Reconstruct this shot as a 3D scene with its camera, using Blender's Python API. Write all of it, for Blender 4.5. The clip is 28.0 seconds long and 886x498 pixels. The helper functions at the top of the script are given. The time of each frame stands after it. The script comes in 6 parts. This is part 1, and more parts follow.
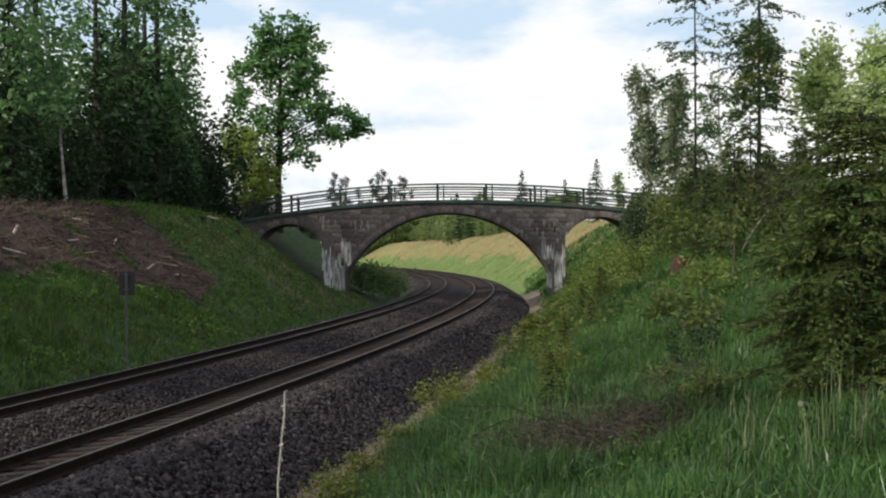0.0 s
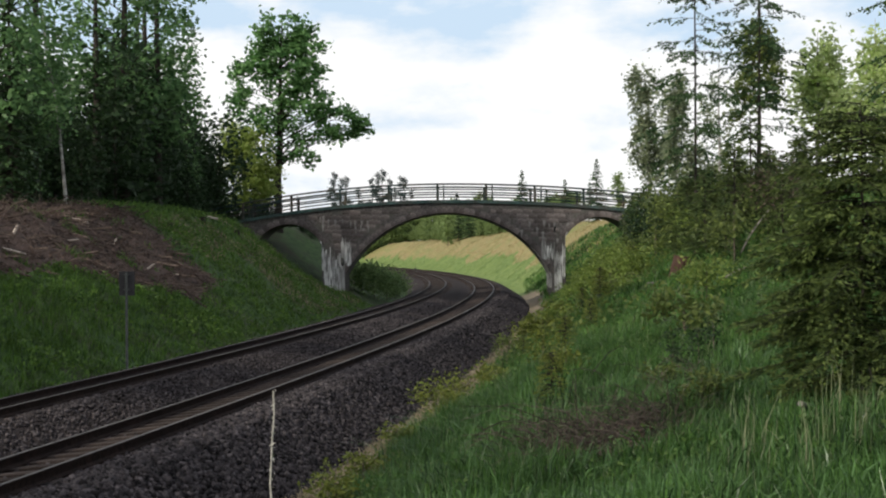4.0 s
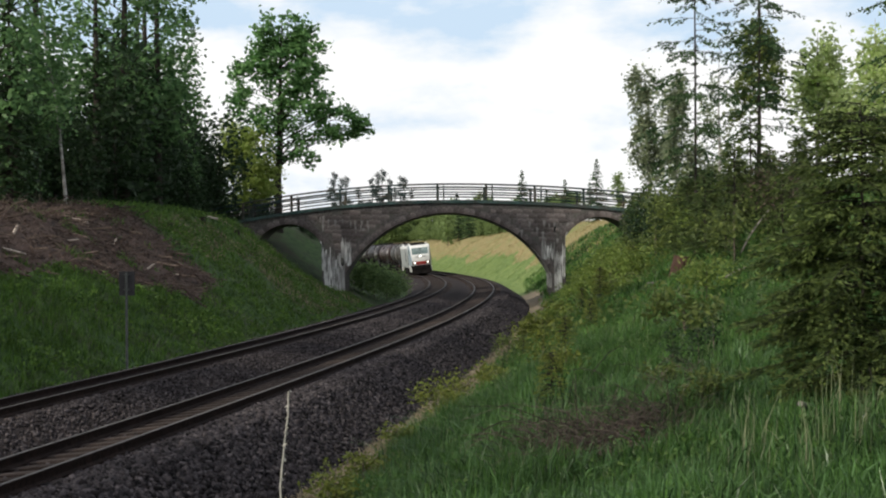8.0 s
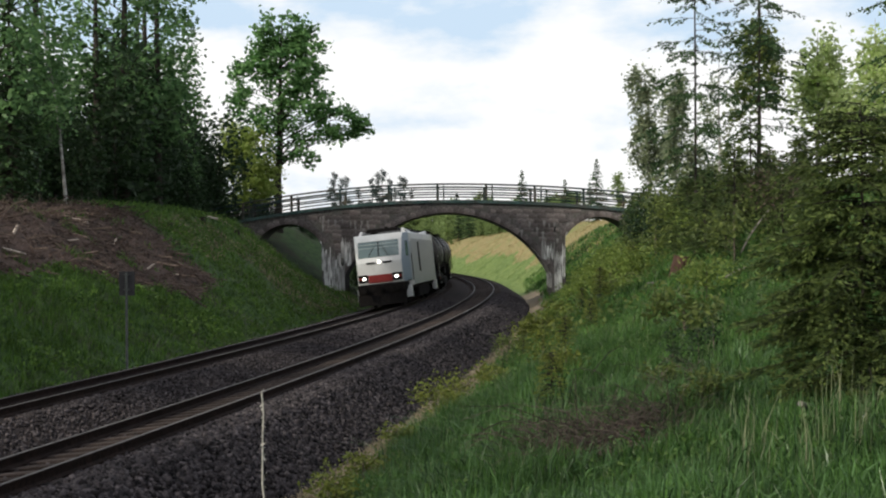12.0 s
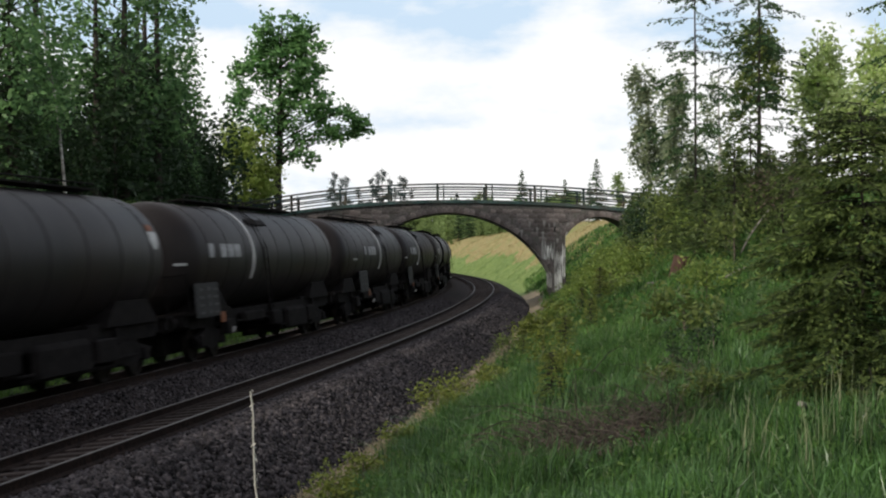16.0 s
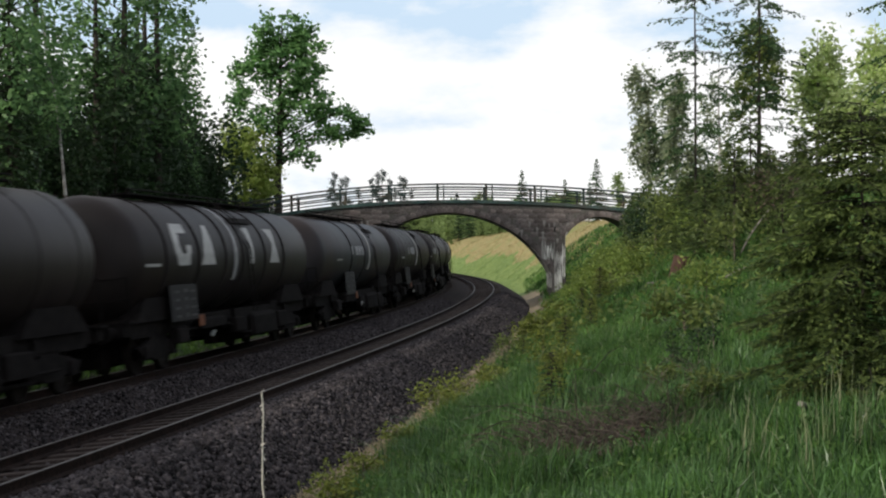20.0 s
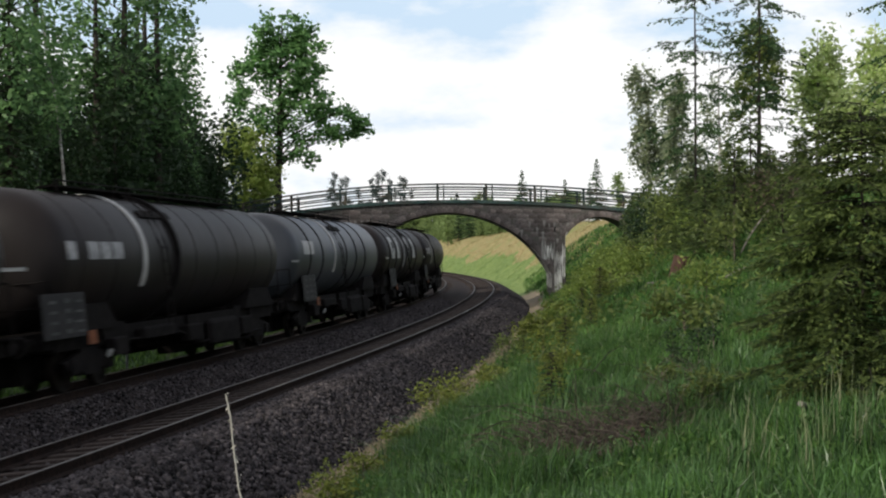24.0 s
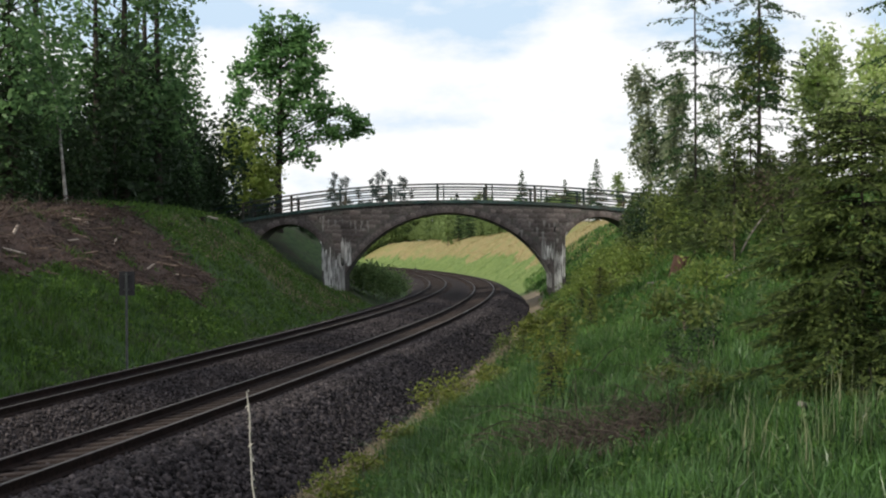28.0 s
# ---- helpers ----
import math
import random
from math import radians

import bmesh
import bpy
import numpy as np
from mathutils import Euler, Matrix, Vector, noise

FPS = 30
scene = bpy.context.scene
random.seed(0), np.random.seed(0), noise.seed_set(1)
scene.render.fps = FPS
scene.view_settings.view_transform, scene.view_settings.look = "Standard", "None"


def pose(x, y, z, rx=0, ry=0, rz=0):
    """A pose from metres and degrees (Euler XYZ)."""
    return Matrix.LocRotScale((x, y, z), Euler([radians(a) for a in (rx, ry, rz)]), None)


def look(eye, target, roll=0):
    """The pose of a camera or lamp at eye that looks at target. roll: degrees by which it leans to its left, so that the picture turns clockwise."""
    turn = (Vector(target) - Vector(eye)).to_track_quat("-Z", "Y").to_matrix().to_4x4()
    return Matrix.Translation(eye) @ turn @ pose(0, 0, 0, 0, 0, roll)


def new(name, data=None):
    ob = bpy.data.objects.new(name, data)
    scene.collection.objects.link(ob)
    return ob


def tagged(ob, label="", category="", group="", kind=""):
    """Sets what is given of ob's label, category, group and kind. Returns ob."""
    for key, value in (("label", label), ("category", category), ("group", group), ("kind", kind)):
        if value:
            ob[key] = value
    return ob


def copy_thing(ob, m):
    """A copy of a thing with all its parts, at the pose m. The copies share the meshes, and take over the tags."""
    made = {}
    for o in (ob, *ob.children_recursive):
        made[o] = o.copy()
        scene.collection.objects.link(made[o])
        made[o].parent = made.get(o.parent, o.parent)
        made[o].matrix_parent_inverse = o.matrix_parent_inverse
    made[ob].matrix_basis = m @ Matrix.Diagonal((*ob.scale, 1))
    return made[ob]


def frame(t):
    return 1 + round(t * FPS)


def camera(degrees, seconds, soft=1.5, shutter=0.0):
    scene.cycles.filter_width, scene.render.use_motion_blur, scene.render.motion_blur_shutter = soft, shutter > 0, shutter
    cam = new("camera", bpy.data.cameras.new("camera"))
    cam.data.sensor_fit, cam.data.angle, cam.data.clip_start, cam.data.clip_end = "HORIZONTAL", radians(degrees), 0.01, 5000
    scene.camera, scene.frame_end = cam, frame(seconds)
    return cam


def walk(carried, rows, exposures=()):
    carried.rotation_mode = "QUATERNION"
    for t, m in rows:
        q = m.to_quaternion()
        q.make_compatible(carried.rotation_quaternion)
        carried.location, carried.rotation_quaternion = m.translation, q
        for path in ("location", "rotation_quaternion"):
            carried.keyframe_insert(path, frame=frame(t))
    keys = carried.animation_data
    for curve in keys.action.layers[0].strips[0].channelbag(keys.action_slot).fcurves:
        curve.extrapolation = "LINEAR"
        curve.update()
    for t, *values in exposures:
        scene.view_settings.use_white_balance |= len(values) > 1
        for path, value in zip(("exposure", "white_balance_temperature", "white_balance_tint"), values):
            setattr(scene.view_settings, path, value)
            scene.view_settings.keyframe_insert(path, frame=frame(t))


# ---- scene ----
# ---- camera ----
cam = camera(36.2, 28.0, soft=2.1, shutter=0.3)
EYE = Vector((0.0, 0.0, 2.98))
VIEW = look(EYE, EYE + Vector((0.0, 100.0, 0.08)), -0.40)
walk(cam, [(0.0, VIEW), (28.0, VIEW)], exposures=[(0.0, 0.0), (8.0, 0.0), (28.0, 0.03)])

# ---- light ----
SUN_EL, SUN_AZ = 31.0, -126.0          # degrees; azimuth from +y, clockwise
world = bpy.data.worlds.new("sky")
scene.world = world
world.use_nodes = True
wn, wl = world.node_tree.nodes, world.node_tree.links
wn.clear()
w_out, w_bg = wn.new("ShaderNodeOutputWorld"), wn.new("ShaderNodeBackground")
w_sky, w_mix, w_noise, w_ramp, w_co = (wn.new("ShaderNodeTexSky"), wn.new("ShaderNodeMix"), wn.new("ShaderNodeTexNoise"),
                                       wn.new("ShaderNodeValToRGB"), wn.new("ShaderNodeTexCoord"))
w_sky.sky_type, w_sky.sun_disc = "NISHITA", False
w_sky.sun_elevation, w_sky.sun_rotation = radians(SUN_EL), radians(SUN_AZ)
w_mix.data_type = "RGBA"
w_noise.inputs["Scale"].default_value, w_noise.inputs["Detail"].default_value = 2.2, 6
w_ramp.color_ramp.elements[0].position, w_ramp.color_ramp.elements[1].position = 0.40, 0.58
w_mix.inputs[7].default_value = (8.5, 8.6, 9.0, 1)
wl.new(w_co.outputs["Generated"], w_noise.inputs["Vector"])
wl.new(w_noise.outputs["Fac"], w_ramp.inputs["Fac"])
wl.new(w_ramp.outputs["Color"], w_mix.inputs[0])
wl.new(w_sky.outputs["Color"], w_mix.inputs[6])
wl.new(w_mix.outputs[2], w_bg.inputs["Color"])
wl.new(w_bg.outputs["Background"], w_out.inputs["Surface"])
w_bg.inputs["Strength"].default_value = 0.12
sun_way = Vector((math.sin(radians(SUN_AZ)) * math.cos(radians(SUN_EL)), math.cos(radians(SUN_AZ)) * math.cos(radians(SUN_EL)), math.sin(radians(SUN_EL))))
sun_data = bpy.data.lights.new("sun", "SUN")
sun_data.energy, sun_data.angle, sun_data.color = 3.8, radians(3.0), (1.0, 0.93, 0.80)
sun = new("sun", sun_data)
sun.matrix_basis = look(sun_way * 100, (0, 0, 0))


# ---- mesh helpers ----
class Shape:
    """Vertices and faces of one mesh, gathered piece by piece."""

    def __init__(self):
        self.v, self.f = [], []

    def add(self, verts, faces):
        n = len(self.v)
        self.v += [tuple(p) for p in verts]
        self.f += [tuple(n + i for i in q) for q in faces]
        return self

    def box(self, x0, x1, y0, y1, z0, z1, m=None, bevel=0.0):
        if bevel:
            b = bevel
            ring = [(x0 + b, y0), (x1 - b, y0), (x1, y0 + b), (x1, y1 - b), (x1 - b, y1), (x0 + b, y1), (x0, y1 - b), (x0, y0 + b)]
            vs = [(x, y, z0) for x, y in ring] + [(x, y, z1 - b) for x, y in ring]
            cx, cy = (x0 + x1) / 2, (y0 + y1) / 2
            sx, sy = 1 - 2 * b / max(x1 - x0, 1e-6), 1 - 2 * b / max(y1 - y0, 1e-6)
            vs += [(cx + (x - cx) * sx, cy + (y - cy) * sy, z1) for x, y in ring]
            fs = [tuple(reversed(range(8))), tuple(range(16, 24))]
            for k in (0, 8):
                fs += [(k + i, k + (i + 1) % 8, k + 8 + (i + 1) % 8, k + 8 + i) for i in range(8)]
        else:
            vs = [(x, y, z) for z in (z0, z1) for x, y in ((x0, y0), (x1, y0), (x1, y1), (x0, y1))]
            fs = [(3, 2, 1, 0), (4, 5, 6, 7), (0, 1, 5, 4), (1, 2, 6, 5), (2, 3, 7, 6), (3, 0, 4, 7)]
        if m is not None:
            vs = [m @ Vector(p) for p in vs]
        return self.add(vs, fs)

    def tube(self, path, radii, n=8, caps=True):
        """A round bar along path, with a radius at each point."""
        vs, fs = [], []
        pts = [Vector(p) for p in path]
        for i, p in enumerate(pts):
            d = (pts[min(i + 1, len(pts) - 1)] - pts[max(i - 1, 0)])
            d = d.normalized() if d.length > 1e-9 else Vector((0, 0, 1))
            a = d.cross(Vector((0, 0, 1)) if abs(d.z) < 0.9 else Vector((1, 0, 0))).normalized()
            b = d.cross(a)
            for k in range(n):
                g = 2 * math.pi * k / n
                vs.append(p + (a * math.cos(g) + b * math.sin(g)) * radii[i])
        for i in range(len(pts) - 1):
            fs += [(i * n + k, i * n + (k + 1) % n, (i + 1) * n + (k + 1) % n, (i + 1) * n + k) for k in range(n)]
        if caps:
            fs += [tuple(range(n)), tuple(reversed(range((len(pts) - 1) * n, len(pts) * n)))]
        return self.add(vs, fs)

    def lathe_x(self, prof, n=32, y=0.0, z=0.0):
        """A body of rotation about the x axis; prof: (x, radius)."""
        vs = [(x, y + r * math.sin(2 * math.pi * k / n), z + r * math.cos(2 * math.pi * k / n)) for x, r in prof for k in range(n)]
        fs = [(i * n + k, (i + 1) * n + k, (i + 1) * n + (k + 1) % n, i * n + (k + 1) % n) for i in range(len(prof) - 1) for k in range(n)]
        fs += [tuple(range(n)), tuple(reversed(range((len(prof) - 1) * n, len(prof) * n)))]
        return self.add(vs, fs)

    def prism(self, outline, y0, y1):
        """An outline in x and z, drawn out from y0 to y1."""
        n = len(outline)
        vs = [(x, y0, z) for x, z in outline] + [(x, y1, z) for x, z in outline]
        fs = [tuple(range(n)), tuple(reversed(range(n, 2 * n)))] + [(i, i + n, (i + 1) % n + n, (i + 1) % n) for i in range(n)]
        return self.add(vs, fs)

    def mesh(self, name, smooth=False):
        me = bpy.data.meshes.new(name)
        me.from_pydata(self.v, [], self.f)
        me.validate()
        bm = bmesh.new()
        bm.from_mesh(me)
        if len(bm.faces) < 20000:
            bmesh.ops.recalc_face_normals(bm, faces=bm.faces)
        for face in bm.faces:
            face.smooth = smooth
        if smooth:
            for edge in bm.edges:
                if len(edge.link_faces) == 2 and edge.calc_face_angle(0) > 0.7:
                    edge.smooth = False
        bm.to_mesh(me)
        bm.free()
        return me


def quick_mesh(name, verts, faces):
    """A mesh from arrays: verts (n, 3), faces (m, 3 or 4)."""
    me = bpy.data.meshes.new(name)
    verts, faces = np.asarray(verts, np.float32), np.asarray(faces, np.int32)
    k = faces.shape[1]
    me.vertices.add(len(verts))
    me.vertices.foreach_set("co", verts.ravel())
    me.loops.add(faces.size)
    me.loops.foreach_set("vertex_index", faces.ravel())
    me.polygons.add(len(faces))
    me.polygons.foreach_set("loop_start", np.arange(0, faces.size, k, dtype=np.int32))
    me.update(calc_edges=True)
    return me


def put(name, me, material, parent=None, label="", m=None):
    """Links mesh data as an object, under parent if one is given."""
    ob = new(name, me)
    if material is not None and not me.materials:
        me.materials.append(material)
    if parent is not None:
        ob.parent = parent
    if m is not None:
        ob.matrix_basis = m
    if label:
        tagged(ob, label)
    return ob


def part(name, shape, material, parent=None, label="", smooth=False, m=None):
    return put(name, shape.mesh(name, smooth), material, parent, label, m)


def empty(name, m=None):
    ob = new(name)
    ob.empty_display_size = 0.3
    if m is not None:
        ob.matrix_basis = m
    return ob


# ---- materials ----
def material(name, a, b, scale=4.0, rough=0.8, metal=0.0, bump=0.3, bump_scale=None, c=None, island=0.0, objects=0.0, spec=0.3, streak=None):
    """A surface of two colours mixed by noise at two scales; c: a third colour in large stains."""
    mt = bpy.data.materials.new(name)
    mt.use_nodes = True
    n, l = mt.node_tree.nodes, mt.node_tree.links
    bsdf = n["Principled BSDF"]
    co = n.new("ShaderNodeTexCoord")
    big, fine = n.new("ShaderNodeTexNoise"), n.new("ShaderNodeTexNoise")
    big.inputs["Scale"].default_value, fine.inputs["Scale"].default_value = scale * 0.15, scale
    big.inputs["Detail"].default_value, fine.inputs["Detail"].default_value = 4, 6
    src = co.outputs["Object"]
    if streak:
        mp = n.new("ShaderNodeMapping")
        mp.inputs["Scale"].default_value = streak
        l.new(src, mp.inputs["Vector"])
        src = mp.outputs["Vector"]
    l.new(src, big.inputs["Vector"]), l.new(src, fine.inputs["Vector"])
    ramp = n.new("ShaderNodeValToRGB")
    ramp.color_ramp.elements[0].position, ramp.color_ramp.elements[1].position = 0.36, 0.64
    ramp.color_ramp.elements[0].color, ramp.color_ramp.elements[1].color = (*a, 1), (*b, 1)
    l.new(fine.outputs["Fac"], ramp.inputs["Fac"])
    out = ramp.outputs["Color"]
    mix = n.new("ShaderNodeMix")
    mix.data_type = "RGBA"
    r2 = n.new("ShaderNodeValToRGB")
    r2.color_ramp.elements[0].position, r2.color_ramp.elements[1].position = 0.45, 0.66
    l.new(big.outputs["Fac"], r2.inputs["Fac"]), l.new(r2.outputs["Color"], mix.inputs[0]), l.new(out, mix.inputs[6])
    mix.inputs[7].default_value = (*(c or [0.75 * x + 0.25 * y for x, y in zip(a, b)]), 1)
    out = mix.outputs[2]
    if island or objects:
        hsv = n.new("ShaderNodeHueSaturation")
        geo = n.new("ShaderNodeNewGeometry") if island else n.new("ShaderNodeObjectInfo")
        rng = n.new("ShaderNodeMapRange")
        amount = island or objects
        rng.inputs["To Min"].default_value, rng.inputs["To Max"].default_value = 1 - amount, 1 + amount
        l.new(geo.outputs["Random Per Island" if island else "Random"], rng.inputs["Value"])
        l.new(rng.outputs["Result"], hsv.inputs["Value"]), l.new(out, hsv.inputs["Color"])
        out = hsv.outputs["Color"]
    l.new(out, bsdf.inputs["Base Color"])
    bsdf.inputs["Roughness"].default_value, bsdf.inputs["Metallic"].default_value = rough, metal
    bsdf.inputs["Specular IOR Level"].default_value = spec
    if bump:
        bp, nz = n.new("ShaderNodeBump"), n.new("ShaderNodeTexNoise")
        nz.inputs["Scale"].default_value, nz.inputs["Detail"].default_value = bump_scale or scale * 3, 4
        bp.inputs["Strength"].default_value, bp.inputs["Distance"].default_value = bump, 0.05
        l.new(src, nz.inputs["Vector"]), l.new(nz.outputs["Fac"], bp.inputs["Height"]), l.new(bp.outputs["Normal"], bsdf.inputs["Normal"])
    return mt


def leaf_material(name, a, b, through_light=0.35, rough=0.55):
    """Leaves and blades: each one of its own shade, letting some light through."""
    mt = bpy.data.materials.new(name)
    mt.use_nodes = True
    n, l = mt.node_tree.nodes, mt.node_tree.links
    bsdf, out = n["Principled BSDF"], n["Material Output"]
    geo, ramp, tr, mx = n.new("ShaderNodeNewGeometry"), n.new("ShaderNodeValToRGB"), n.new("ShaderNodeBsdfTranslucent"), n.new("ShaderNodeMixShader")
    co, nz, hsv, rng = n.new("ShaderNodeTexCoord"), n.new("ShaderNodeTexNoise"), n.new("ShaderNodeHueSaturation"), n.new("ShaderNodeMapRange")
    ramp.color_ramp.elements[0].color, ramp.color_ramp.elements[1].color = (*a, 1), (*b, 1)
    nz.inputs["Scale"].default_value = 0.9
    rng.inputs["From Min"].default_value, rng.inputs["From Max"].default_value = 0.3, 0.7
    rng.inputs["To Min"].default_value, rng.inputs["To Max"].default_value = 0.65, 1.3
    l.new(co.outputs["Object"], nz.inputs["Vector"]), l.new(nz.outputs["Fac"], rng.inputs["Value"]), l.new(rng.outputs["Result"], hsv.inputs["Value"])
    l.new(geo.outputs["Random Per Island"], ramp.inputs["Fac"]), l.new(ramp.outputs["Color"], hsv.inputs["Color"])
    l.new(hsv.outputs["Color"], bsdf.inputs["Base Color"]), l.new(hsv.outputs["Color"], tr.inputs["Color"])
    bsdf.inputs["Roughness"].default_value, bsdf.inputs["Specular IOR Level"].default_value = rough, 0.25
    mx.inputs["Fac"].default_value = through_light
    l.new(bsdf.outputs["BSDF"], mx.inputs[1]), l.new(tr.outputs["BSDF"], mx.inputs[2]), l.new(mx.outputs["Shader"], out.inputs["Surface"])
    return mt


def lamp_material(name, colour, strength):
    mt = bpy.data.materials.new(name)
    mt.use_nodes = True
    bsdf = mt.node_tree.nodes["Principled BSDF"]
    bsdf.inputs["Emission Color"].default_value, bsdf.inputs["Emission Strength"].default_value = (*colour, 1), strength
    return mt


M_BALLAST = material("ballast", (0.014, 0.011, 0.011), (0.042, 0.034, 0.033), 14, 0.95, bump=0.9, bump_scale=22, c=(0.03, 0.023, 0.021), spec=0.1)
M_STONE_CHIP = material("ballast_stone", (0.023, 0.020, 0.021), (0.072, 0.062, 0.063), 8, 0.9, bump=0.3, island=0.85, spec=0.15)
M_RAIL = material("rusty_rail_side", (0.012, 0.008, 0.007), (0.03, 0.019, 0.015), 9, 0.85, bump=0.3, spec=0.1)
M_RAIL_TOP = material("worn_rail_head", (0.065, 0.06, 0.057), (0.13, 0.12, 0.113), 20, 0.62, metal=0.3, bump=0.05)
M_SLEEPER = material("sleeper_timber", (0.028, 0.021, 0.018), (0.07, 0.054, 0.047), 12, 0.9, bump=0.5, objects=0.35, streak=(1, 8, 8), spec=0.12)
M_STONE = material("bridge_stone", (0.074, 0.064, 0.062), (0.20, 0.172, 0.166), 4, 0.9, bump=0.7, objects=0.42, c=(0.085, 0.068, 0.062))
M_MORTAR = material("bridge_mortar", (0.06, 0.054, 0.052), (0.14, 0.124, 0.12), 6, 0.95, bump=0.5, c=(0.10, 0.10, 0.085))
M_PLASTER = material("old_lime_render", (0.08, 0.075, 0.072), (0.80, 0.79, 0.76), 3.6, 0.9, bump=0.4, c=(0.26, 0.25, 0.24), streak=(3.6, 3.6, 0.4))
M_STREAK = material("lime_stain", (0.15, 0.14, 0.135), (0.28, 0.265, 0.255), 5, 0.9, bump=0.3)
M_COPING = material("deck_edge_concrete", (0.035, 0.065, 0.06), (0.06, 0.11, 0.10), 4, 0.8, bump=0.3, c=(0.05, 0.055, 0.05))
M_GREEN_PAINT = material("green_railing_paint", (0.008, 0.020, 0.019), (0.02, 0.042, 0.038), 6, 0.6, bump=0.1, c=(0.08, 0.06, 0.04))
M_BARK = material("bark", (0.022, 0.018, 0.015), (0.055, 0.046, 0.038), 9, 0.95, bump=0.8, streak=(3, 3, 0.6))
M_BIRCH_BARK = material("birch_bark", (0.30, 0.28, 0.25), (0.55, 0.53, 0.50), 5, 0.8, bump=0.3, c=(0.10, 0.09, 0.08), streak=(1, 1, 3))
M_DEAD = material("dead_wood", (0.05, 0.036, 0.029), (0.165, 0.122, 0.098), 9, 0.9, bump=0.4, island=0.4)
M_PALE_WOOD = material("cut_pale_wood", (0.36, 0.30, 0.25), (0.55, 0.48, 0.42), 9, 0.8, bump=0.2)
L_MAPLE = leaf_material("maple_leaves", (0.06, 0.15, 0.05), (0.19, 0.35, 0.12), 0.45)
L_FOREST = leaf_material("forest_leaves", (0.055, 0.125, 0.048), (0.185, 0.32, 0.12), 0.5)
# near-black green: the forest interior's shade is put into the leaf colour
L_UNDER = leaf_material("shade_dark_undergrowth", (0.018, 0.038, 0.015), (0.032, 0.062, 0.022))
L_FAR = leaf_material("far_leaves", (0.13, 0.195, 0.065), (0.26, 0.34, 0.13), 0.45)
L_BUSH = leaf_material("bush_leaves", (0.12, 0.20, 0.07), (0.27, 0.38, 0.15), 0.5)
L_OLIVE = leaf_material("olive_leaves", (0.065, 0.095, 0.028), (0.18, 0.225, 0.06), 0.45)
L_TUFT = leaf_material("tuft_grass", (0.03, 0.08, 0.02), (0.078, 0.165, 0.045), 0.35)
L_PALE = leaf_material("pale_old_stalks", (0.13, 0.165, 0.08), (0.30, 0.31, 0.19), 0.25)
L_VERGE = leaf_material("withered_verge", (0.18, 0.15, 0.095), (0.40, 0.33, 0.22), 0.2)
L_BLADE = leaf_material("broad_grass_blades", (0.010, 0.03, 0.010), (0.125, 0.235, 0.085), 0.3, 0.3)
L_SLOPE = leaf_material("slope_grass", (0.03, 0.075, 0.014), (0.14, 0.25, 0.045), 0.35, 0.5)
L_SAPLING = leaf_material("sapling_needles", (0.13, 0.17, 0.035), (0.28, 0.32, 0.08), 0.4)
L_LIME = leaf_material("lime_grass", (0.075, 0.125, 0.03), (0.155, 0.215, 0.062), 0.35)
L_YOUNG = leaf_material("young_yellow_leaves", (0.20, 0.28, 0.06), (0.38, 0.46, 0.13), 0.6)
L_BRIGHT = leaf_material("fresh_leaves", (0.11, 0.17, 0.035), (0.24, 0.31, 0.075), 0.5)
# sunlight on the crest's crowns is put into this pale leaf colour
L_SUNNY = leaf_material("sun_painted_birch_leaves", (0.38, 0.49, 0.19), (0.60, 0.68, 0.33), 0.65)
L_BIRCH = leaf_material("birch_leaves", (0.11, 0.15, 0.085), (0.34, 0.38, 0.23), 0.5)
L_SPRUCE = leaf_material("spruce_needles", (0.030, 0.065, 0.025), (0.065, 0.12, 0.04), 0.15)
L_SPRUCE_FRESH = leaf_material("spruce_needles_fresh", (0.020, 0.040, 0.016), (0.19, 0.25, 0.07), 0.3)
L_SPRUCE_MID = leaf_material("spruce_needles_mixed", (0.03, 0.06, 0.024), (0.165, 0.22, 0.075), 0.3)
L_PINE = leaf_material("pine_needles", (0.016, 0.030, 0.025), (0.04, 0.062, 0.052), 0.15)
L_GRASS = leaf_material("meadow_grass", (0.018, 0.050, 0.012), (0.112, 0.228, 0.052), 0.35, 0.36)
L_STRAW = leaf_material("straw_grass", (0.20, 0.165, 0.065), (0.36, 0.29, 0.14), 0.3)
L_WEED = leaf_material("yellow_weeds", (0.10, 0.13, 0.025), (0.21, 0.24, 0.05), 0.35)
L_BROWN = leaf_material("dry_brown_twigs", (0.036, 0.023, 0.018), (0.15, 0.102, 0.08), 0.1)
M_TWIG = material("thin_twigs", (0.042, 0.034, 0.027), (0.13, 0.105, 0.084), 9, 0.9, bump=0.2, island=0.5)

# ---- the line of the railway ----
GAUGE_HALF, SPACING, CANT, GRADE = 0.75, 3.966, 0.155, -0.00157
ST = np.arange(-430.0, 820.1, 1.0)


def bend(s):
    u = np.clip(s, 0, 175) / 100
    return (0.089 + 0.1838 * u - 0.0938 * u * u) / 100


_k = bend(ST)
_th = np.concatenate([[0], np.cumsum((_k[1:] + _k[:-1]) / 2)])
_th += 1.4055 - np.interp(0, ST, _th)
_x = np.concatenate([[0], np.cumsum((np.cos(_th[1:]) + np.cos(_th[:-1])) / 2)])
_y = np.concatenate([[0], np.cumsum((np.sin(_th[1:]) + np.sin(_th[:-1])) / 2)])
_x += -8.36 - np.interp(0, ST, _x)
_y += 15.6 - np.interp(0, ST, _y)


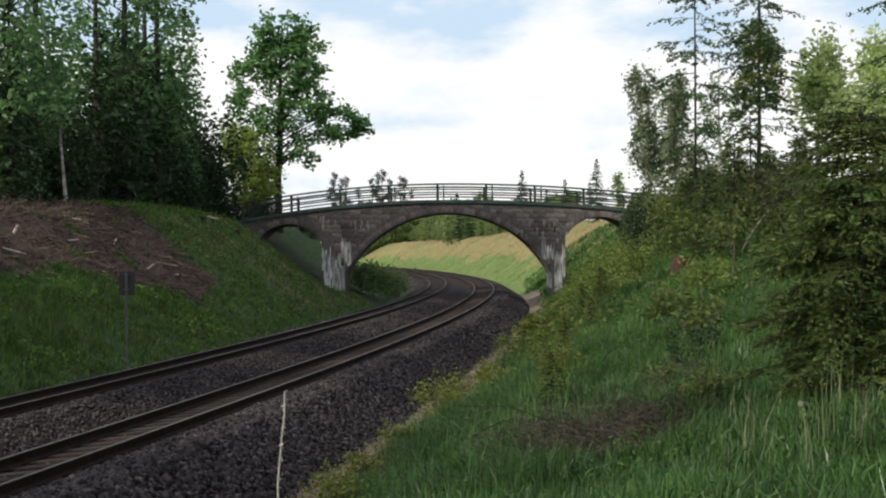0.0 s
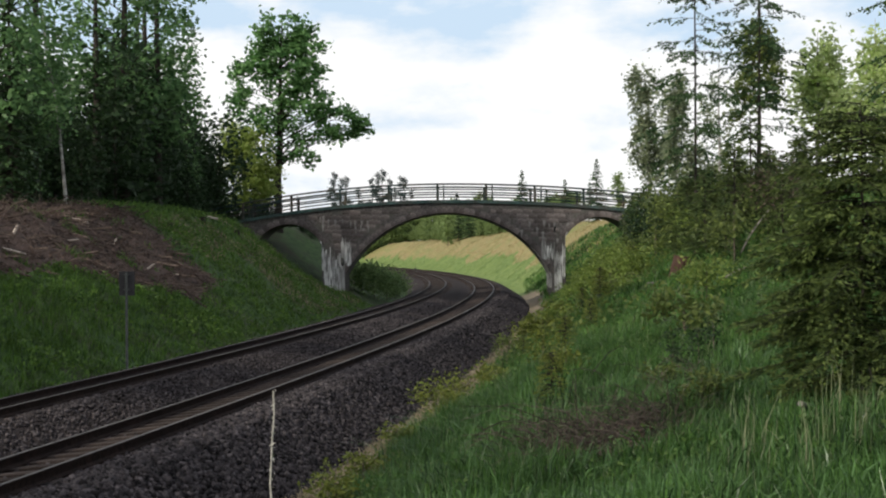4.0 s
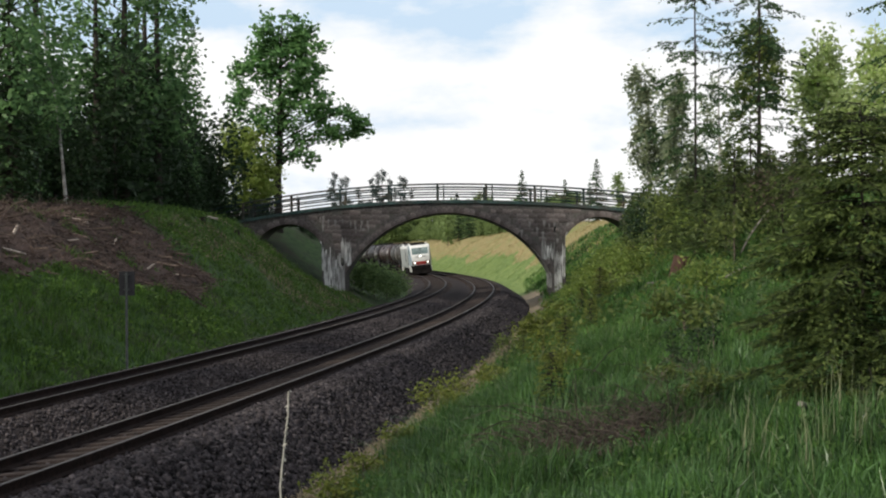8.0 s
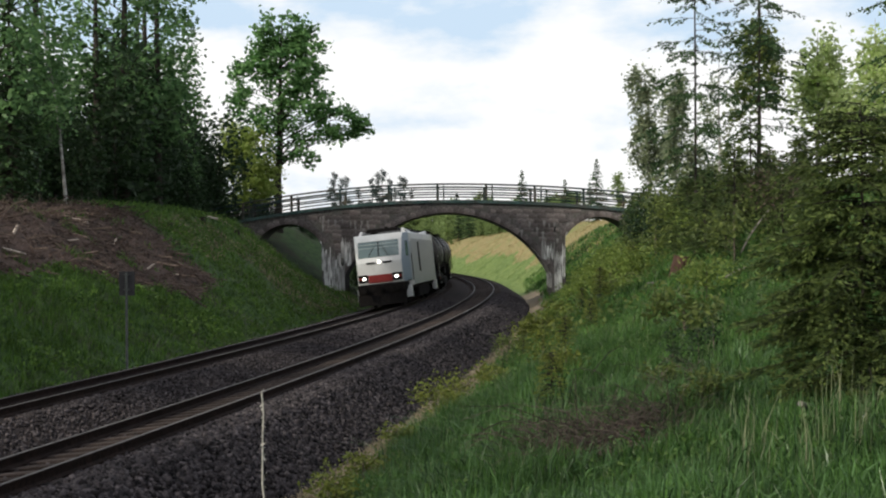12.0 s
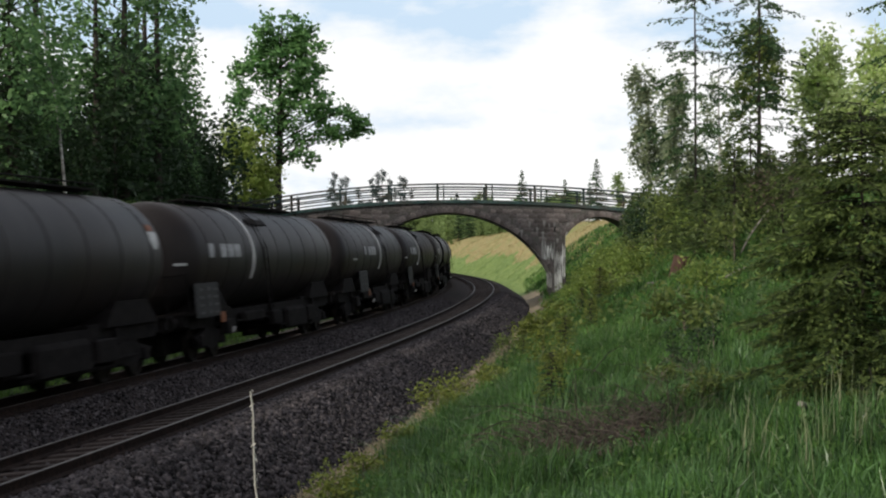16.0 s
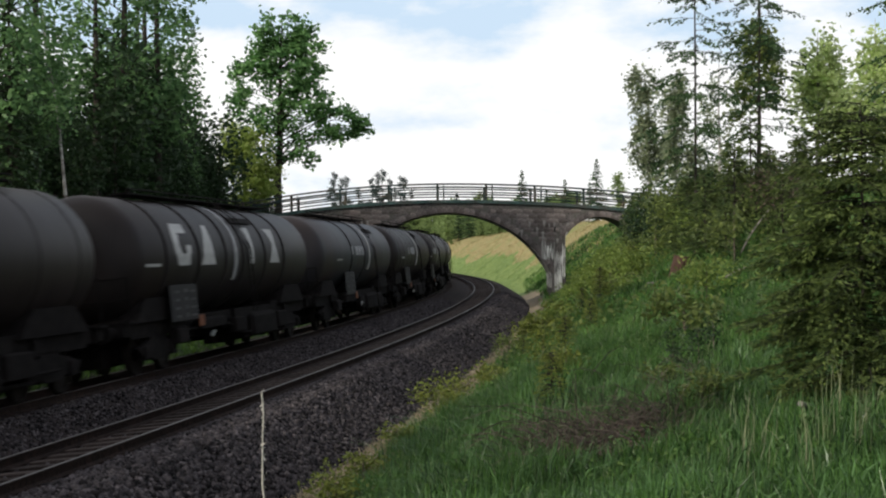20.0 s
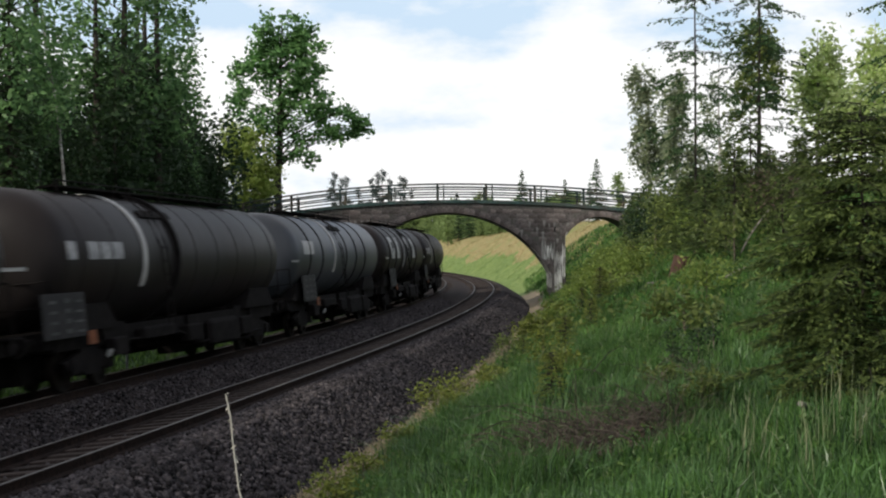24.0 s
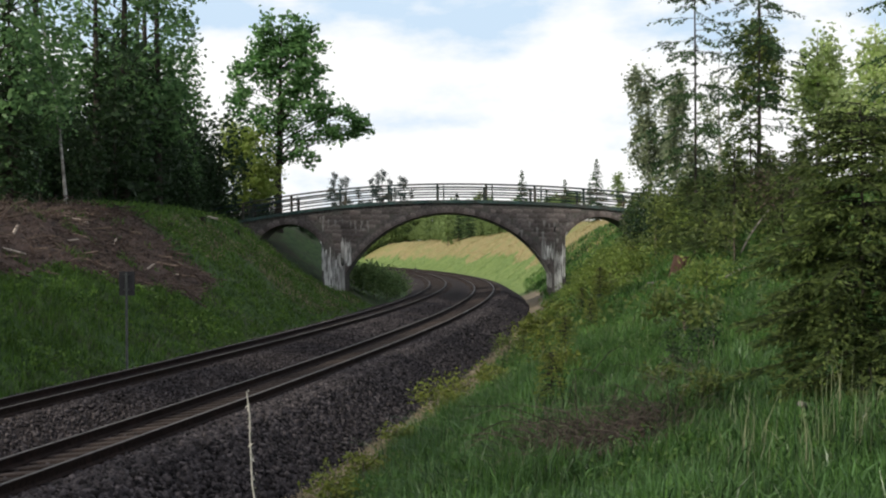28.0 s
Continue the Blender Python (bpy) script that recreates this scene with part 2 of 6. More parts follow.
def on_line(s, e=0.0, z=0.0):
    """The place at station s, e metres to the left of the middle, and the heading there."""
    h = float(np.interp(s, ST, _th))
    return Vector((float(np.interp(s, ST, _x)) - e * math.sin(h), float(np.interp(s, ST, _y)) + e * math.cos(h), GRADE * s + z)), h


def line_coords(x, y):
    """Station and offset of points, arrays in and out."""
    x, y = np.atleast_1d(np.asarray(x, float)), np.atleast_1d(np.asarray(y, float))
    s, e = np.empty_like(x), np.empty_like(x)
    px, py, ph, ps = _x[::4], _y[::4], _th[::4], ST[::4]
    for a in range(0, len(x), 20000):
        b = slice(a, a + 20000)
        i = np.argmin((x[b, None] - px) ** 2 + (y[b, None] - py) ** 2, axis=1)
        for _ in range(2):
            ds = (x[b] - px[i]) * np.cos(ph[i]) + (y[b] - py[i]) * np.sin(ph[i])
            i = np.clip(i + np.round(ds / 4).astype(int), 0, len(px) - 1)
        ds = (x[b] - px[i]) * np.cos(ph[i]) + (y[b] - py[i]) * np.sin(ph[i])
        s[b] = ps[i] + ds
        h = np.interp(s[b], ST, _th)
        qx, qy = np.interp(s[b], ST, _x), np.interp(s[b], ST, _y)
        e[b] = -(x[b] - qx) * np.sin(h) + (y[b] - qy) * np.cos(h)
    return s, e


def rough_noise(x, y, cell, seed=0):
    """Smooth value noise in -1..1."""
    x, y = np.asarray(x, float) / cell + 31.7 * seed, np.asarray(y, float) / cell + 17.3 * seed
    i, j = np.floor(x), np.floor(y)
    u, v = x - i, y - j
    u, v = u * u * (3 - 2 * u), v * v * (3 - 2 * v)

    def hsh(a, b):
        q = np.sin(a * 127.1 + b * 311.7 + seed * 74.7) * 43758.5453
        return 2 * (q - np.floor(q)) - 1
    return (hsh(i, j) * (1 - u) + hsh(i + 1, j) * u) * (1 - v) + (hsh(i, j + 1) * (1 - u) + hsh(i + 1, j + 1) * u) * v


# cross-sections: offset from the middle to the left, height over the rails
LEFT_E, LEFT_Z = [0, 4.9, 5.6, 12.6, 14.5, 40, 200], [-0.9, -0.9, -0.7, 4.75, 5.3, 5.6, 6.0]
NEAR_E, NEAR_Z = [0, 4.9, 6.0, 9.0, 14.0, 20.0, 26.0, 40, 200], [-0.9, -0.9, -0.55, 0.55, 1.45, 3.6, 5.0, 5.3, 5.8]
FAR_E, FAR_Z = [0, 4.9, 6.0, 14.3, 16.5, 40, 200], [-0.9, -0.9, -0.5, 4.6, 5.1, 5.5, 6.0]
BEYOND_E, BEYOND_Z = [0, 4.9, 6.0, 13.5, 16.0, 24, 200], [-0.9, -0.9, -0.6, 4.9, 6.2, 6.9, 7.3]


def ground_z(x, y):
    s, e = line_coords(x, y)
    left = np.interp(e, LEFT_E, LEFT_Z)
    left = left - (0.4 * np.clip((s - 62) / 10, 0, 1) + 0.75 * np.clip((s - 70) / 12, 0, 1)) * np.clip((e - 6) / 3, 0, 1)
    left = left + np.interp(s, [30, 38, 41, 45, 48.4, 55.5, 64, 67, 70, 74, 80, 84, 90, 106, 114], [-0.55, -0.5, -0.31, -0.13, 0.05, 0.18, 0.34, 0.05, -0.3, -0.5, -0.2, 0.2, 1.2, 1.2, 0]) * np.clip((e - 7) / 3.5, 0, 1)
    low = np.clip((s - 110) / 26, 0, 1) * np.clip((e - 5) / 2, 0, 1)
    left = left * (1 - low) + low * np.interp(e, [0, 5, 9, 14, 20, 30, 120], [-0.9, -0.9, 0.3, 1.7, 3.3, 3.8, 4.5])
    t = np.clip((s - 0) / 34, 0, 1)
    t = t * t * (3 - 2 * t)
    right = np.interp(-e, NEAR_E, NEAR_Z) * (1 - t) + np.interp(-e, FAR_E, FAR_Z) * t
    u = np.clip((s - 84) / 25, 0, 1)
    right = right * (1 - u) + np.interp(-e, BEYOND_E, BEYOND_Z) * u - np.clip((s - 190) / 60, 0, 1) * np.clip((-e - 8) / 8, 0, 1)
    z = np.where(e > 0, left, right)
    k = np.clip((np.abs(e) - 5.5) / 2, 0, 1)
    z = z + k * (0.22 * rough_noise(x, y, 5.0, 1) + 0.10 * rough_noise(x, y, 1.7, 2))
    brash = np.clip((46 - s) / 3, 0, 1) * np.clip(e - 9, 0, 1) * np.clip(15.5 - e, 0, 1)
    z = z + brash * (0.15 * rough_noise(x, y, 1.6, 71) + 0.10 * rough_noise(x, y, 0.8, 72))
    far = np.clip((np.abs(e) - 60) / 300, 0, 1)
    return z + GRADE * s * (1 - far) + far * 5 * rough_noise(x, y, 260, 3)


def gz(x, y):
    return float(ground_z([x], [y])[0])


def at(px, d, z=None):
    """The place d metres ahead at the bearing px of the picture's width, on the ground."""
    x = (px - 784) / 2400 * d
    return Vector((x, d, gz(x, d) if z is None else z))


def spot(px, e):
    """The place on the ground e metres from the middle (left is positive) at the bearing px."""
    d = np.arange(20.0, 330.0, 0.5)
    x = (px - 784) / 2400 * d
    off = line_coords(x, d)[1]
    k = int(np.argmin(np.abs(off - e) + np.where(d < (30 if e > 0 else 105), 50, 0)))
    return at(px, float(d[k]))


def ground_at(px, py, lo=6.0, hi=90.0):
    """The place on the ground at the bearing px and the dip py of the picture."""
    for d in np.arange(lo, hi, 0.25):
        p = at(px, float(d))
        if p.z >= 2.98 + (443 - py) / 2400 * d:
            return p
    return at(px, hi)

# ---- ground ----
def ground_material():
    """Grass and bare earth."""
    return material("meadow_soil", (0.024, 0.052, 0.013), (0.06, 0.112, 0.028), 2.5, 0.95, bump=0.7, bump_scale=9, c=(0.055, 0.056, 0.028))


M_GROUND = ground_material()
M_LITTER = material("brushwood_litter", (0.022, 0.015, 0.012), (0.125, 0.085, 0.067), 5, 0.95, bump=1.0, bump_scale=12, c=(0.10, 0.065, 0.05))


M_DRY_BANK = material("dry_grass_bank", (0.17, 0.14, 0.055), (0.30, 0.235, 0.11), 3, 0.95, bump=0.6, bump_scale=8, c=(0.16, 0.18, 0.06))
M_VERGE = material("withered_verge_soil", (0.09, 0.07, 0.048), (0.24, 0.19, 0.13), 6, 0.95, bump=0.7, bump_scale=14, c=(0.10, 0.10, 0.05))
M_FRESH_BANK = material("fresh_grass_bank", (0.075, 0.125, 0.03), (0.145, 0.20, 0.052), 2.0, 0.95, bump=0.6, bump_scale=8, c=(0.14, 0.19, 0.05))


def far_bank(x, y):
    """1 on the dry upper part of the far sunlit bank, 2 on its green lower part, 0 elsewhere."""
    s, e = line_coords(x, y)
    n = 1.3 * rough_noise(x, y, 9, 21) + 0.7 * rough_noise(x, y, 3, 22)
    far = (s > 100) & (e < -5.2)
    return np.where(far & (-e > 9.6 + n), 1, np.where(far, 2, 0))


def litter(x, y):
    """Where the felled slope is covered with brown brushwood."""
    s, e = line_coords(x, y)
    n = 1.1 * rough_noise(x, y, 3.1, 5) + 0.7 * rough_noise(x, y, 1.2, 6)
    low = np.interp(s, [-20, 27, 35.6, 38, 46], [10.2, 10.1, 9.5, 8.6, 8.4])
    return (s < 46.5 + n) & (e > low + 0.6 * n) & (e < 15.6 + 0.5 * n)


def build_ground():
    gx = np.concatenate([[-3000, -1800, -1000, -650, -450, -340], np.arange(-280, -30, 4), np.arange(-30, 31, 0.7), np.arange(32, 70, 3), np.arange(75, 200, 15), [250, 350, 500, 800, 1500, 3000]])
    gy = np.concatenate([[-3000, -1500, -900, -600, -500], np.arange(-440, 0, 4), np.arange(0, 125, 0.85), np.arange(126, 260, 2.2), np.arange(262, 700, 4), [720, 800, 950, 1300, 2000, 3500]])
    X, Y = np.meshgrid(gx, gy)
    Z = ground_z(X.ravel(), Y.ravel())
    nx, ny = len(gx), len(gy)
    i = (np.arange(ny - 1)[:, None] * nx + np.arange(nx - 1)).ravel()
    faces = np.stack([i, i + 1, i + nx + 1, i + nx], 1)
    me = quick_mesh("ground", np.stack([X.ravel(), Y.ravel(), Z], 1), faces)
    for mt in (M_GROUND, M_LITTER, M_DRY_BANK, M_FRESH_BANK, M_VERGE):
        me.materials.append(mt)
    c = np.stack([X.ravel(), Y.ravel()], 1)[faces].mean(1)
    fb = far_bank(c[:, 0], c[:, 1])
    s, e = line_coords(c[:, 0], c[:, 1])
    fb = np.where((fb == 0) & (s > -5) & (s < 100) & (e < -4.8) & (e > -6.5), 3, fb)
    me.polygons.foreach_set("material_index", np.where(fb > 0, fb + 1, litter(c[:, 0], c[:, 1])).astype(np.int32))
    me.polygons.foreach_set("use_smooth", np.ones(len(faces), bool))
    ob = new("ground", me)
    tagged(ob, "grassy railway cutting with brown felled strip on one bank", "ground", kind="structure")


build_ground()

# ---- track bed, rails, sleepers ----
BED = [(5.0, -0.95), (3.75, -0.25), (3.3, -0.235), (2.73, -0.235), (1.23, -0.08), (0.68, 0.02), (0.35, 0.02), (-0.6, -0.22), (-1.23, -0.24), (-2.73, -0.085), (-3.3, 0.02), (-3.8, 0.01), (-5.4, -0.95)]


def bed_z(e):
    b = BED[::-1]
    return np.interp(e, [p[0] for p in b], [p[1] for p in b])


def build_bed():
    ss = np.concatenate([np.arange(-430, 0, 6), np.arange(0, 110, 0.35), np.arange(110, 260, 1.5), np.arange(260, 820, 6)])
    ee = np.concatenate([np.arange(-5.4, 5.0, 0.3), [5.0]])
    S, E = np.meshgrid(ss, ee, indexing="ij")
    s, e = S.ravel(), E.ravel()
    h, px, py = np.interp(s, ST, _th), np.interp(s, ST, _x), np.interp(s, ST, _y)
    z = bed_z(e) + GRADE * s + 0.022 * rough_noise(s, e, 0.8, 4) + 0.015 * rough_noise(s, e, 0.4, 7)
    V = np.stack([px - e * np.sin(h), py + e * np.cos(h), z], 1)
    n = len(ee)
    i = (np.arange(len(ss) - 1)[:, None] * n + np.arange(n - 1)).ravel()
    me = quick_mesh("track_bed", V, np.stack([i, i + n, i + n + 1, i + 1], 1))
    ob = put("track_bed", me, M_BALLAST)
    tagged(ob, "dark grey crushed stone ballast bed of two tracks", "ballast", kind="structure")


build_bed()

RAIL_PROFILE = [(-0.075, -0.172), (0.075, -0.172), (0.075, -0.155), (0.012, -0.13), (0.010, -0.05), (0.036, -0.038), (0.036, -0.004), (0.030, 0.0), (-0.030, 0.0), (-0.036, -0.004), (-0.036, -0.038), (-0.010, -0.05), (-0.012, -0.13), (-0.075, -0.155)]


def build_track(e_mid, label):
    track = empty("railway_track", Matrix.Translation(on_line(30, e_mid)[0]))
    tagged(track, label, "railway track", "the two tracks")
    inv = track.matrix_basis.inverted()
    stations = np.concatenate([np.arange(-430, 0, 5), np.arange(0, 250, 2), np.arange(250, 820, 5)])
    for off, lift in ((GAUGE_HALF, 0.0), (-GAUGE_HALF, CANT)):
        vs, fs, n = [], [], len(RAIL_PROFILE)
        for s in stations:
            for a, z in RAIL_PROFILE:
                vs.append(inv @ on_line(s, e_mid + off + a, z + lift)[0])
        for i in range(len(stations) - 1):
            fs += [(i * n + k, i * n + (k + 1) % n, (i + 1) * n + (k + 1) % n, (i + 1) * n + k) for k in range(n)]
        sh = Shape().add(vs, fs)
        me = sh.mesh("rail")
        me.materials.append(M_RAIL), me.materials.append(M_RAIL_TOP)
        idx = [1 if (k % n) == 7 else 0 for k in range(len(me.polygons))]
        if len(idx) == len(fs):
            me.polygons.foreach_set("material_index", idx)
        put("rail", me, None, track, "worn steel rail with rusty web")
    return track


TRACK_A = build_track(SPACING / 2, "canted curved track with rusty rails on dark sleepers")
TRACK_B = build_track(-SPACING / 2, "canted outer track with worn rails on brown sleepers")


# ---- plants ----
def leaf_cloud(centres, spread, count, size, flat=0.6, stretch=1.0, seed=0):
    """Leaf faces strewn round centres: arrays of vertices and quads."""
    g = np.random.default_rng(seed)
    c = np.repeat(np.asarray(centres, float), count, 0)
    n = len(c)
    p = c + g.normal(0, 1, (n, 3)) * np.asarray(spread)
    a = g.normal(0, 1, (n, 3)) * (1, 1, flat)
    a /= np.linalg.norm(a, axis=1, keepdims=True)
    b = np.cross(a, g.normal(0, 1, (n, 3)))
    b /= np.linalg.norm(b, axis=1, keepdims=True) + 1e-9
    k = size * g.uniform(0.6, 1.35, (n, 1))
    a, b = a * k * stretch, b * k * 0.62
    v = np.stack([p - a, p + b * 0.9 - a * 0.1, p + a, p - b * 0.9 + a * 0.1], 1).reshape(-1, 3)
    return v, np.arange(4 * n).reshape(-1, 4)


def limb(sh, a, b, r0, r1, g, n=6, sag=0.12, steps=5):
    a, b = Vector(a), Vector(b)
    L = (b - a).length
    w = Vector(g.normal(0, 1, 3)) * L * 0.05
    pts = []
    for i in range(steps):
        t = i / (steps - 1)
        p = a.lerp(b, t) + w * math.sin(math.pi * t) + Vector((0, 0, 1)) * L * sag * math.sin(math.pi * t)
        pts.append(p)
    sh.tube(pts, [r0 + (r1 - r0) * i / (steps - 1) for i in range(steps)], n)
    return pts


def leafy_tree(name, base, height, r, blobs, leaf, bark, size, per, label, seed, fork=0.25, lean=(0, 0), spread=0.4, category="tree", group="", hang=0.8):
    """A tree: tapered trunk, limbs into the crown's lobes, and leaves in clumps round the limbs' ends.
    blobs: (x, y, z, rx, ry, rz, clumps), from the foot."""
    g = np.random.default_rng(seed)
    tree = empty(name, Matrix.Translation(base))
    tagged(tree, label, category, group)
    wood = Shape()
    top = Vector((lean[0], lean[1], height))
    trunk = [Vector((0, 0, -0.3))] + [Vector((lean[0] * t ** 1.3 + g.normal(0, 0.012) * height * t * (1 - t), lean[1] * t, height * t)) for t in (0.02, 0.1, 0.25, 0.4, 0.55, 0.7, 0.85, 1.0)]
    wood.tube(trunk, [r * k for k in (1.5, 1.2, 1.0, 0.88, 0.74, 0.58, 0.42, 0.25, 0.06)], 10)
    centres = []
    for bx, by, bz, rx, ry, rz, num in blobs:
        pts = []
        while len(pts) < num:
            q = g.uniform(-1, 1, 3)
            d = np.linalg.norm(q)
            if 0.35 < d < 1.0:
                pts.append((bx + q[0] * rx, by + q[1] * ry, bz + q[2] * rz))
        for i, p in enumerate(pts):
            if i % 3 == 0:
                t = min(0.95, max(fork, (p[2] - 0.45 * math.hypot(p[0], p[1])) / height))
                a = Vector((lean[0] * t ** 1.3, lean[1] * t, height * t))
                w = limb(wood, a, p, r * 0.30 * (1 - 0.75 * t), r * 0.03, g)
                for _ in range(2):
                    k = g.integers(2, 5)
                    limb(wood, w[k], Vector(w[k]) + Vector(g.normal(0, 0.5, 3)) * 0.9, r * 0.05, r * 0.015, g, 4, 0.05, 3)
        centres += pts
    if category == "shrub":
        tagged(part("stem", wood, bark, tree, smooth=True), kind="stuff")
    else:
        part("trunk", wood, bark, tree, smooth=True)
    v, f = leaf_cloud(centres, (spread, spread, spread * hang), per, size, seed=seed + 1)
    put("crown", quick_mesh("crown", v, f), leaf, tree)
    return tree


def spray(pts, L, L0, out, side, g, needle, dense):
    """Needles of one branch: side twigs that hang a little, each set with short needle tufts."""
    m = max(6, int(L / 0.03 * dense))
    q = np.sort(g.uniform(0.10, 1.0, m))
    root = np.stack([np.interp(q, (0, 0.35, 0.7, 1), [p[c] for p in pts]) for c in range(3)], 1)
    tw = (0.40 * L0 * (1.08 - q) + 0.07) * g.uniform(0.45, 1.0, m)
    way = side * g.choice([-1, 1], m)[:, None] * g.uniform(0.5, 1.0, m)[:, None] + out * 0.75 + np.stack([np.zeros(m), np.zeros(m), g.normal(-0.35, 0.18, m)], 1)
    way /= np.linalg.norm(way, axis=1, keepdims=True)
    k = np.maximum(3, (tw / (needle * 0.22)).astype(int))
    i = np.repeat(np.arange(m), k)
    u = g.uniform(0.0, 1.0, len(i))
    p = root[i] + way[i] * (tw[i] * u)[:, None] + np.stack([np.zeros(len(i)), np.zeros(len(i)), -0.12 * tw[i] * u * u], 1)
    d = way[i] + g.normal(0, 0.55, (len(i), 3))
    d *= (needle * g.uniform(0.6, 1.2, len(i)) / np.linalg.norm(d, axis=1))[:, None]
    wv = np.cross(d, g.normal(0, 1, (len(i), 3)))
    wv *= (needle * 0.3 / (np.linalg.norm(wv, axis=1) + 1e-9))[:, None]
    return np.stack([p, p + d * 0.5 + wv, p + d, p + d * 0.5 - wv], 1).reshape(-1, 3)


def shoots(pts, L, L0, out, side, g, needle, dense):
    """Sprays of one branch: drooping side twigs, each a row of slender crossed needle shoots."""
    m = max(5, int(L / 0.042 * dense))
    q = np.sort(g.uniform(0.12, 1.0, m))
    root = np.stack([np.interp(q, (0, 0.35, 0.7, 1), [p[c] for p in pts]) for c in range(3)], 1)
    tw = (0.42 * L0 * (1.08 - q) + 0.09) * g.uniform(0.5, 1.0, m)
    way = side * (g.choice([-1, 1], m) * g.uniform(0.35, 1.0, m))[:, None] + out * 0.85 + np.stack([np.zeros(m), np.zeros(m), g.normal(-0.28, 0.14, m)], 1)
    way /= np.linalg.norm(way, axis=1, keepdims=True)
    k = np.maximum(2, (tw / (needle * 0.55)).astype(int))
    i = np.repeat(np.arange(m), k)
    n = len(i)
    u = g.uniform(0.0, 1.0, n)
    p = root[i] + way[i] * (tw[i] * u)[:, None] + np.stack([np.zeros(n), np.zeros(n), -0.15 * tw[i] * u * u], 1)
    d = way[i] + g.normal(0, 0.26, (n, 3))
    d *= (needle * g.uniform(0.7, 1.4, n) / np.linalg.norm(d, axis=1))[:, None]
    w1 = np.cross(d, np.array([0, 0, 1.0]) + g.normal(0, 0.35, (n, 3)))
    w1 *= (needle * 0.17 / (np.linalg.norm(w1, axis=1) + 1e-9))[:, None]
    w2 = np.cross(d, w1)
    w2 *= (needle * 0.10 / (np.linalg.norm(w2, axis=1) + 1e-9))[:, None]
    a = np.stack([p, p + d * 0.4 + w1, p + d, p + d * 0.4 - w1], 1)
    b = np.stack([p, p + d * 0.4 + w2, p + d, p + d * 0.4 - w2], 1)
    return np.concatenate([a, b]).reshape(-1, 3)


def spruce(name, base, height, r, reach, leaf, label, seed, start=0.08, gap=0.32, arms=6, droop=0.35, dense=1.0, taper=1.0, needle=0.10, category="spruce", group="", bare=0.0, fine=False):
    """A conifer: straight trunk, whorls of drooping branches with side twigs hung with needles."""
    g = np.random.default_rng(seed)
    tree = empty(name, Matrix.Translation(base))
    tagged(tree, label, category, group)
    wood = Shape()
    wood.tube([(0, 0, -0.3), (0, 0, 0.1), (0.02 * height * g.normal() * 0.3, 0, height * 0.5), (0, 0, height)], [r * 1.2, r, r * 0.6, r * 0.06], 8)
    V = []
    z = height * start
    while z < height * 0.985:
        t = z / height
        L0 = reach * (1 - t) ** taper * (0.55 + 0.45 * min(1, (t - start * 0.5) * 6)) + 0.10
        spin = g.uniform(0, 6.28)
        for k in range(arms):
            if g.uniform() < bare:
                continue
            az = spin + 6.283 * k / arms + g.normal(0, 0.2)
            L = L0 * g.uniform(0.7, 1.15)
            out = np.array([math.cos(az), math.sin(az), 0.0])
            side = np.array([-out[1], out[0], 0.0])
            up = 0.25 * (t - 0.25)
            z_arm = z + g.uniform(-0.5, 0.5) * gap
            pts = [np.array([0, 0, z_arm]) + out * L * q + np.array([0, 0, L * (up * q - droop * q * q + 0.18 * droop * q ** 4)]) for q in (0, 0.35, 0.7, 1.0)]
            wood.tube(pts, [r * 0.22 * (1 - t) + 0.012, r * 0.15 * (1 - t) + 0.009, 0.008, 0.004] if not fine else [0.010, 0.007, 0.004, 0.002], 4, False)
            if fine:
                V.append((shoots if fine == "shoots" else spray)(pts, L, L0, out, side, g, needle, dense))
                continue
            m = max(4, int(L / needle * 2.1 * dense))
            q = g.uniform(0.12, 1.0, m)
            base_p = np.stack([np.interp(q, (0, 0.35, 0.7, 1), [p[c] for p in pts]) for c in range(3)], 1)
            tw = (0.34 * L0 * (1.05 - q) + 0.10) * g.uniform(0.3, 1.0, m)
            sgn = g.choice([-1, 1], m)
            tip = base_p + side * (sgn * tw)[:, None] + out * (tw * 0.55)[:, None] + np.stack([np.zeros(m), np.zeros(m), -0.45 * tw + g.normal(0, 0.05, m) * (1 + 3 * needle)], 1)
            d = tip - base_p
            wv = np.cross(d, np.array([0, 0, 1.0]) + g.normal(0, 0.7, (m, 3)))
            wv /= np.linalg.norm(wv, axis=1, keepdims=True) + 1e-9
            wv *= (needle * 0.42 * g.uniform(0.6, 1.3, m))[:, None]
            V.append(np.stack([base_p, base_p + d * 0.45 + wv, tip, base_p + d * 0.45 - wv], 1).reshape(-1, 3))
        z += gap * (1.0 - 0.45 * t) * g.uniform(0.8, 1.2)
    V = np.concatenate(V)
    part("trunk", wood, M_BARK, tree, smooth=True)
    put("crown", quick_mesh("crown", V, np.arange(len(V)).reshape(-1, 4)), leaf, tree)
    return tree


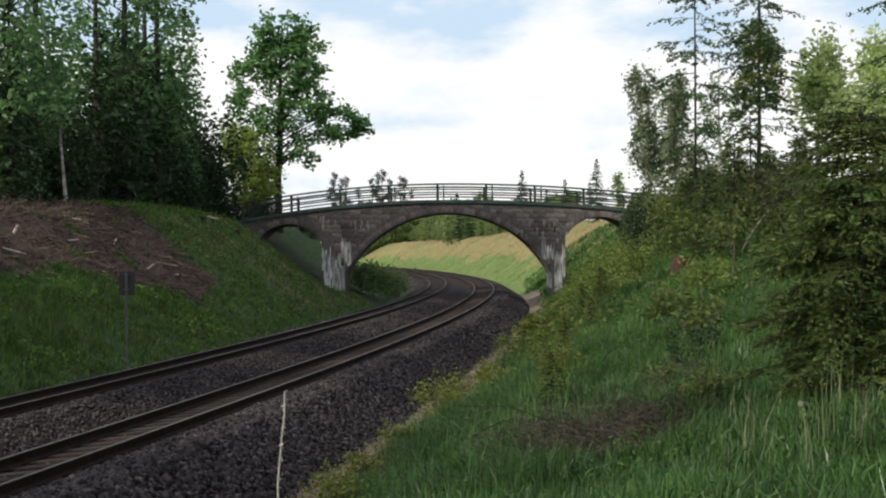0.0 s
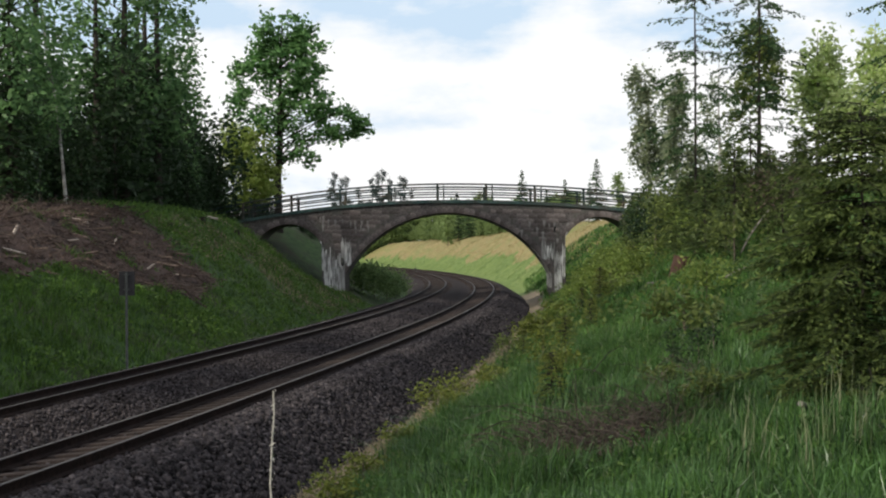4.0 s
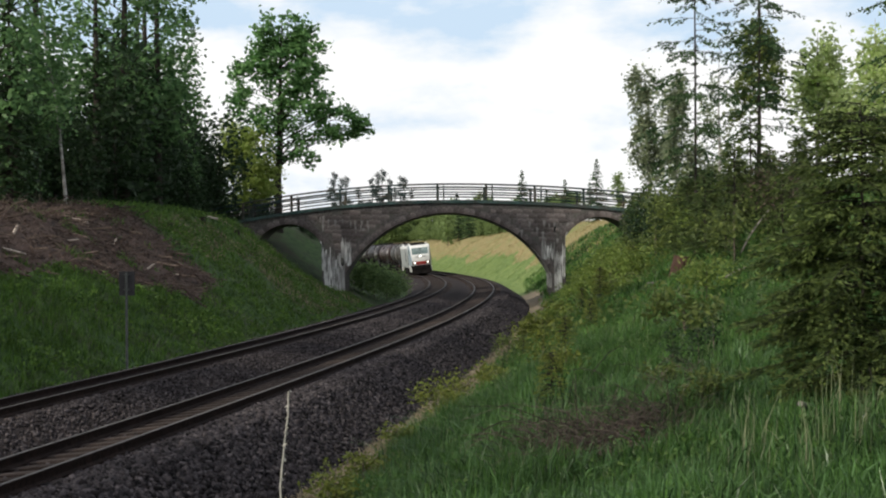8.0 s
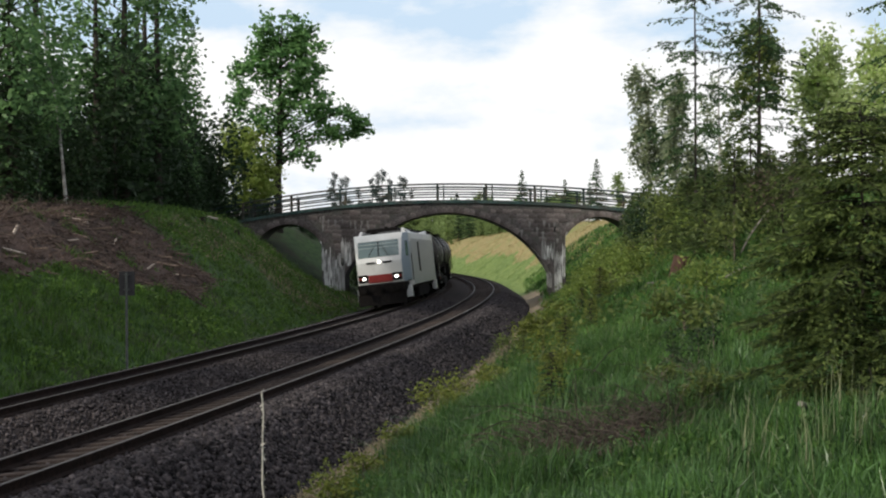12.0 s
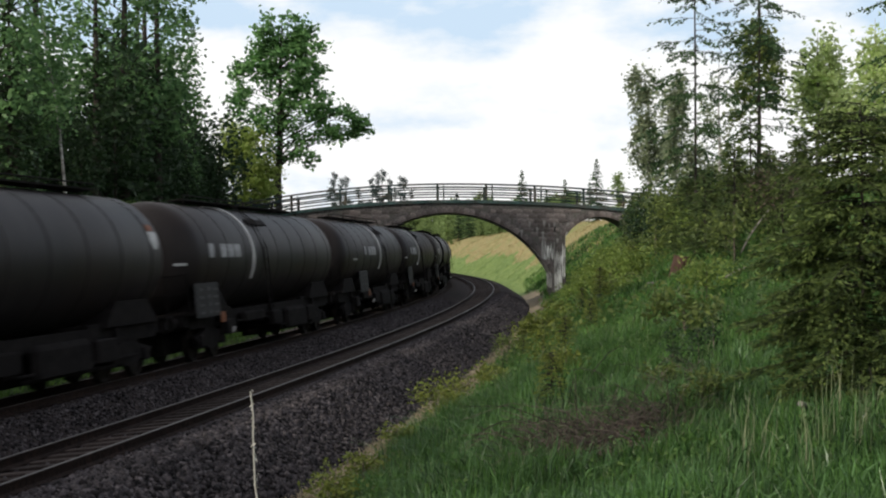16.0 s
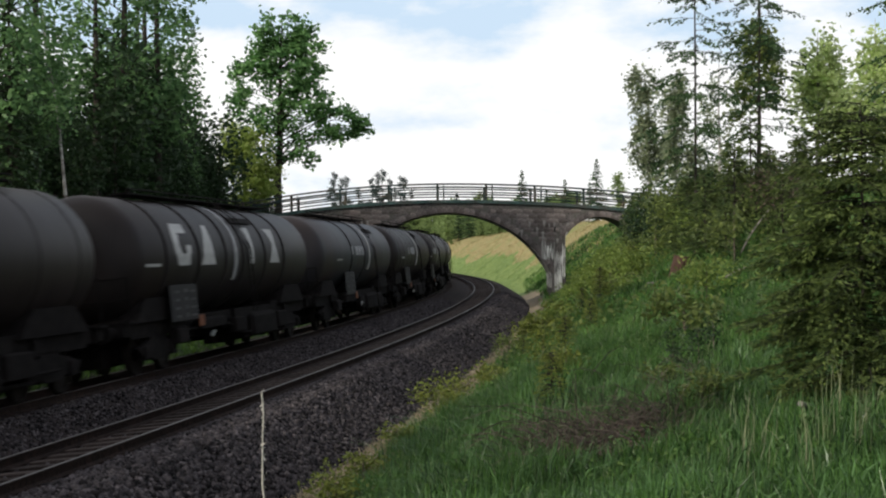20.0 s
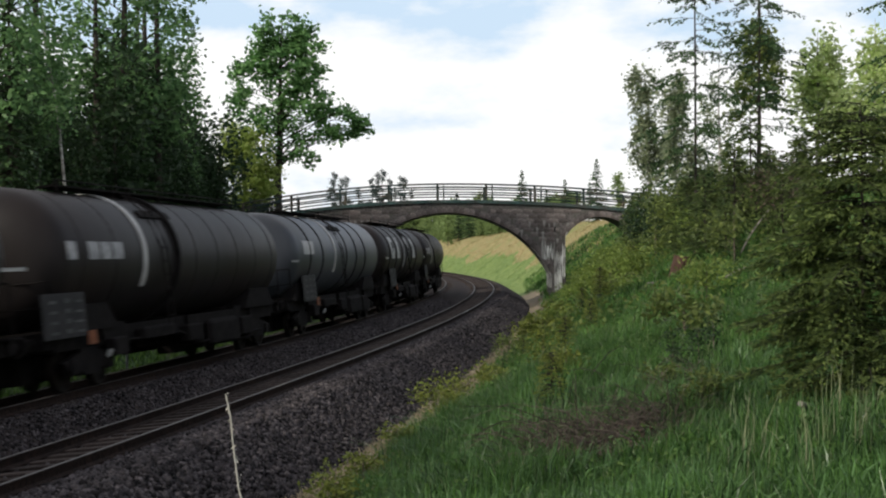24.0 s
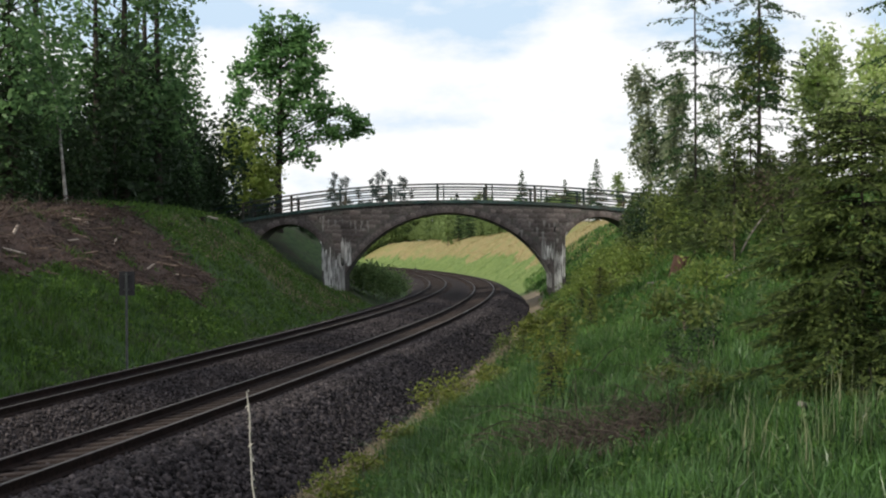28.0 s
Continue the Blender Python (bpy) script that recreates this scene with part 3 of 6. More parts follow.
def blades(points, height, width, lean, seed, wind=0.04):
    """Grass blades as arrays: each a bent, tapering strip of two quads' worth."""
    g = np.random.default_rng(seed)
    p = np.asarray(points, float)
    n = len(p)
    az = g.uniform(0, 6.283, n)
    d = np.stack([np.cos(az), np.sin(az), np.zeros(n)], 1)
    h = (height * g.uniform(0.45, 1.25, n) * (1 + 0.45 * rough_noise(p[:, 0], p[:, 1], 0.9, 30) + 0.3 * rough_noise(p[:, 0], p[:, 1], 2.6, 31)))[:, None]
    w = (width * g.uniform(0.6, 1.3, n))[:, None]
    az2 = g.uniform(0, 6.283, n)
    ln = np.stack([np.cos(az2), np.sin(az2), np.zeros(n)], 1) * (lean * np.abs(g.normal(0, 1, n)))[:, None] + np.array([wind, 0, 0])
    up = np.array([0, 0, 1.0])
    mid, tip = p + up * h * 0.55 + ln * h * 0.3, p + up * h * (1 - 0.25 * np.clip(np.linalg.norm(ln, axis=1, keepdims=True), 0, 1.5)) + ln * h
    v = np.stack([p - d * w / 2, p + d * w / 2, mid + d * w * 0.4, mid - d * w * 0.4, tip + d * w * 0.06, tip - d * w * 0.06], 1).reshape(-1, 3)
    i = np.arange(n)[:, None] * 6
    f = np.concatenate([i + np.array([0, 1, 2, 3]), i + np.array([3, 2, 4, 5])], 0)
    return v, f


def strew(n, x0, x1, y0, y1, keep, seed):
    """n places over a rectangle of the plan, thinned by keep(s, e, x, y)."""
    g = np.random.default_rng(seed)
    x, y = g.uniform(x0, x1, n), g.uniform(y0, y1, n)
    s, e = line_coords(x, y)
    k = keep(s, e, x, y)
    x, y = x[k], y[k]
    return np.stack([x, y, ground_z(x, y) - 0.02], 1)

# ---- the bridge ----
BY0, BY1 = 93.0, 97.6                      # near and far face
ARCHES = [(0.36, -2.53, 8.05, 7.10), (-10.6, 2.30, 2.52, 2.28), (10.8, 2.40, 2.78, 2.40)]   # centre x, centre z, radius, half opening


def deck_z(x):
    return 6.20 - (0.0066 if x < 0 else 0.0042) * x * x


def arch_z(x):
    """Underside over x, or None in a pier."""
    for cx, cz, r, half in ARCHES:
        if abs(x - cx) < half:
            return cz + math.sqrt(r * r - (x - cx) ** 2)
    return None


def build_bridge():
    bridge = empty("stone_bridge", Matrix.Translation((0, BY0, 0)))
    tagged(bridge, "old three-arched grey stone road bridge over the cutting", "bridge")
    depth = BY1 - BY0
    xs = list(np.arange(-17, 17.01, 0.25))
    for cx, cz, r, half in ARCHES:
        xs += [cx - half - 1e-4, cx - half + 1e-4, cx + half - 1e-4, cx + half + 1e-4]
    xs = sorted(xs)
    body = Shape()
    cols = [(x, arch_z(x) if arch_z(x) is not None else -1.2, deck_z(x)) for x in xs]
    vs, fs = [], []
    for x, b, t in cols:
        vs += [(x, 0, b), (x, 0, t), (x, depth, t), (x, depth, b)]
    for i in range(len(cols) - 1):
        a, b = 4 * i, 4 * i + 4
        for j in range(4):
            fs.append((a + j, b + j, b + (j + 1) % 4, a + (j + 1) % 4))
    fs += [(0, 1, 2, 3), tuple(4 * (len(cols) - 1) + j for j in (3, 2, 1, 0))]
    body.add(vs, fs)
    part("masonry_core", body, M_MORTAR, bridge, "grey mortar and rubble core")
    # edge beams, roadway and drip course on both faces
    for y0, y1 in ((-0.16, 0.22), (depth - 0.22, depth + 0.16)):
        beam = Shape()
        n = 68
        vs, fs = [], []
        for i in range(n + 1):
            x = -17 + 34 * i / n
            z = deck_z(x)
            vs += [(x, y0, z + 0.002), (x, y1, z + 0.002), (x, y1, z + 0.22), (x, y0, z + 0.22)]
        for i in range(n):
            fs += [(4 * i + j, 4 * i + 4 + j, 4 * i + 4 + (j + 1) % 4, 4 * i + (j + 1) % 4) for j in range(4)]
        fs += [(0, 1, 2, 3), (4 * n + 3, 4 * n + 2, 4 * n + 1, 4 * n)]
        part("edge_beam", beam.add(vs, fs), M_COPING, bridge, "dark weathered deck edge")
    # railings
    for y in (0.02, depth - 0.02):
        rail = part("railing", Shape().box(-0.01, 0.01, -0.01, 0.01, 0, 0.01, Matrix.Translation((0, y, 6.5))), M_GREEN_PAINT, bridge, "green painted metal railing")
        for k in range(-5, 6):
            x = 3.34 * k - 0.35
            z = deck_z(x) + 0.22
            part("post", Shape().box(x - 0.08, x + 0.08, y - 0.08, y + 0.08, z, z + 1.14, bevel=0.01), M_GREEN_PAINT, rail)
            if y < 1:
                for dx in (0.42,):
                    part("strut", Shape().box(x + dx - 0.04, x + dx + 0.04, y - 0.04, y + 0.04, z, z + 1.02, bevel=0.008), M_GREEN_PAINT, rail)
        for h, rr in ((1.09, 0.066), (0.73, 0.052), (0.38, 0.052)):
            pts = [(x, y, deck_z(x) + 0.22 + h) for x in np.linspace(-17, 16.6, 35)]
            part("bar", Shape().tube(pts, [rr] * len(pts), 6), M_GREEN_PAINT, rail)
    return bridge


BRIDGE = build_bridge()


def solid(x0, x1, z0, z1, ring=0.42):
    """Whether a stone fits into the face between the arch rings and the deck."""
    for x in (x0, (x0 + x1) / 2, x1):
        if z1 > deck_z(x) - 0.03:
            return False
        for cx, cz, r, half in ARCHES:
            if (x - cx) ** 2 + (z0 - cz) ** 2 < (r + ring) ** 2 and z0 > cz or (abs(x - cx) < half + 0.06 and z0 < cz + 1.6 and abs(x - cx) < r):
                return False
    return True


def build_bridge_stones():
    g = np.random.default_rng(11)
    shapes = []
    for k in range(10):
        sh = Shape()
        w = 0.5
        j = g.uniform(-0.05, 0.05, (4, 2))
        a = [(-w + j[0, 0], j[0, 1] * 0.5 - w), (w + j[1, 0], j[1, 1] * 0.5 - w), (w + j[2, 0], j[2, 1] * 0.5 + w), (-w + j[3, 0], j[3, 1] * 0.5 + w)]
        o = g.uniform(0.6, 1.3)
        sh.add([(x, 0, z) for x, z in a] + [(x * 0.93, -0.022 * o, z * 0.93) for x, z in a], [(4, 5, 6, 7), (0, 1, 5, 4), (1, 2, 6, 5), (2, 3, 7, 6), (3, 0, 4, 7)])
        shapes.append(sh.mesh("stone"))
    count = 0
    # arch stones
    for cx, cz, r, half in ARCHES:
        a0 = math.asin(half / r)
        n = int(2 * a0 * r / 0.36)
        for i in range(n):
            a = -a0 + (i + 0.5) * 2 * a0 / n
            x, z = cx + (r + 0.21) * math.sin(a), cz + (r + 0.21) * math.cos(a)
            m = Matrix.Translation((x, -0.012, z)) @ Matrix.Rotation(a, 4, "Y") @ Matrix.Diagonal((2 * a0 * (r + 0.2) / n * 0.95, 1.2, 0.42, 1))
            put("arch_stone", shapes[int(g.integers(10))], M_STONE, BRIDGE, m=m)
    z, row = 0.3, 0
    while z < 6.2:
        h = g.uniform(0.28, 0.36)
        x = -16.8 + (row % 2) * 0.3
        while x < 13.5:
            w = g.uniform(0.42, 0.85)
            if solid(x, x + w, z, z + h) and x > -15:
                m = Matrix.Translation((x + w / 2, -0.006, z + h / 2)) @ Matrix.Diagonal((w * 0.95, 1, h * 0.93, 1))
                put("stone", shapes[int(g.integers(10))], M_STONE, BRIDGE, m=m)
                count += 1
            x += w
        z += h
        row += 1
    # remains of pale render on the piers' feet, ragged at the top
    for x0, x1, z0, z1 in ((-8.2, -7.45, 0.2, 3.4), (-7.45, -6.75, -0.1, 3.1), (-7.0, -6.3, 1.9, 4.1), (-8.45, -8.2, 1.6, 3.7), (7.62, 8.15, 0.0, 3.0), (6.75, 7.65, 2.2, 3.7), (8.15, 8.55, 0.9, 3.5)):
        n = 14
        vs, fs = [], []
        for i in range(n + 1):
            x = x0 + (x1 - x0) * i / n
            lo = z0 + abs(g.normal(0, 0.15))
            for cx, cz, r, half in ARCHES:
                if abs(x - cx) < r:
                    edge = cz + math.sqrt(r * r - (x - cx) ** 2)
                    if abs(x - cx) < half:
                        lo = max(lo, edge + 0.02)
            hi = max(lo + 0.15, z1 - abs(g.normal(0, 0.4)) - 0.8 * (i % 2) * g.uniform(0, 1))
            vs += [(x, -0.05, lo), (x, -0.05, hi), (x, 0.0, lo), (x, 0.0, hi)]
        for i in range(n):
            k = 4 * i
            fs += [(k, k + 4, k + 5, k + 1), (k + 1, k + 5, k + 7, k + 3), (k + 2, k + 6, k + 4, k)]
        fs += [(0, 1, 3, 2), (4 * n, 4 * n + 2, 4 * n + 3, 4 * n + 1)]
        part("render_patch", Shape().add(vs, fs), M_PLASTER, BRIDGE, "flaking whitish lime render")
    for _ in range(26):
        side = g.uniform() < 0.6
        x = g.uniform(-8.6, -4.9) if side else g.uniform(5.2, 8.9)
        z, hh, ww = (g.uniform(4.1, 5.2) if side else g.uniform(3.4, 4.9)), g.uniform(0.25, 0.7), g.uniform(0.05, 0.13)
        if solid(x - ww, x + ww, z - hh * 0.5, z + hh * 0.5, 0.0):
            part("lime_streak", Shape().prism([(x - ww * 0.3, z - hh / 2), (x + ww * 0.25, z - hh / 2), (x + ww, z + hh * 0.3), (x + ww * 0.4, z + hh / 2), (x - ww * 0.8, z + hh * 0.38)], -0.046, 0.0), M_STREAK, BRIDGE, "pale lime stain")
    # render on the inner cheek of the pier that faces the light
    cx, cz, r, half = ARCHES[0]
    for lo, hi, d0, d1 in ((0.35, 2.6, 0.05, 1.6), (0.3, 1.8, 1.7, 3.0), (0.6, 3.2, 0.3, 0.9), (0.4, 2.2, 3.2, 4.4)):
        vs, fs, n = [], [], 6
        for i in range(n + 1):
            z = lo + (hi - lo) * i / n
            x = cx + min(half, math.sqrt(r * r - (z - cz) ** 2)) - 0.03
            j0, j1 = g.uniform(0, 0.15, 2)
            vs += [(x, d0 + j0, z), (x, d1 - j1, z), (x + 0.06, d1 - j1, z), (x + 0.06, d0 + j0, z)]
        for i in range(n):
            fs += [(4 * i + j, 4 * i + 4 + j, 4 * i + 4 + (j + 1) % 4, 4 * i + (j + 1) % 4) for j in range(4)]
        fs += [(0, 1, 2, 3), (4 * n + 3, 4 * n + 2, 4 * n + 1, 4 * n)]
        part("render_patch", Shape().add(vs, fs), M_PLASTER, BRIDGE, "flaking whitish lime render")


# ---- trees on the left bank ----
def lobes(foot, d, rows):
    """Crown lobes from bearings and heights at the distance d: (across, down, half width, half height, clumps)."""
    k = 2400 / d
    return [((px - 784) / k - foot.x, 0.0, (443 - py) / k + 2.98 - foot.z, rx / k, 0.8 * rx / k, ry / k, n) for px, py, rx, ry, n in rows]


MAPLE_FOOT = at(492, 103.0)
leafy_tree("broadleaf_tree", MAPLE_FOOT, 16.5, 0.32, lobes(MAPLE_FOOT, 103.0, [
    (506, 66, 46, 50, 24), (478, 75, 26, 34, 9), (548, 92, 34, 46, 14), (522, 125, 56, 58, 26), (452, 130, 36, 55, 18), (422, 160, 18, 40, 7), (468, 195, 50, 45, 17), (550, 175, 48, 45, 17), (560, 225, 48, 28, 11),
    (604, 215, 42, 30, 11), (634, 240, 18, 28, 6), (500, 245, 36, 40, 5), (535, 265, 28, 34, 5), (470, 250, 30, 40, 6)]),
    L_MAPLE, M_BARK, 0.21, 50, "tall single broadleaf tree beside the bridge", 21, lean=(0.45, 0), spread=0.36)
SHRUB_FOOT = at(452, 101.0)
leafy_tree("broadleaf_shrub", SHRUB_FOOT, 6.5, 0.09, lobes(SHRUB_FOOT, 101.0, [(440, 280, 40, 50, 26), (425, 240, 28, 35, 12), (465, 320, 26, 30, 10), (445, 345, 36, 18, 9)]),
           L_YOUNG, M_BARK, 0.17, 80, "yellow-green young broadleaf tree beside the bridge", 22)

def forest_kind(i):
    k = np.random.default_rng(100 + i)
    if i == 0:
        return leafy_tree("forest_tree", (0, 0, 0), 19, 0.24, [(0, 0, 13.5, 3.2, 3.2, 5.0, 24), (0.8, 0, 8, 3.3, 3.3, 3.4, 36), (-0.6, 0.5, 18, 1.6, 1.6, 2.2, 7), (0.3, 0, 4.6, 2.4, 2.4, 1.6, 16)], L_FOREST, M_BARK, 0.17, 34, "tall dark green broadleaf forest tree on the bank", 31, group="trees of the forest", spread=0.40)
    if i == 1:
        return leafy_tree("forest_tree", (0, 0, 0), 17, 0.20, [(0, 0, 11.5, 2.2, 2.2, 5.2, 25), (0.4, 0.3, 6.0, 2.0, 2.0, 2.6, 20), (0.2, 0, 16.5, 1.2, 1.2, 1.8, 8)], L_FOREST, M_BARK, 0.18, 30, "slim dark green broadleaf forest tree on the bank", 32, group="trees of the forest", spread=0.40)
    if i == 2:
        return leafy_tree("birch_tree", (0, 0, 0), 15, 0.075, [(-1.0, 0, 10.0, 1.9, 1.9, 4.8, 40), (-0.5, -0.3, 5.6, 1.3, 1.3, 2.0, 20), (-0.3, -0.5, 3.8, 0.9, 0.8, 1.0, 9)], L_FOREST, M_BIRCH_BARK, 0.13, 44, "white-stemmed birch at the forest's edge", 33, group="trees of the forest", category="birch", lean=(-2.0, 0))
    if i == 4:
        return leafy_tree("understory_tree", (0, 0, 0), 6.5, 0.07, [(0, 0, 3.0, 1.7, 1.7, 2.3, 34), (0.2, 0, 5.4, 1.1, 1.1, 1.3, 14), (0, 0, 1.0, 1.5, 1.5, 0.9, 14)], L_UNDER, M_BARK, 0.15, 28, "young leafy tree, the forest's shade put into its leaf colour", 35, group="trees of the forest", spread=0.45)
    if i == 5:
        return leafy_tree("young_tree", (0, 0, 0), 8.0, 0.08, [(0, 0, 4.6, 1.3, 1.3, 2.8, 34), (0.2, 0, 7.2, 0.7, 0.7, 1.0, 8), (0, 0, 1.6, 1.2, 1.2, 1.2, 12)], L_FAR, M_BARK, 0.26, 18, "fresh green young tree at a far wood's edge", 36, group="far trees", spread=0.4)
    if i == 6:
        return spruce("young_spruce", (0, 0, 0), 8.0, 0.12, 2.3, L_SPRUCE, "dark young spruce on the far bank", 37, start=0.03, gap=0.42, arms=6, droop=0.15, needle=0.22, dense=1.3, taper=0.85, group="far trees")
    if i == 7:
        return leafy_tree("young_pine", (0, 0, 0), 7.5, 0.09, [(0.1, 0, 6.6, 0.28, 0.28, 0.7, 7), (-0.35, 0, 5.2, 0.30, 0.30, 0.25, 5), (0.4, 0, 4.4, 0.32, 0.3, 0.25, 5), (-0.2, 0, 3.3, 0.4, 0.3, 0.3, 4)], L_PINE, M_BARK, 0.085, 40, "scrubby bluish young pine on the far bank", 38, group="far trees", spread=0.14, category="pine")
    return spruce("forest_spruce", (0, 0, 0), 17, 0.20, 3.0, L_SPRUCE, "tall dark spruce in the forest", 34, start=0.02, gap=0.6, arms=7, needle=0.30, dense=1.3, group="trees of the forest")


FIRST = {}


def stand(kinds, k, m):
    """Stands a copy of a kind of tree at m; the first one is moved there itself, at the end."""
    if k in FIRST:
        copy_thing(kinds[k], m)
    else:
        FIRST[k] = m


def plant_forest():
    g = np.random.default_rng(5)
    kinds = [forest_kind(i) for i in range(8)]
    placed = [(spot(px, e), k, sc) for px, e, k, sc in ((280, 16.2, 1, 1.2), (258, 17.5, 0, 1.0), (117, 15.4, 2, 0.95), (18, 16.0, 3, 0.7), (65, 17.5, 1, 1.1), (172, 18, 1, 1.1), (222, 17.5, 0, 1.1), (362, 18, 3, 0.46), (330, 17, 1, 0.66), (392, 18.5, 3, 0.34), (376, 19, 3, 0.42), (348, 17.5, 3, 0.5), (25, 18, 4, 0.9), (62, 18.6, 4, 0.85), (98, 18.4, 4, 0.9), (318, 18.5, 4, 1.35), (337, 20, 4, 1.3), (350, 21, 4, 1.15), (205, 16.5, 4, 1.3), (255, 16.8, 4, 1.2), (300, 20, 3, 0.72), (140, 20, 3, 0.42), (-30, 16.5, 0, 1.0), (248, 21, 1, 1.2), (190, 18.5, 4, 1.45), (212, 19.5, 4, 1.5), (236, 18.6, 4, 1.4), (258, 19.8, 4, 1.5), (286, 18.4, 4, 1.35), (306, 19.6, 4, 1.4), (328, 18.3, 4, 1.2), (350, 19, 4, 1.1), (372, 17.5, 4, 0.7), (195, 24, 3, 0.45), (225, 22, 3, 0.45), (252, 25, 3, 0.5), (290, 23, 3, 0.62), (318, 25, 3, 0.6), (345, 23, 3, 0.56), (368, 25, 3, 0.47))]
    for _ in range(2600):                       # the wood beside the view, whose shade lies over the cutting
        if len(placed) >= 105:
            break
        s, e = g.uniform(-85, 16), g.uniform(15, 52)
        p, h = on_line(s, e)
        p.z = gz(p.x, p.y)
        if p.y > 5 and (p.x / p.y) * 2400 + 784 > -30:
            continue
        if all((p - q[0]).length > 3.2 for q in placed):
            placed.append((p, int(g.choice([0, 0, 1, 3])), g.uniform(1.05, 1.2)))
    n0 = len(placed)
    for _ in range(1600):                       # the wood in view: tall trees at its edge, lower ones behind
        if len(placed) >= n0 + 40:
            break
        s, e = g.uniform(10, 72), g.uniform(17.5, 60)
        p, h = on_line(s, e)
        p.z = gz(p.x, p.y)
        if (p.x / max(p.y, 5)) * 2400 + 784 > (290 if e < 30 else 350):
            continue
        if all((p - q[0]).length > 3.4 for q in placed):
            px = (p.x / max(p.y, 5)) * 2400 + 784
            if 0 < px < 175 and e < 25 and g.uniform() < 0.93:
                continue
            if e < 25:
                placed.append((p, int(g.choice([0, 0, 1, 1, 2])), g.uniform(0.85, 1.1)))
            else:
                k = int(g.choice([3, 4, 4]))
                placed.append((p, k, g.uniform(0.3, 0.42) if k == 3 else g.uniform(0.6, 0.9)))
    # shade-dark young trees added to blacken the forest's interior
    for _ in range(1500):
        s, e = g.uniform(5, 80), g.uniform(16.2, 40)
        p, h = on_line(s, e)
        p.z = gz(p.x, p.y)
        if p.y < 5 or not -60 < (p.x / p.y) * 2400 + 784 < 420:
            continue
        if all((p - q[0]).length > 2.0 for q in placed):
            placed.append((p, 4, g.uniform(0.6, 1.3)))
    for _ in range(160):
        s, e = g.uniform(92, 135), g.uniform(17, 45)
        p, h = on_line(s, e)
        p.z = gz(p.x, p.y)
        if (p.x / p.y) * 2400 + 784 > 478:
            continue
        if all((p - q[0]).length > 3.0 for q in placed):
            placed.append((p, 4, g.uniform(0.4, 0.62)))
    for p, k, sc in placed:
        stand(kinds, k, Matrix.Translation(p) @ Matrix.Rotation(g.uniform(0, 6.28) if k != 2 else 0.0, 4, "Z") @ Matrix.Scale(sc, 4))
    return kinds


KINDS = plant_forest()

# ---- trees and shrubs on the right bank ----
def bank_tree(name, px, d, h, rows, leaf, bark, label, seed, category="birch", size=0.11, per=40):
    foot = at(px, d)
    return leafy_tree(name, foot, h, 0.10, lobes(foot, d, rows), leaf, bark, size, per, label, seed, category=category, spread=0.22, hang=2.2 if category == "birch" else 0.8)


bank_tree("birch_tree", 1150, 104, 11.5, [(1140, 150, 30, 20, 20), (1138, 195, 22, 40, 26), (1140, 260, 26, 60, 44), (1165, 295, 28, 42, 34)], L_BIRCH, M_BIRCH_BARK, "slender pale green birch beside the bridge end", 41, size=0.15)
bank_tree("birch_tree", 1198, 100, 10.8, [(1200, 168, 26, 30, 24), (1196, 230, 28, 60, 44), (1208, 295, 34, 42, 40), (1245, 305, 30, 34, 22)], L_BIRCH, M_BIRCH_BARK, "slender pale green birch beside the bridge end", 42, size=0.15)
spruce("spruce_tree", at(1232, 44), 12.5, 0.05, 3.0, L_SPRUCE, "thin sparse spruce on the bank's crest", 43, start=0.2, gap=0.6, arms=5, droop=0.26, dense=0.17, taper=0.7, bare=0.35, needle=0.10, fine=True)
spruce("spruce_tree", at(1342, 46), 13.0, 0.05, 3.0, L_SPRUCE, "thin sparse spruce on the bank's crest", 44, start=0.2, gap=0.6, arms=5, droop=0.26, dense=0.17, taper=0.7, bare=0.4, needle=0.10, fine=True)
bank_tree("broadleaf_tree", 1345, 58, 9.5, [(1340, 75, 34, 42, 26), (1352, 140, 42, 55, 34), (1318, 185, 26, 40, 14)], L_OLIVE, M_BARK, "narrow olive-green broadleaf tree behind the spruces", 45, "tree", 0.11)
bank_tree("birch_tree", 1275, 75, 9.0, [(1265, 190, 22, 40, 9), (1280, 250, 20, 60, 9)], L_BIRCH, M_BIRCH_BARK, "slender pale green birch on the grassy bank", 46, size=0.12)
bank_tree("birch_tree", 1450, 48, 5.6, [(1452, 122, 30, 36, 26), (1478, 190, 50, 48, 40), (1424, 165, 24, 36, 16)], L_SUNNY, M_BIRCH_BARK, "yellow-green birch on the bank's crest, sunlight put into its leaf colour", 47, per=40)
bank_tree("birch_tree", 1552, 46, 5.6, [(1556, 125, 30, 38, 26), (1565, 200, 50, 60, 36), (1505, 230, 40, 50, 26)], L_SUNNY, M_BIRCH_BARK, "yellow-green birch on the bank's crest, sunlight put into its leaf colour", 48, per=40)
spruce("young_spruce", at(1526, 15.0), 3.4, 0.035, 1.55, L_SPRUCE_FRESH, "young green spruce standing in tall grass", 49, start=0.02, gap=0.21, arms=9, droop=0.26, dense=1.6, needle=0.085, taper=0.5, fine="shoots")
spruce("young_spruce", at(1455, 20), 2.3, 0.05, 0.9, L_SPRUCE_FRESH, "small young spruce standing in tall grass", 50, start=0.03, gap=0.17, arms=7, droop=0.28, dense=0.8, needle=0.11, fine="shoots")
spruce("spruce_tree", at(1660, 26), 9.0, 0.12, 2.2, L_SPRUCE, "tall dark spruce on the bank's crest", 58, start=0.1, gap=0.5, arms=6, droop=0.34, dense=0.2, taper=0.6, needle=0.075, fine=True)


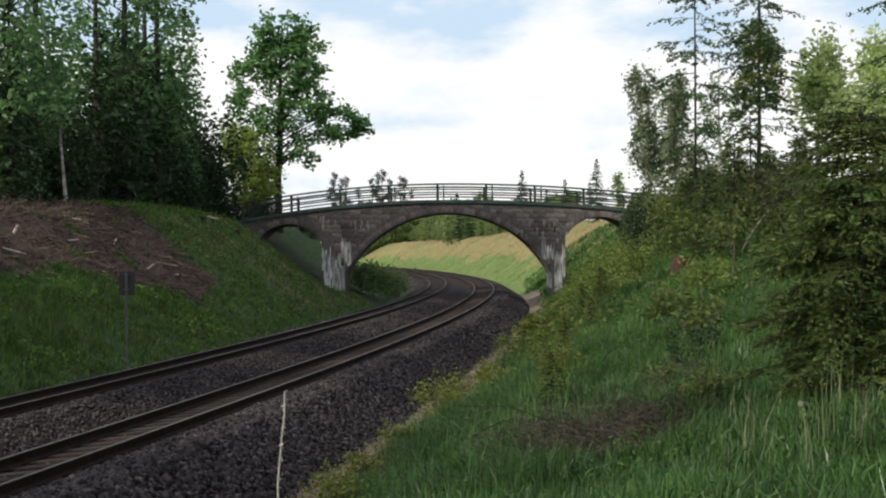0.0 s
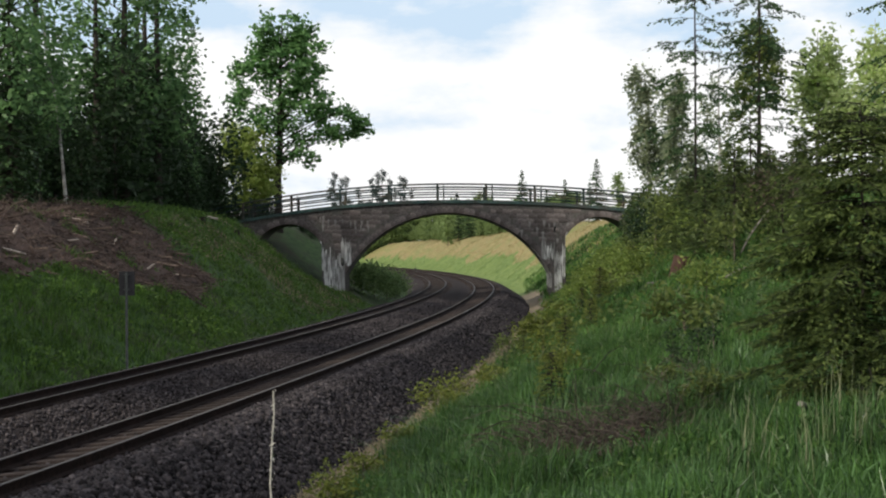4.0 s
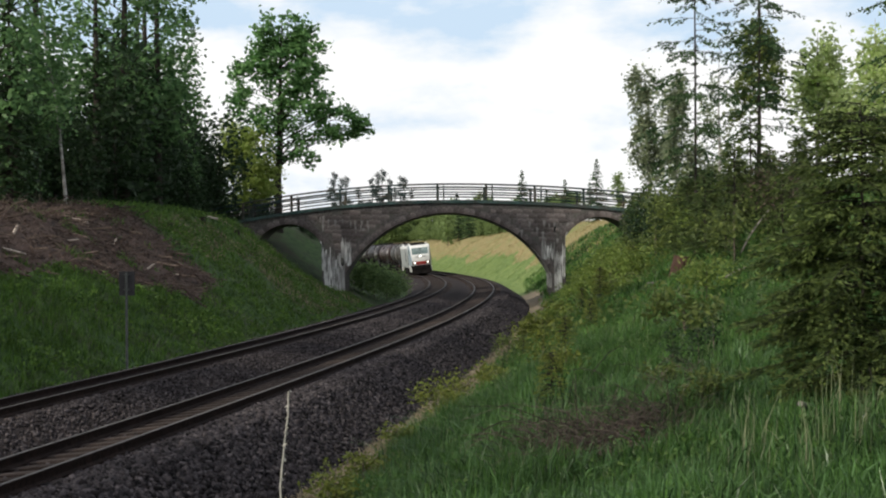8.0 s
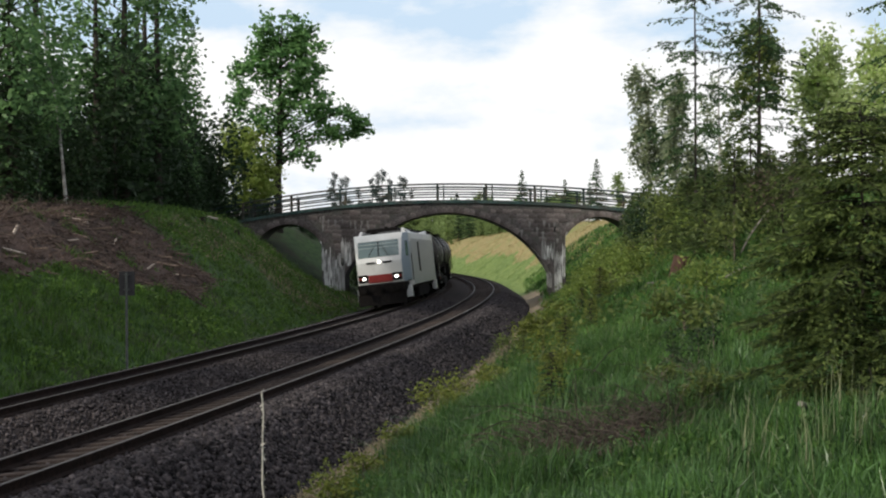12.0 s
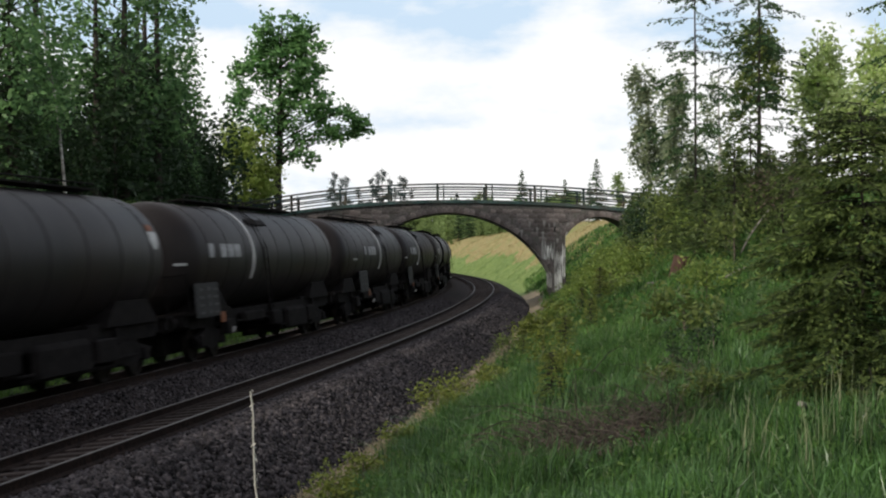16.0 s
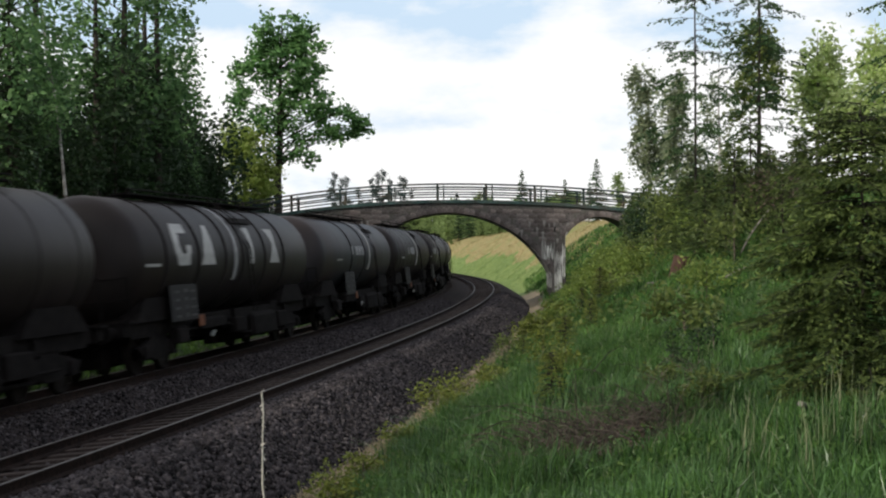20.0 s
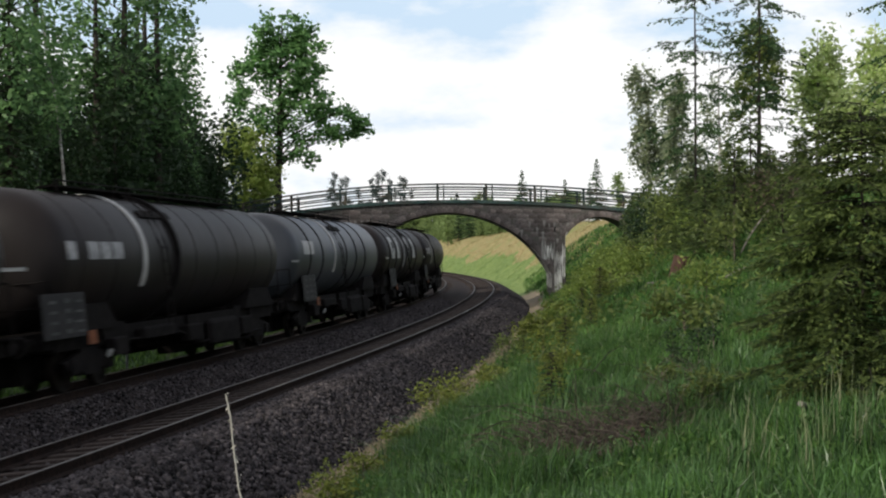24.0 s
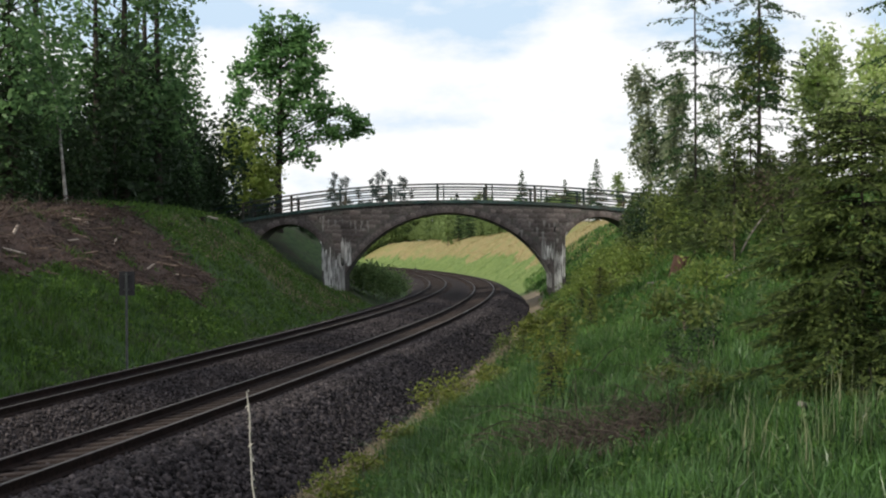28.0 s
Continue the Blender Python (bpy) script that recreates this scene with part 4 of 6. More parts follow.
def shrub(px, d, h, w, leaf, seed, label="low green shrub on the grassy bank", size=0.06, n=16, name="shrub"):
    return leafy_tree(name, at(px, d), h, 0.025, [(0, 0, h * 0.6, w, w, h * 0.42, n)], leaf, M_TWIG, size, 40, label, seed, spread=0.16 * h, fork=0.1, category="shrub")


for i, (px, d, h, w, leaf) in enumerate(((1060, 62, 1.3, 1.0, L_BRIGHT), (1100, 55, 1.4, 1.1, L_BRIGHT), (1035, 70, 1.2, 1.0, L_BRIGHT), (1160, 48, 1.5, 1.1, L_OLIVE), (1230, 40, 1.4, 1.0, L_BRIGHT),
                                         (1300, 34, 1.5, 1.0, L_OLIVE), (1080, 42, 0.9, 0.8, L_BRIGHT), (990, 45, 0.8, 0.7, L_WEED), (960, 36, 0.7, 0.6, L_WEED), (1210, 24, 0.9, 0.6, L_OLIVE),(985, 40, 0.7, 0.5, L_BRIGHT))):
    shrub(px, d, h, w, leaf, 60 + i)


def right_thicket():
    """Young trees and bushes that cover the upper bank beside the bridge."""
    g = np.random.default_rng(70)
    a = shrub(1200, 50, 2.4, 1.15, L_OLIVE, 201, "bushy olive-green shrub on the upper bank", 0.085, 34)
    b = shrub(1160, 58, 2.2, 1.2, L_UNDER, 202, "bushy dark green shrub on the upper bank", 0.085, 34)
    c = shrub(1075, 60, 1.5, 0.9, L_BRIGHT, 203, "bushy yellow-green shrub on the grassy bank", 0.075, 26)
    d = spruce("young_spruce", at(1300, 38), 2.8, 0.05, 1.15, L_SPRUCE_FRESH, "young bushy spruce on the grassy bank", 204, start=0.04, gap=0.26, arms=7, droop=0.2, dense=0.7, needle=0.16, fine="shoots")
    f = spruce("young_spruce", at(1330, 40), 3.2, 0.05, 1.3, L_SPRUCE_MID, "young dark spruce on the upper bank", 205, start=0.04, gap=0.30, arms=7, droop=0.25, dense=0.7, needle=0.18, fine="shoots")
    spots = []
    for _ in range(4000):
        if len(spots) > 84:
            break
        px, dist = g.uniform(1085, 1440), g.uniform(28, 80)
        p = at(px, dist)
        s, e = line_coords([p.x], [p.y])
        y = 443 - (p.z - 2.98) / dist * 2400
        edge = np.interp(px, [1085, 1140, 1200, 1300, 1440], [425, 415, 440, 450, 400])
        if y > edge + 18 or y < 345 or e[0] < -24:
            continue
        if all((p - q).length > 1.1 for q in spots):
            spots.append(p)
            k = [a, d, f, b, d, d, f, d][int(g.integers(8))]
            copy_thing(k, Matrix.Translation(p) @ Matrix.Rotation(g.uniform(0, 6.28), 4, "Z") @ Matrix.Scale(g.uniform(0.45, 0.85) if px < 1270 else g.uniform(0.45, 0.68), 4))
    for px, top, dist in ((1118, 356, 88), (1124, 345, 85), (1134, 332, 83), (1146, 326, 84), (1166, 335, 80), (1182, 322, 82)):
        p = at(px, dist)
        copy_thing(f, Matrix.Translation(p) @ Matrix.Rotation(g.uniform(0, 6.28), 4, "Z") @ Matrix.Scale(max(0.4, (2.98 + (443 - top) / 2400 * dist - p.z) / 3.2), 4))
    for k, (px, py, h) in enumerate(((1385, 400, 1.9), (1360, 420, 1.5), (1405, 420, 1.6))):
        p = ground_at(px, py, 20.0, 60.0)
        leafy_tree("dry_bush", p, h, 0.02, [(0, 0, h * 0.6, 0.7, 0.6, h * 0.4, 26)], L_BROWN, M_TWIG, 0.035, 14, "brown half-bare bush on the upper bank", 260 + k, spread=0.16, fork=0.1, category="shrub")
    for px, dist, sc in ((1035, 62, 0.7), (1060, 54, 0.8), (1090, 48, 0.7), (1120, 44, 0.8), (1010, 66, 0.6), (1085, 70, 0.9), (1250, 30, 0.6), (985, 52, 0.5)):
        copy_thing(c, Matrix.Translation(at(px, dist)) @ Matrix.Rotation(g.uniform(0, 6.28), 4, "Z") @ Matrix.Scale(sc, 4))


right_thicket()
for i, (px, d, h, w) in enumerate(((640, 99, 2.3, 1.2), (662, 100, 2.5, 1.3), (684, 103, 2.3, 1.3), (700, 107, 2.0, 1.0))):
    h = max(0.6, min(h, 2.98 - (466 + 0.12 * (px - 640) - 443) / 2400 * d - at(px, d).z))
    shrub(px, d, h, w, L_BUSH, 220 + i, "soft green bush beside the bridge pier", 0.12, 30)

# ---- distance ----
def plant_distance():
    g = np.random.default_rng(9)

    def plant(k, p, sc):
        stand(KINDS, k, Matrix.Translation(p) @ Matrix.Rotation(g.uniform(0, 6.28), 4, "Z") @ Matrix.Scale(sc, 4))
    for px, e, top, k in ((924, -17, 303, 6), (1001, -17, 320, 6), (1057, -17, 284, 6), (1044, -18, 325, 6), (968, -19, 338, 6), (588, 0, 318, 7), (592, 0, 301, 7), (604, 0, 312, 7), (612, 0, 309, 7), (635, 0, 330, 7), (660, 0, 312, 7), (668, 0, 303, 7), (677, 0, 297, 7), (690, 0, 314, 7), (709, 0, 309, 7), (717, 0, 312, 7), (728, 0, 335, 7), (810, 0, 342, 7), (1095, -17, 310, 5)):
        p = spot(px, e) if e else at(px, 430)
        h = 2.98 + (443 - top) / 2400 * p.y - p.z
        plant(k, p, h / (7.3 if k == 7 else 8.0))
    for px in np.arange(640, 1020, 7):
        plant(int(g.choice([5, 5, 5, 6])), spot(px + g.uniform(-6, 6), g.uniform(-34, -20)), g.uniform(0.8, 1.15) * (1 if px < 880 else 0.6))
        if px > 790:
            plant(int(g.choice([5, 5, 6])), at(px + g.uniform(-4, 4), g.uniform(255, 300)), g.uniform(0.8, 1.0))
        else:
            plant(int(g.choice([5, 5, 6])), spot(px + g.uniform(-4, 4), g.uniform(-34, -26)), g.uniform(0.8, 1.0))
        plant(5, spot(px + g.uniform(-8, 8), g.uniform(-24, -18)), g.uniform(0.4, 0.65))
    for px in np.arange(650, 1010, 5):
        plant(5, spot(px + g.uniform(-3, 3), g.uniform(-21, -18.5)), g.uniform(0.28, 0.42))
    # dark trees added to fill the view through the left arch
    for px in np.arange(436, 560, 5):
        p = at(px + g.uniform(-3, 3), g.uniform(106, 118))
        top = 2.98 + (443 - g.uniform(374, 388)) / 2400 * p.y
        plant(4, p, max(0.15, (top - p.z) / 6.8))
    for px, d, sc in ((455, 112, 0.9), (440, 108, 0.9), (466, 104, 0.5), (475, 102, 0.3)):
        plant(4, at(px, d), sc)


plant_distance()
for k in FIRST:
    KINDS[k].matrix_basis = FIRST[k]

# ---- grass ----
BRUSH = [(ground_at(px, py), r) for px, py, r in ((1105, 798, 0.50), (1040, 812, 0.42), (1150, 765, 0.42), (985, 818, 0.25))]


def in_brush(x, y):
    """Where matted bare brush lies over the near bank."""
    inside = np.zeros(len(x), bool)
    for p, r in BRUSH:
        inside |= np.hypot(x - p.x, (y - p.y) * 0.6) < r * (1 + 0.35 * rough_noise(x, y, 0.25, 61))
    return inside & (rough_noise(x, y, 0.07, 62) < 0.55)


def build_grass():
    def right_near(s, e, x, y):
        d = np.hypot(x, y)
        edge = -6.4 + 0.55 * rough_noise(x, y, 0.9, 8) + 0.4 * rough_noise(x, y, 0.3, 18)
        return (e < edge) & (np.abs(x) < 0.36 * y + 1.5) & (d > 5.0) & ~in_brush(x, y)
    sets = []
    p = strew(190000, -4, 10, 5, 26, right_near, 1)
    sets.append(("meadow_grass", blades(p, 0.36, 0.013, 0.95, 2), L_GRASS, "tall green meadow grass on the bank"))
    p = strew(120000, -4, 22, 24, 62, right_near, 3)
    sets.append(("meadow_grass", blades(p, 0.30, 0.030, 0.8, 4), L_GRASS, "tall green meadow grass on the bank"))
    p = strew(55000, 0, 30, 60, 135, right_near, 5)
    sets.append(("meadow_grass", blades(p, 0.35, 0.07, 0.5, 6), L_GRASS, "green meadow grass on the bank"))

    def left(s, e, x, y):
        return (e > 5.4 + 0.3 * rough_noise(x, y, 1.1, 9)) & (e < 17) & (x > -0.36 * y - 1.5) & (~litter(x, y) | (rough_noise(x, y, 0.9, 12) > 0.55))
    p = strew(130000, -30, 5, 22, 92, left, 7)
    sets.append(("meadow_grass", blades(p, 0.26, 0.045, 0.8, 8), L_SLOPE, "green meadow grass on the felled bank"))
    p = strew(60000, -26, -6, 24, 58, left, 17)
    sets.append(("meadow_grass", blades(p, 0.24, 0.03, 0.9, 20), L_SLOPE, "green meadow grass on the felled bank"))
    p = strew(60000, -4, 14, 6, 40, lambda s, e, x, y: right_near(s, e, x, y) & (rough_noise(x, y, 2.2, 40) > 0.15), 13)
    sets.append(("fresh_grass", blades(p, 0.36, 0.012, 0.9, 14), L_TUFT, "bright lime-green tufts among the grass"))
    p = strew(22000, -2, 8, 5.5, 21, right_near, 23)
    sets.append(("meadow_grass", blades(p, 0.46, 0.019, 0.6, 24), L_BLADE, "broad glossy grass blades on the near bank"))
    p = strew(6500, -4, 10, 6, 30, right_near, 9)
    sets.append(("dry_grass", blades(p, 0.42, 0.008, 0.7, 10), L_PALE, "dry pale grass stalks among green grass"))
    p = strew(300000, -3, 14, 8, 70, lambda s, e, x, y: (e < -5.05 + 0.25 * rough_noise(x, y, 0.7, 19)) & (e > -7.0 + 0.6 * rough_noise(x, y, 1.5, 14)), 11)
    sets.append(("dry_grass", blades(p, 0.15, 0.018, 1.5, 12), L_VERGE, "dry pale grass along the ballast's edge"))
    def far_slope(s, e, x, y):
        return (s > 100) & (s < 290) & (e < -5.6) & (e > -19)
    p = strew(220000, -60, 60, 105, 300, far_slope, 15)
    kind = far_bank(p[:, 0], p[:, 1])
    sets.append(("dry_bank_grass", blades(p[kind == 1], 0.22, 0.04, 0.7, 16), L_STRAW, "dry straw-coloured grass on the far bank"))
    sets.append(("bank_grass", blades(p[kind == 2], 0.18, 0.04, 0.7, 18), L_LIME, "fresh green grass on the far bank"))
    # withered grass, thickened so that its pale colour stands in for dappled sun
    p = strew(52000, -14, 3, 58, 93, lambda s, e, x, y: (e > 6) & (e < 15) & (s > 48) & (rough_noise(x, y, 2.1, 44) > -0.05), 27)
    sets.append(("dry_grass", blades(p, 0.20, 0.04, 1.1, 28), L_VERGE, "withered brownish grass beside the bridge, thickened to stand in for sunlight"))
    for name, (v, f), leaf, label in sets:
        ob = put(name, quick_mesh(name, v, f), leaf)
        tagged(ob, label, "grass", kind="stuff")


build_grass()

# ---- the train ----
LOCO_L, WAGON_L = 18.9, 18.14
M_WHITE = material("white_loco_paint", (0.58, 0.58, 0.56), (0.68, 0.68, 0.66), 2, 0.35, bump=0.02, c=(0.52, 0.51, 0.48), spec=0.5)
# pale grey flank paint, darkened to carry the shade on that side
M_SIDE = material("shaded_grey_loco_side", (0.252, 0.264, 0.264), (0.312, 0.324, 0.324), 2, 0.4, bump=0.02, spec=0.5)
M_RED = material("red_loco_apron", (0.192, 0.021, 0.018), (0.252, 0.03, 0.024), 3, 0.45, bump=0.05)
# dark metal; the shade under the vehicles is put into its colour
M_DARK = material("shade_black_metal", (0.007, 0.0062, 0.006), (0.016, 0.0138, 0.0132), 5, 0.85, bump=0.2, spec=0.06)
# the sky's pale greenish reflection is put into the glass's base colour
M_GLASS_DARK = material("sky_pale_windscreen", (0.09, 0.135, 0.13), (0.13, 0.18, 0.175), 2, 0.08, bump=0, spec=0.8)
M_HEADLAMP = lamp_material("lit_headlamp", (1.0, 0.95, 0.85), 5.0)
# tank paints: soot, plus the cutting's shade put into the colour
M_TANK = material("sooty_shaded_grey_tank", (0.0108, 0.0094, 0.0096), (0.0198, 0.0172, 0.0170), 1.6, 0.5, spec=0.15, bump=0.08, c=(0.0161, 0.0119, 0.0108), streak=(1, 1, 0.35))
M_TANK_BLUE = material("blue_grey_tank", (0.0345, 0.0405, 0.0518), (0.0567, 0.0628, 0.0770), 1.6, 0.46, spec=0.40, bump=0.06, c=(0.0251, 0.0267, 0.0304), streak=(1, 1, 0.35))
M_TANK_PALE = material("dull_pale_grey_tank", (0.0442, 0.0442, 0.0442), (0.0698, 0.0684, 0.0665), 1.6, 0.5, spec=0.15, bump=0.06, c=(0.0465, 0.0395, 0.0326), streak=(1, 1, 0.35))
M_TANK_RED = material("red_brown_tank", (0.0190, 0.0074, 0.0064), (0.0319, 0.0118, 0.0099), 1.6, 0.5, spec=0.15, bump=0.06, c=(0.0224, 0.0133, 0.0117), streak=(1, 1, 0.35))
M_TANK_BROWN = material("sooty_shaded_brown_tank", (0.0171, 0.0130, 0.0119), (0.0279, 0.0223, 0.0205), 1.6, 0.5, spec=0.15, bump=0.08, c=(0.0167, 0.0130, 0.0119), streak=(1, 1, 0.35))
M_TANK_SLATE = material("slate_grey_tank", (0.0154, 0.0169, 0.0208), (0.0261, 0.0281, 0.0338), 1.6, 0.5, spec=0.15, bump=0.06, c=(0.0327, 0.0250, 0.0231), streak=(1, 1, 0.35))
M_BAND = material("soiled_white_band", (0.32, 0.31, 0.30), (0.48, 0.47, 0.45), 3, 0.6, bump=0.05)
M_MARK = material("dull_white_lettering", (0.30, 0.30, 0.29), (0.46, 0.455, 0.44), 4, 0.6, bump=0.0)
M_WHEEL = material("rusty_wheel", (0.008, 0.006, 0.005), (0.018, 0.014, 0.012), 6, 0.7, metal=0.2, bump=0.1, spec=0.1)
M_HOOP = material("dark_hoop", (0.012, 0.010, 0.010), (0.028, 0.024, 0.023), 3, 0.75, bump=0.1, spec=0.1)
M_FAINT = material("worn_pale_lettering", (0.18, 0.18, 0.185), (0.34, 0.34, 0.34), 7, 0.6, bump=0.0)
M_DULL_MARK = material("sooty_lettering", (0.035, 0.035, 0.036), (0.085, 0.083, 0.08), 6, 0.7, bump=0.0)
M_BROWN_PATCH = material("faded_brown_field", (0.11, 0.075, 0.065), (0.16, 0.11, 0.095), 3, 0.6, bump=0.0)
M_ROOF = material("dark_loco_roof", (0.05, 0.05, 0.05), (0.10, 0.10, 0.10), 3, 0.7, bump=0.1)
M_BLIND = material("pale_sun_blind", (0.25, 0.30, 0.29), (0.34, 0.40, 0.38), 3, 0.5, bump=0.0)
M_ORANGE = material("faded_orange_plate", (0.12, 0.035, 0.01), (0.22, 0.065, 0.02), 6, 0.6, bump=0.05)
M_PANEL = material("grey_sign_panel", (0.008, 0.0075, 0.008), (0.022, 0.020, 0.020), 4, 0.7, bump=0.05)


def bogie(parent, x, base=1.8, wheel=0.46):
    """A two-axle bogie at x under a vehicle."""
    sh = Shape()
    for y in (-1.0, 1.0):
        sh.prism([(x - base / 2 - 0.45, 0.62), (x - base / 2 - 0.2, 0.42), (x - base / 2 + 0.35, 0.40), (x - 0.35, 0.30), (x + 0.35, 0.30), (x + base / 2 - 0.35, 0.40), (x + base / 2 + 0.2, 0.42), (x + base / 2 + 0.45, 0.62), (x + 0.5, 0.78), (x - 0.5, 0.78)], y - 0.07, y + 0.07)
        for ax in (-base / 2, base / 2):
            sh.box(x + ax - 0.17, x + ax + 0.17, y - 0.13, y + 0.13, 0.36, 0.66, bevel=0.03)
    sh.box(x - 0.45, x + 0.45, -1.05, 1.05, 0.3, 0.9)
    sh.box(x - base / 2 - 0.3, x + base / 2 + 0.3, -0.6, 0.6, 0.35, 0.8)
    b = part("bogie", sh, M_DARK, parent)
    for ax in (-base / 2, base / 2):
        ws = Shape()
        for y in (-0.75, 0.75):
            o = math.copysign(1, y)
            prof = [(y - 0.065 * o, wheel + 0.03), (y - 0.035 * o, wheel + 0.03), (y - 0.03 * o, wheel), (y + 0.07 * o, wheel - 0.006), (y + 0.07 * o, wheel - 0.07), (y + 0.02 * o, wheel - 0.09), (y + 0.02 * o, 0.14), (y + 0.1 * o, 0.13)]
            n = 24
            vs = [(x + ax + r * math.cos(2 * math.pi * k / n), yy, wheel + r * math.sin(2 * math.pi * k / n)) for yy, r in prof for k in range(n)]
            fs = [(i * n + k, (i + 1) * n + k, (i + 1) * n + (k + 1) % n, i * n + (k + 1) % n) for i in range(len(prof) - 1) for k in range(n)]
            fs += [tuple(range(n)), tuple(range((len(prof) - 1) * n, len(prof) * n))]
            ws.add(vs, fs)
        ws.tube([(x + ax, -0.9, wheel), (x + ax, 0.9, wheel)], [0.08, 0.08], 10)
        part("wheelset", ws, M_WHEEL, b)
    return b


def buffers(parent, x, way):
    for y in (-0.875, 0.875):
        part("buffer", Shape().lathe_x([(x, 0.12), (x + way * 0.30, 0.12), (x + way * 0.31, 0.075), (x + way * 0.56, 0.075), (x + way * 0.57, 0.22), (x + way * 0.62, 0.20)][:: 1 if way > 0 else -1], 16, y, 1.06), M_DARK, parent, smooth=True)


def ring(x, r, w, z, t=0.02, n=40):
    """A hoop of width w round a tank."""
    sh = Shape()
    prof = [(x - w / 2, r - 0.01), (x - w / 2, r + t), (x + w / 2, r + t), (x + w / 2, r - 0.01)]
    vs = [(px, pr * math.sin(2 * math.pi * k / n), z + pr * math.cos(2 * math.pi * k / n)) for px, pr in prof for k in range(n)]
    fs = [(i * n + k, ((i + 1) % 4) * n + k, ((i + 1) % 4) * n + (k + 1) % n, i * n + (k + 1) % n) for i in range(4) for k in range(n)]
    return sh.add(vs, fs)


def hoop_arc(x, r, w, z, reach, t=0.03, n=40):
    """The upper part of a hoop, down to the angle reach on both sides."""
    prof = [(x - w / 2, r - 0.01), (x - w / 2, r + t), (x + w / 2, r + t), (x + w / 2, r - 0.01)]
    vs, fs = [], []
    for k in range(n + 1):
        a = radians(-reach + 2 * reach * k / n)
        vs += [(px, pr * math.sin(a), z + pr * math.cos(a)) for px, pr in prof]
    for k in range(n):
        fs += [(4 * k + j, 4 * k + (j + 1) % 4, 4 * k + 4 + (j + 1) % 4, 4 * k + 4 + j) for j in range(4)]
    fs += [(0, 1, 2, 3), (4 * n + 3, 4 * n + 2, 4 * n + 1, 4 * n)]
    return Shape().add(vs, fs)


def curved_strip(rows, r, z, side, t=0.012):
    """A painted field on the tank's side; rows from above down: (angle from the top, x from, x to)."""
    vs, fs = [], []
    for a, x0, x1 in rows:
        for rr in (r, r + t):
            for x in (x0, x1):
                vs.append((x, side * rr * math.sin(radians(a)), z + rr * math.cos(radians(a))))
    n = len(rows) - 1
    for i in range(n):
        k = 4 * i
        fs += [(k + 2, k + 3, k + 7, k + 6), (k, k + 2, k + 6, k + 4), (k + 1, k + 5, k + 7, k + 3)]
    fs += [(0, 1, 3, 2), (4 * n, 4 * n + 2, 4 * n + 3, 4 * n + 1)]
    return Shape().add(vs, fs)


def curved_plate(x0, x1, a0, a1, r, z, side, t=0.012, n=4):
    """A plate that lies on the tank's side; angles from the top, side +1 left, -1 right."""
    vs, fs = [], []
    for i in range(n + 1):
        a = radians(a0 + (a1 - a0) * i / n)
        for rr in (r, r + t):
            for x in (x0, x1):
                vs.append((x, side * rr * math.sin(a), z + rr * math.cos(a)))
    for i in range(n):
        k = 4 * i
        fs += [(k + 2, k + 3, k + 7, k + 6), (k, k + 2, k + 6, k + 4), (k + 1, k + 5, k + 7, k + 3)]
    fs += [(0, 1, 3, 2), (4 * n, 4 * n + 2, 4 * n + 3, 4 * n + 1)]
    return Shape().add(vs, fs)


TANK_R, TANK_Z = 1.50, 2.75


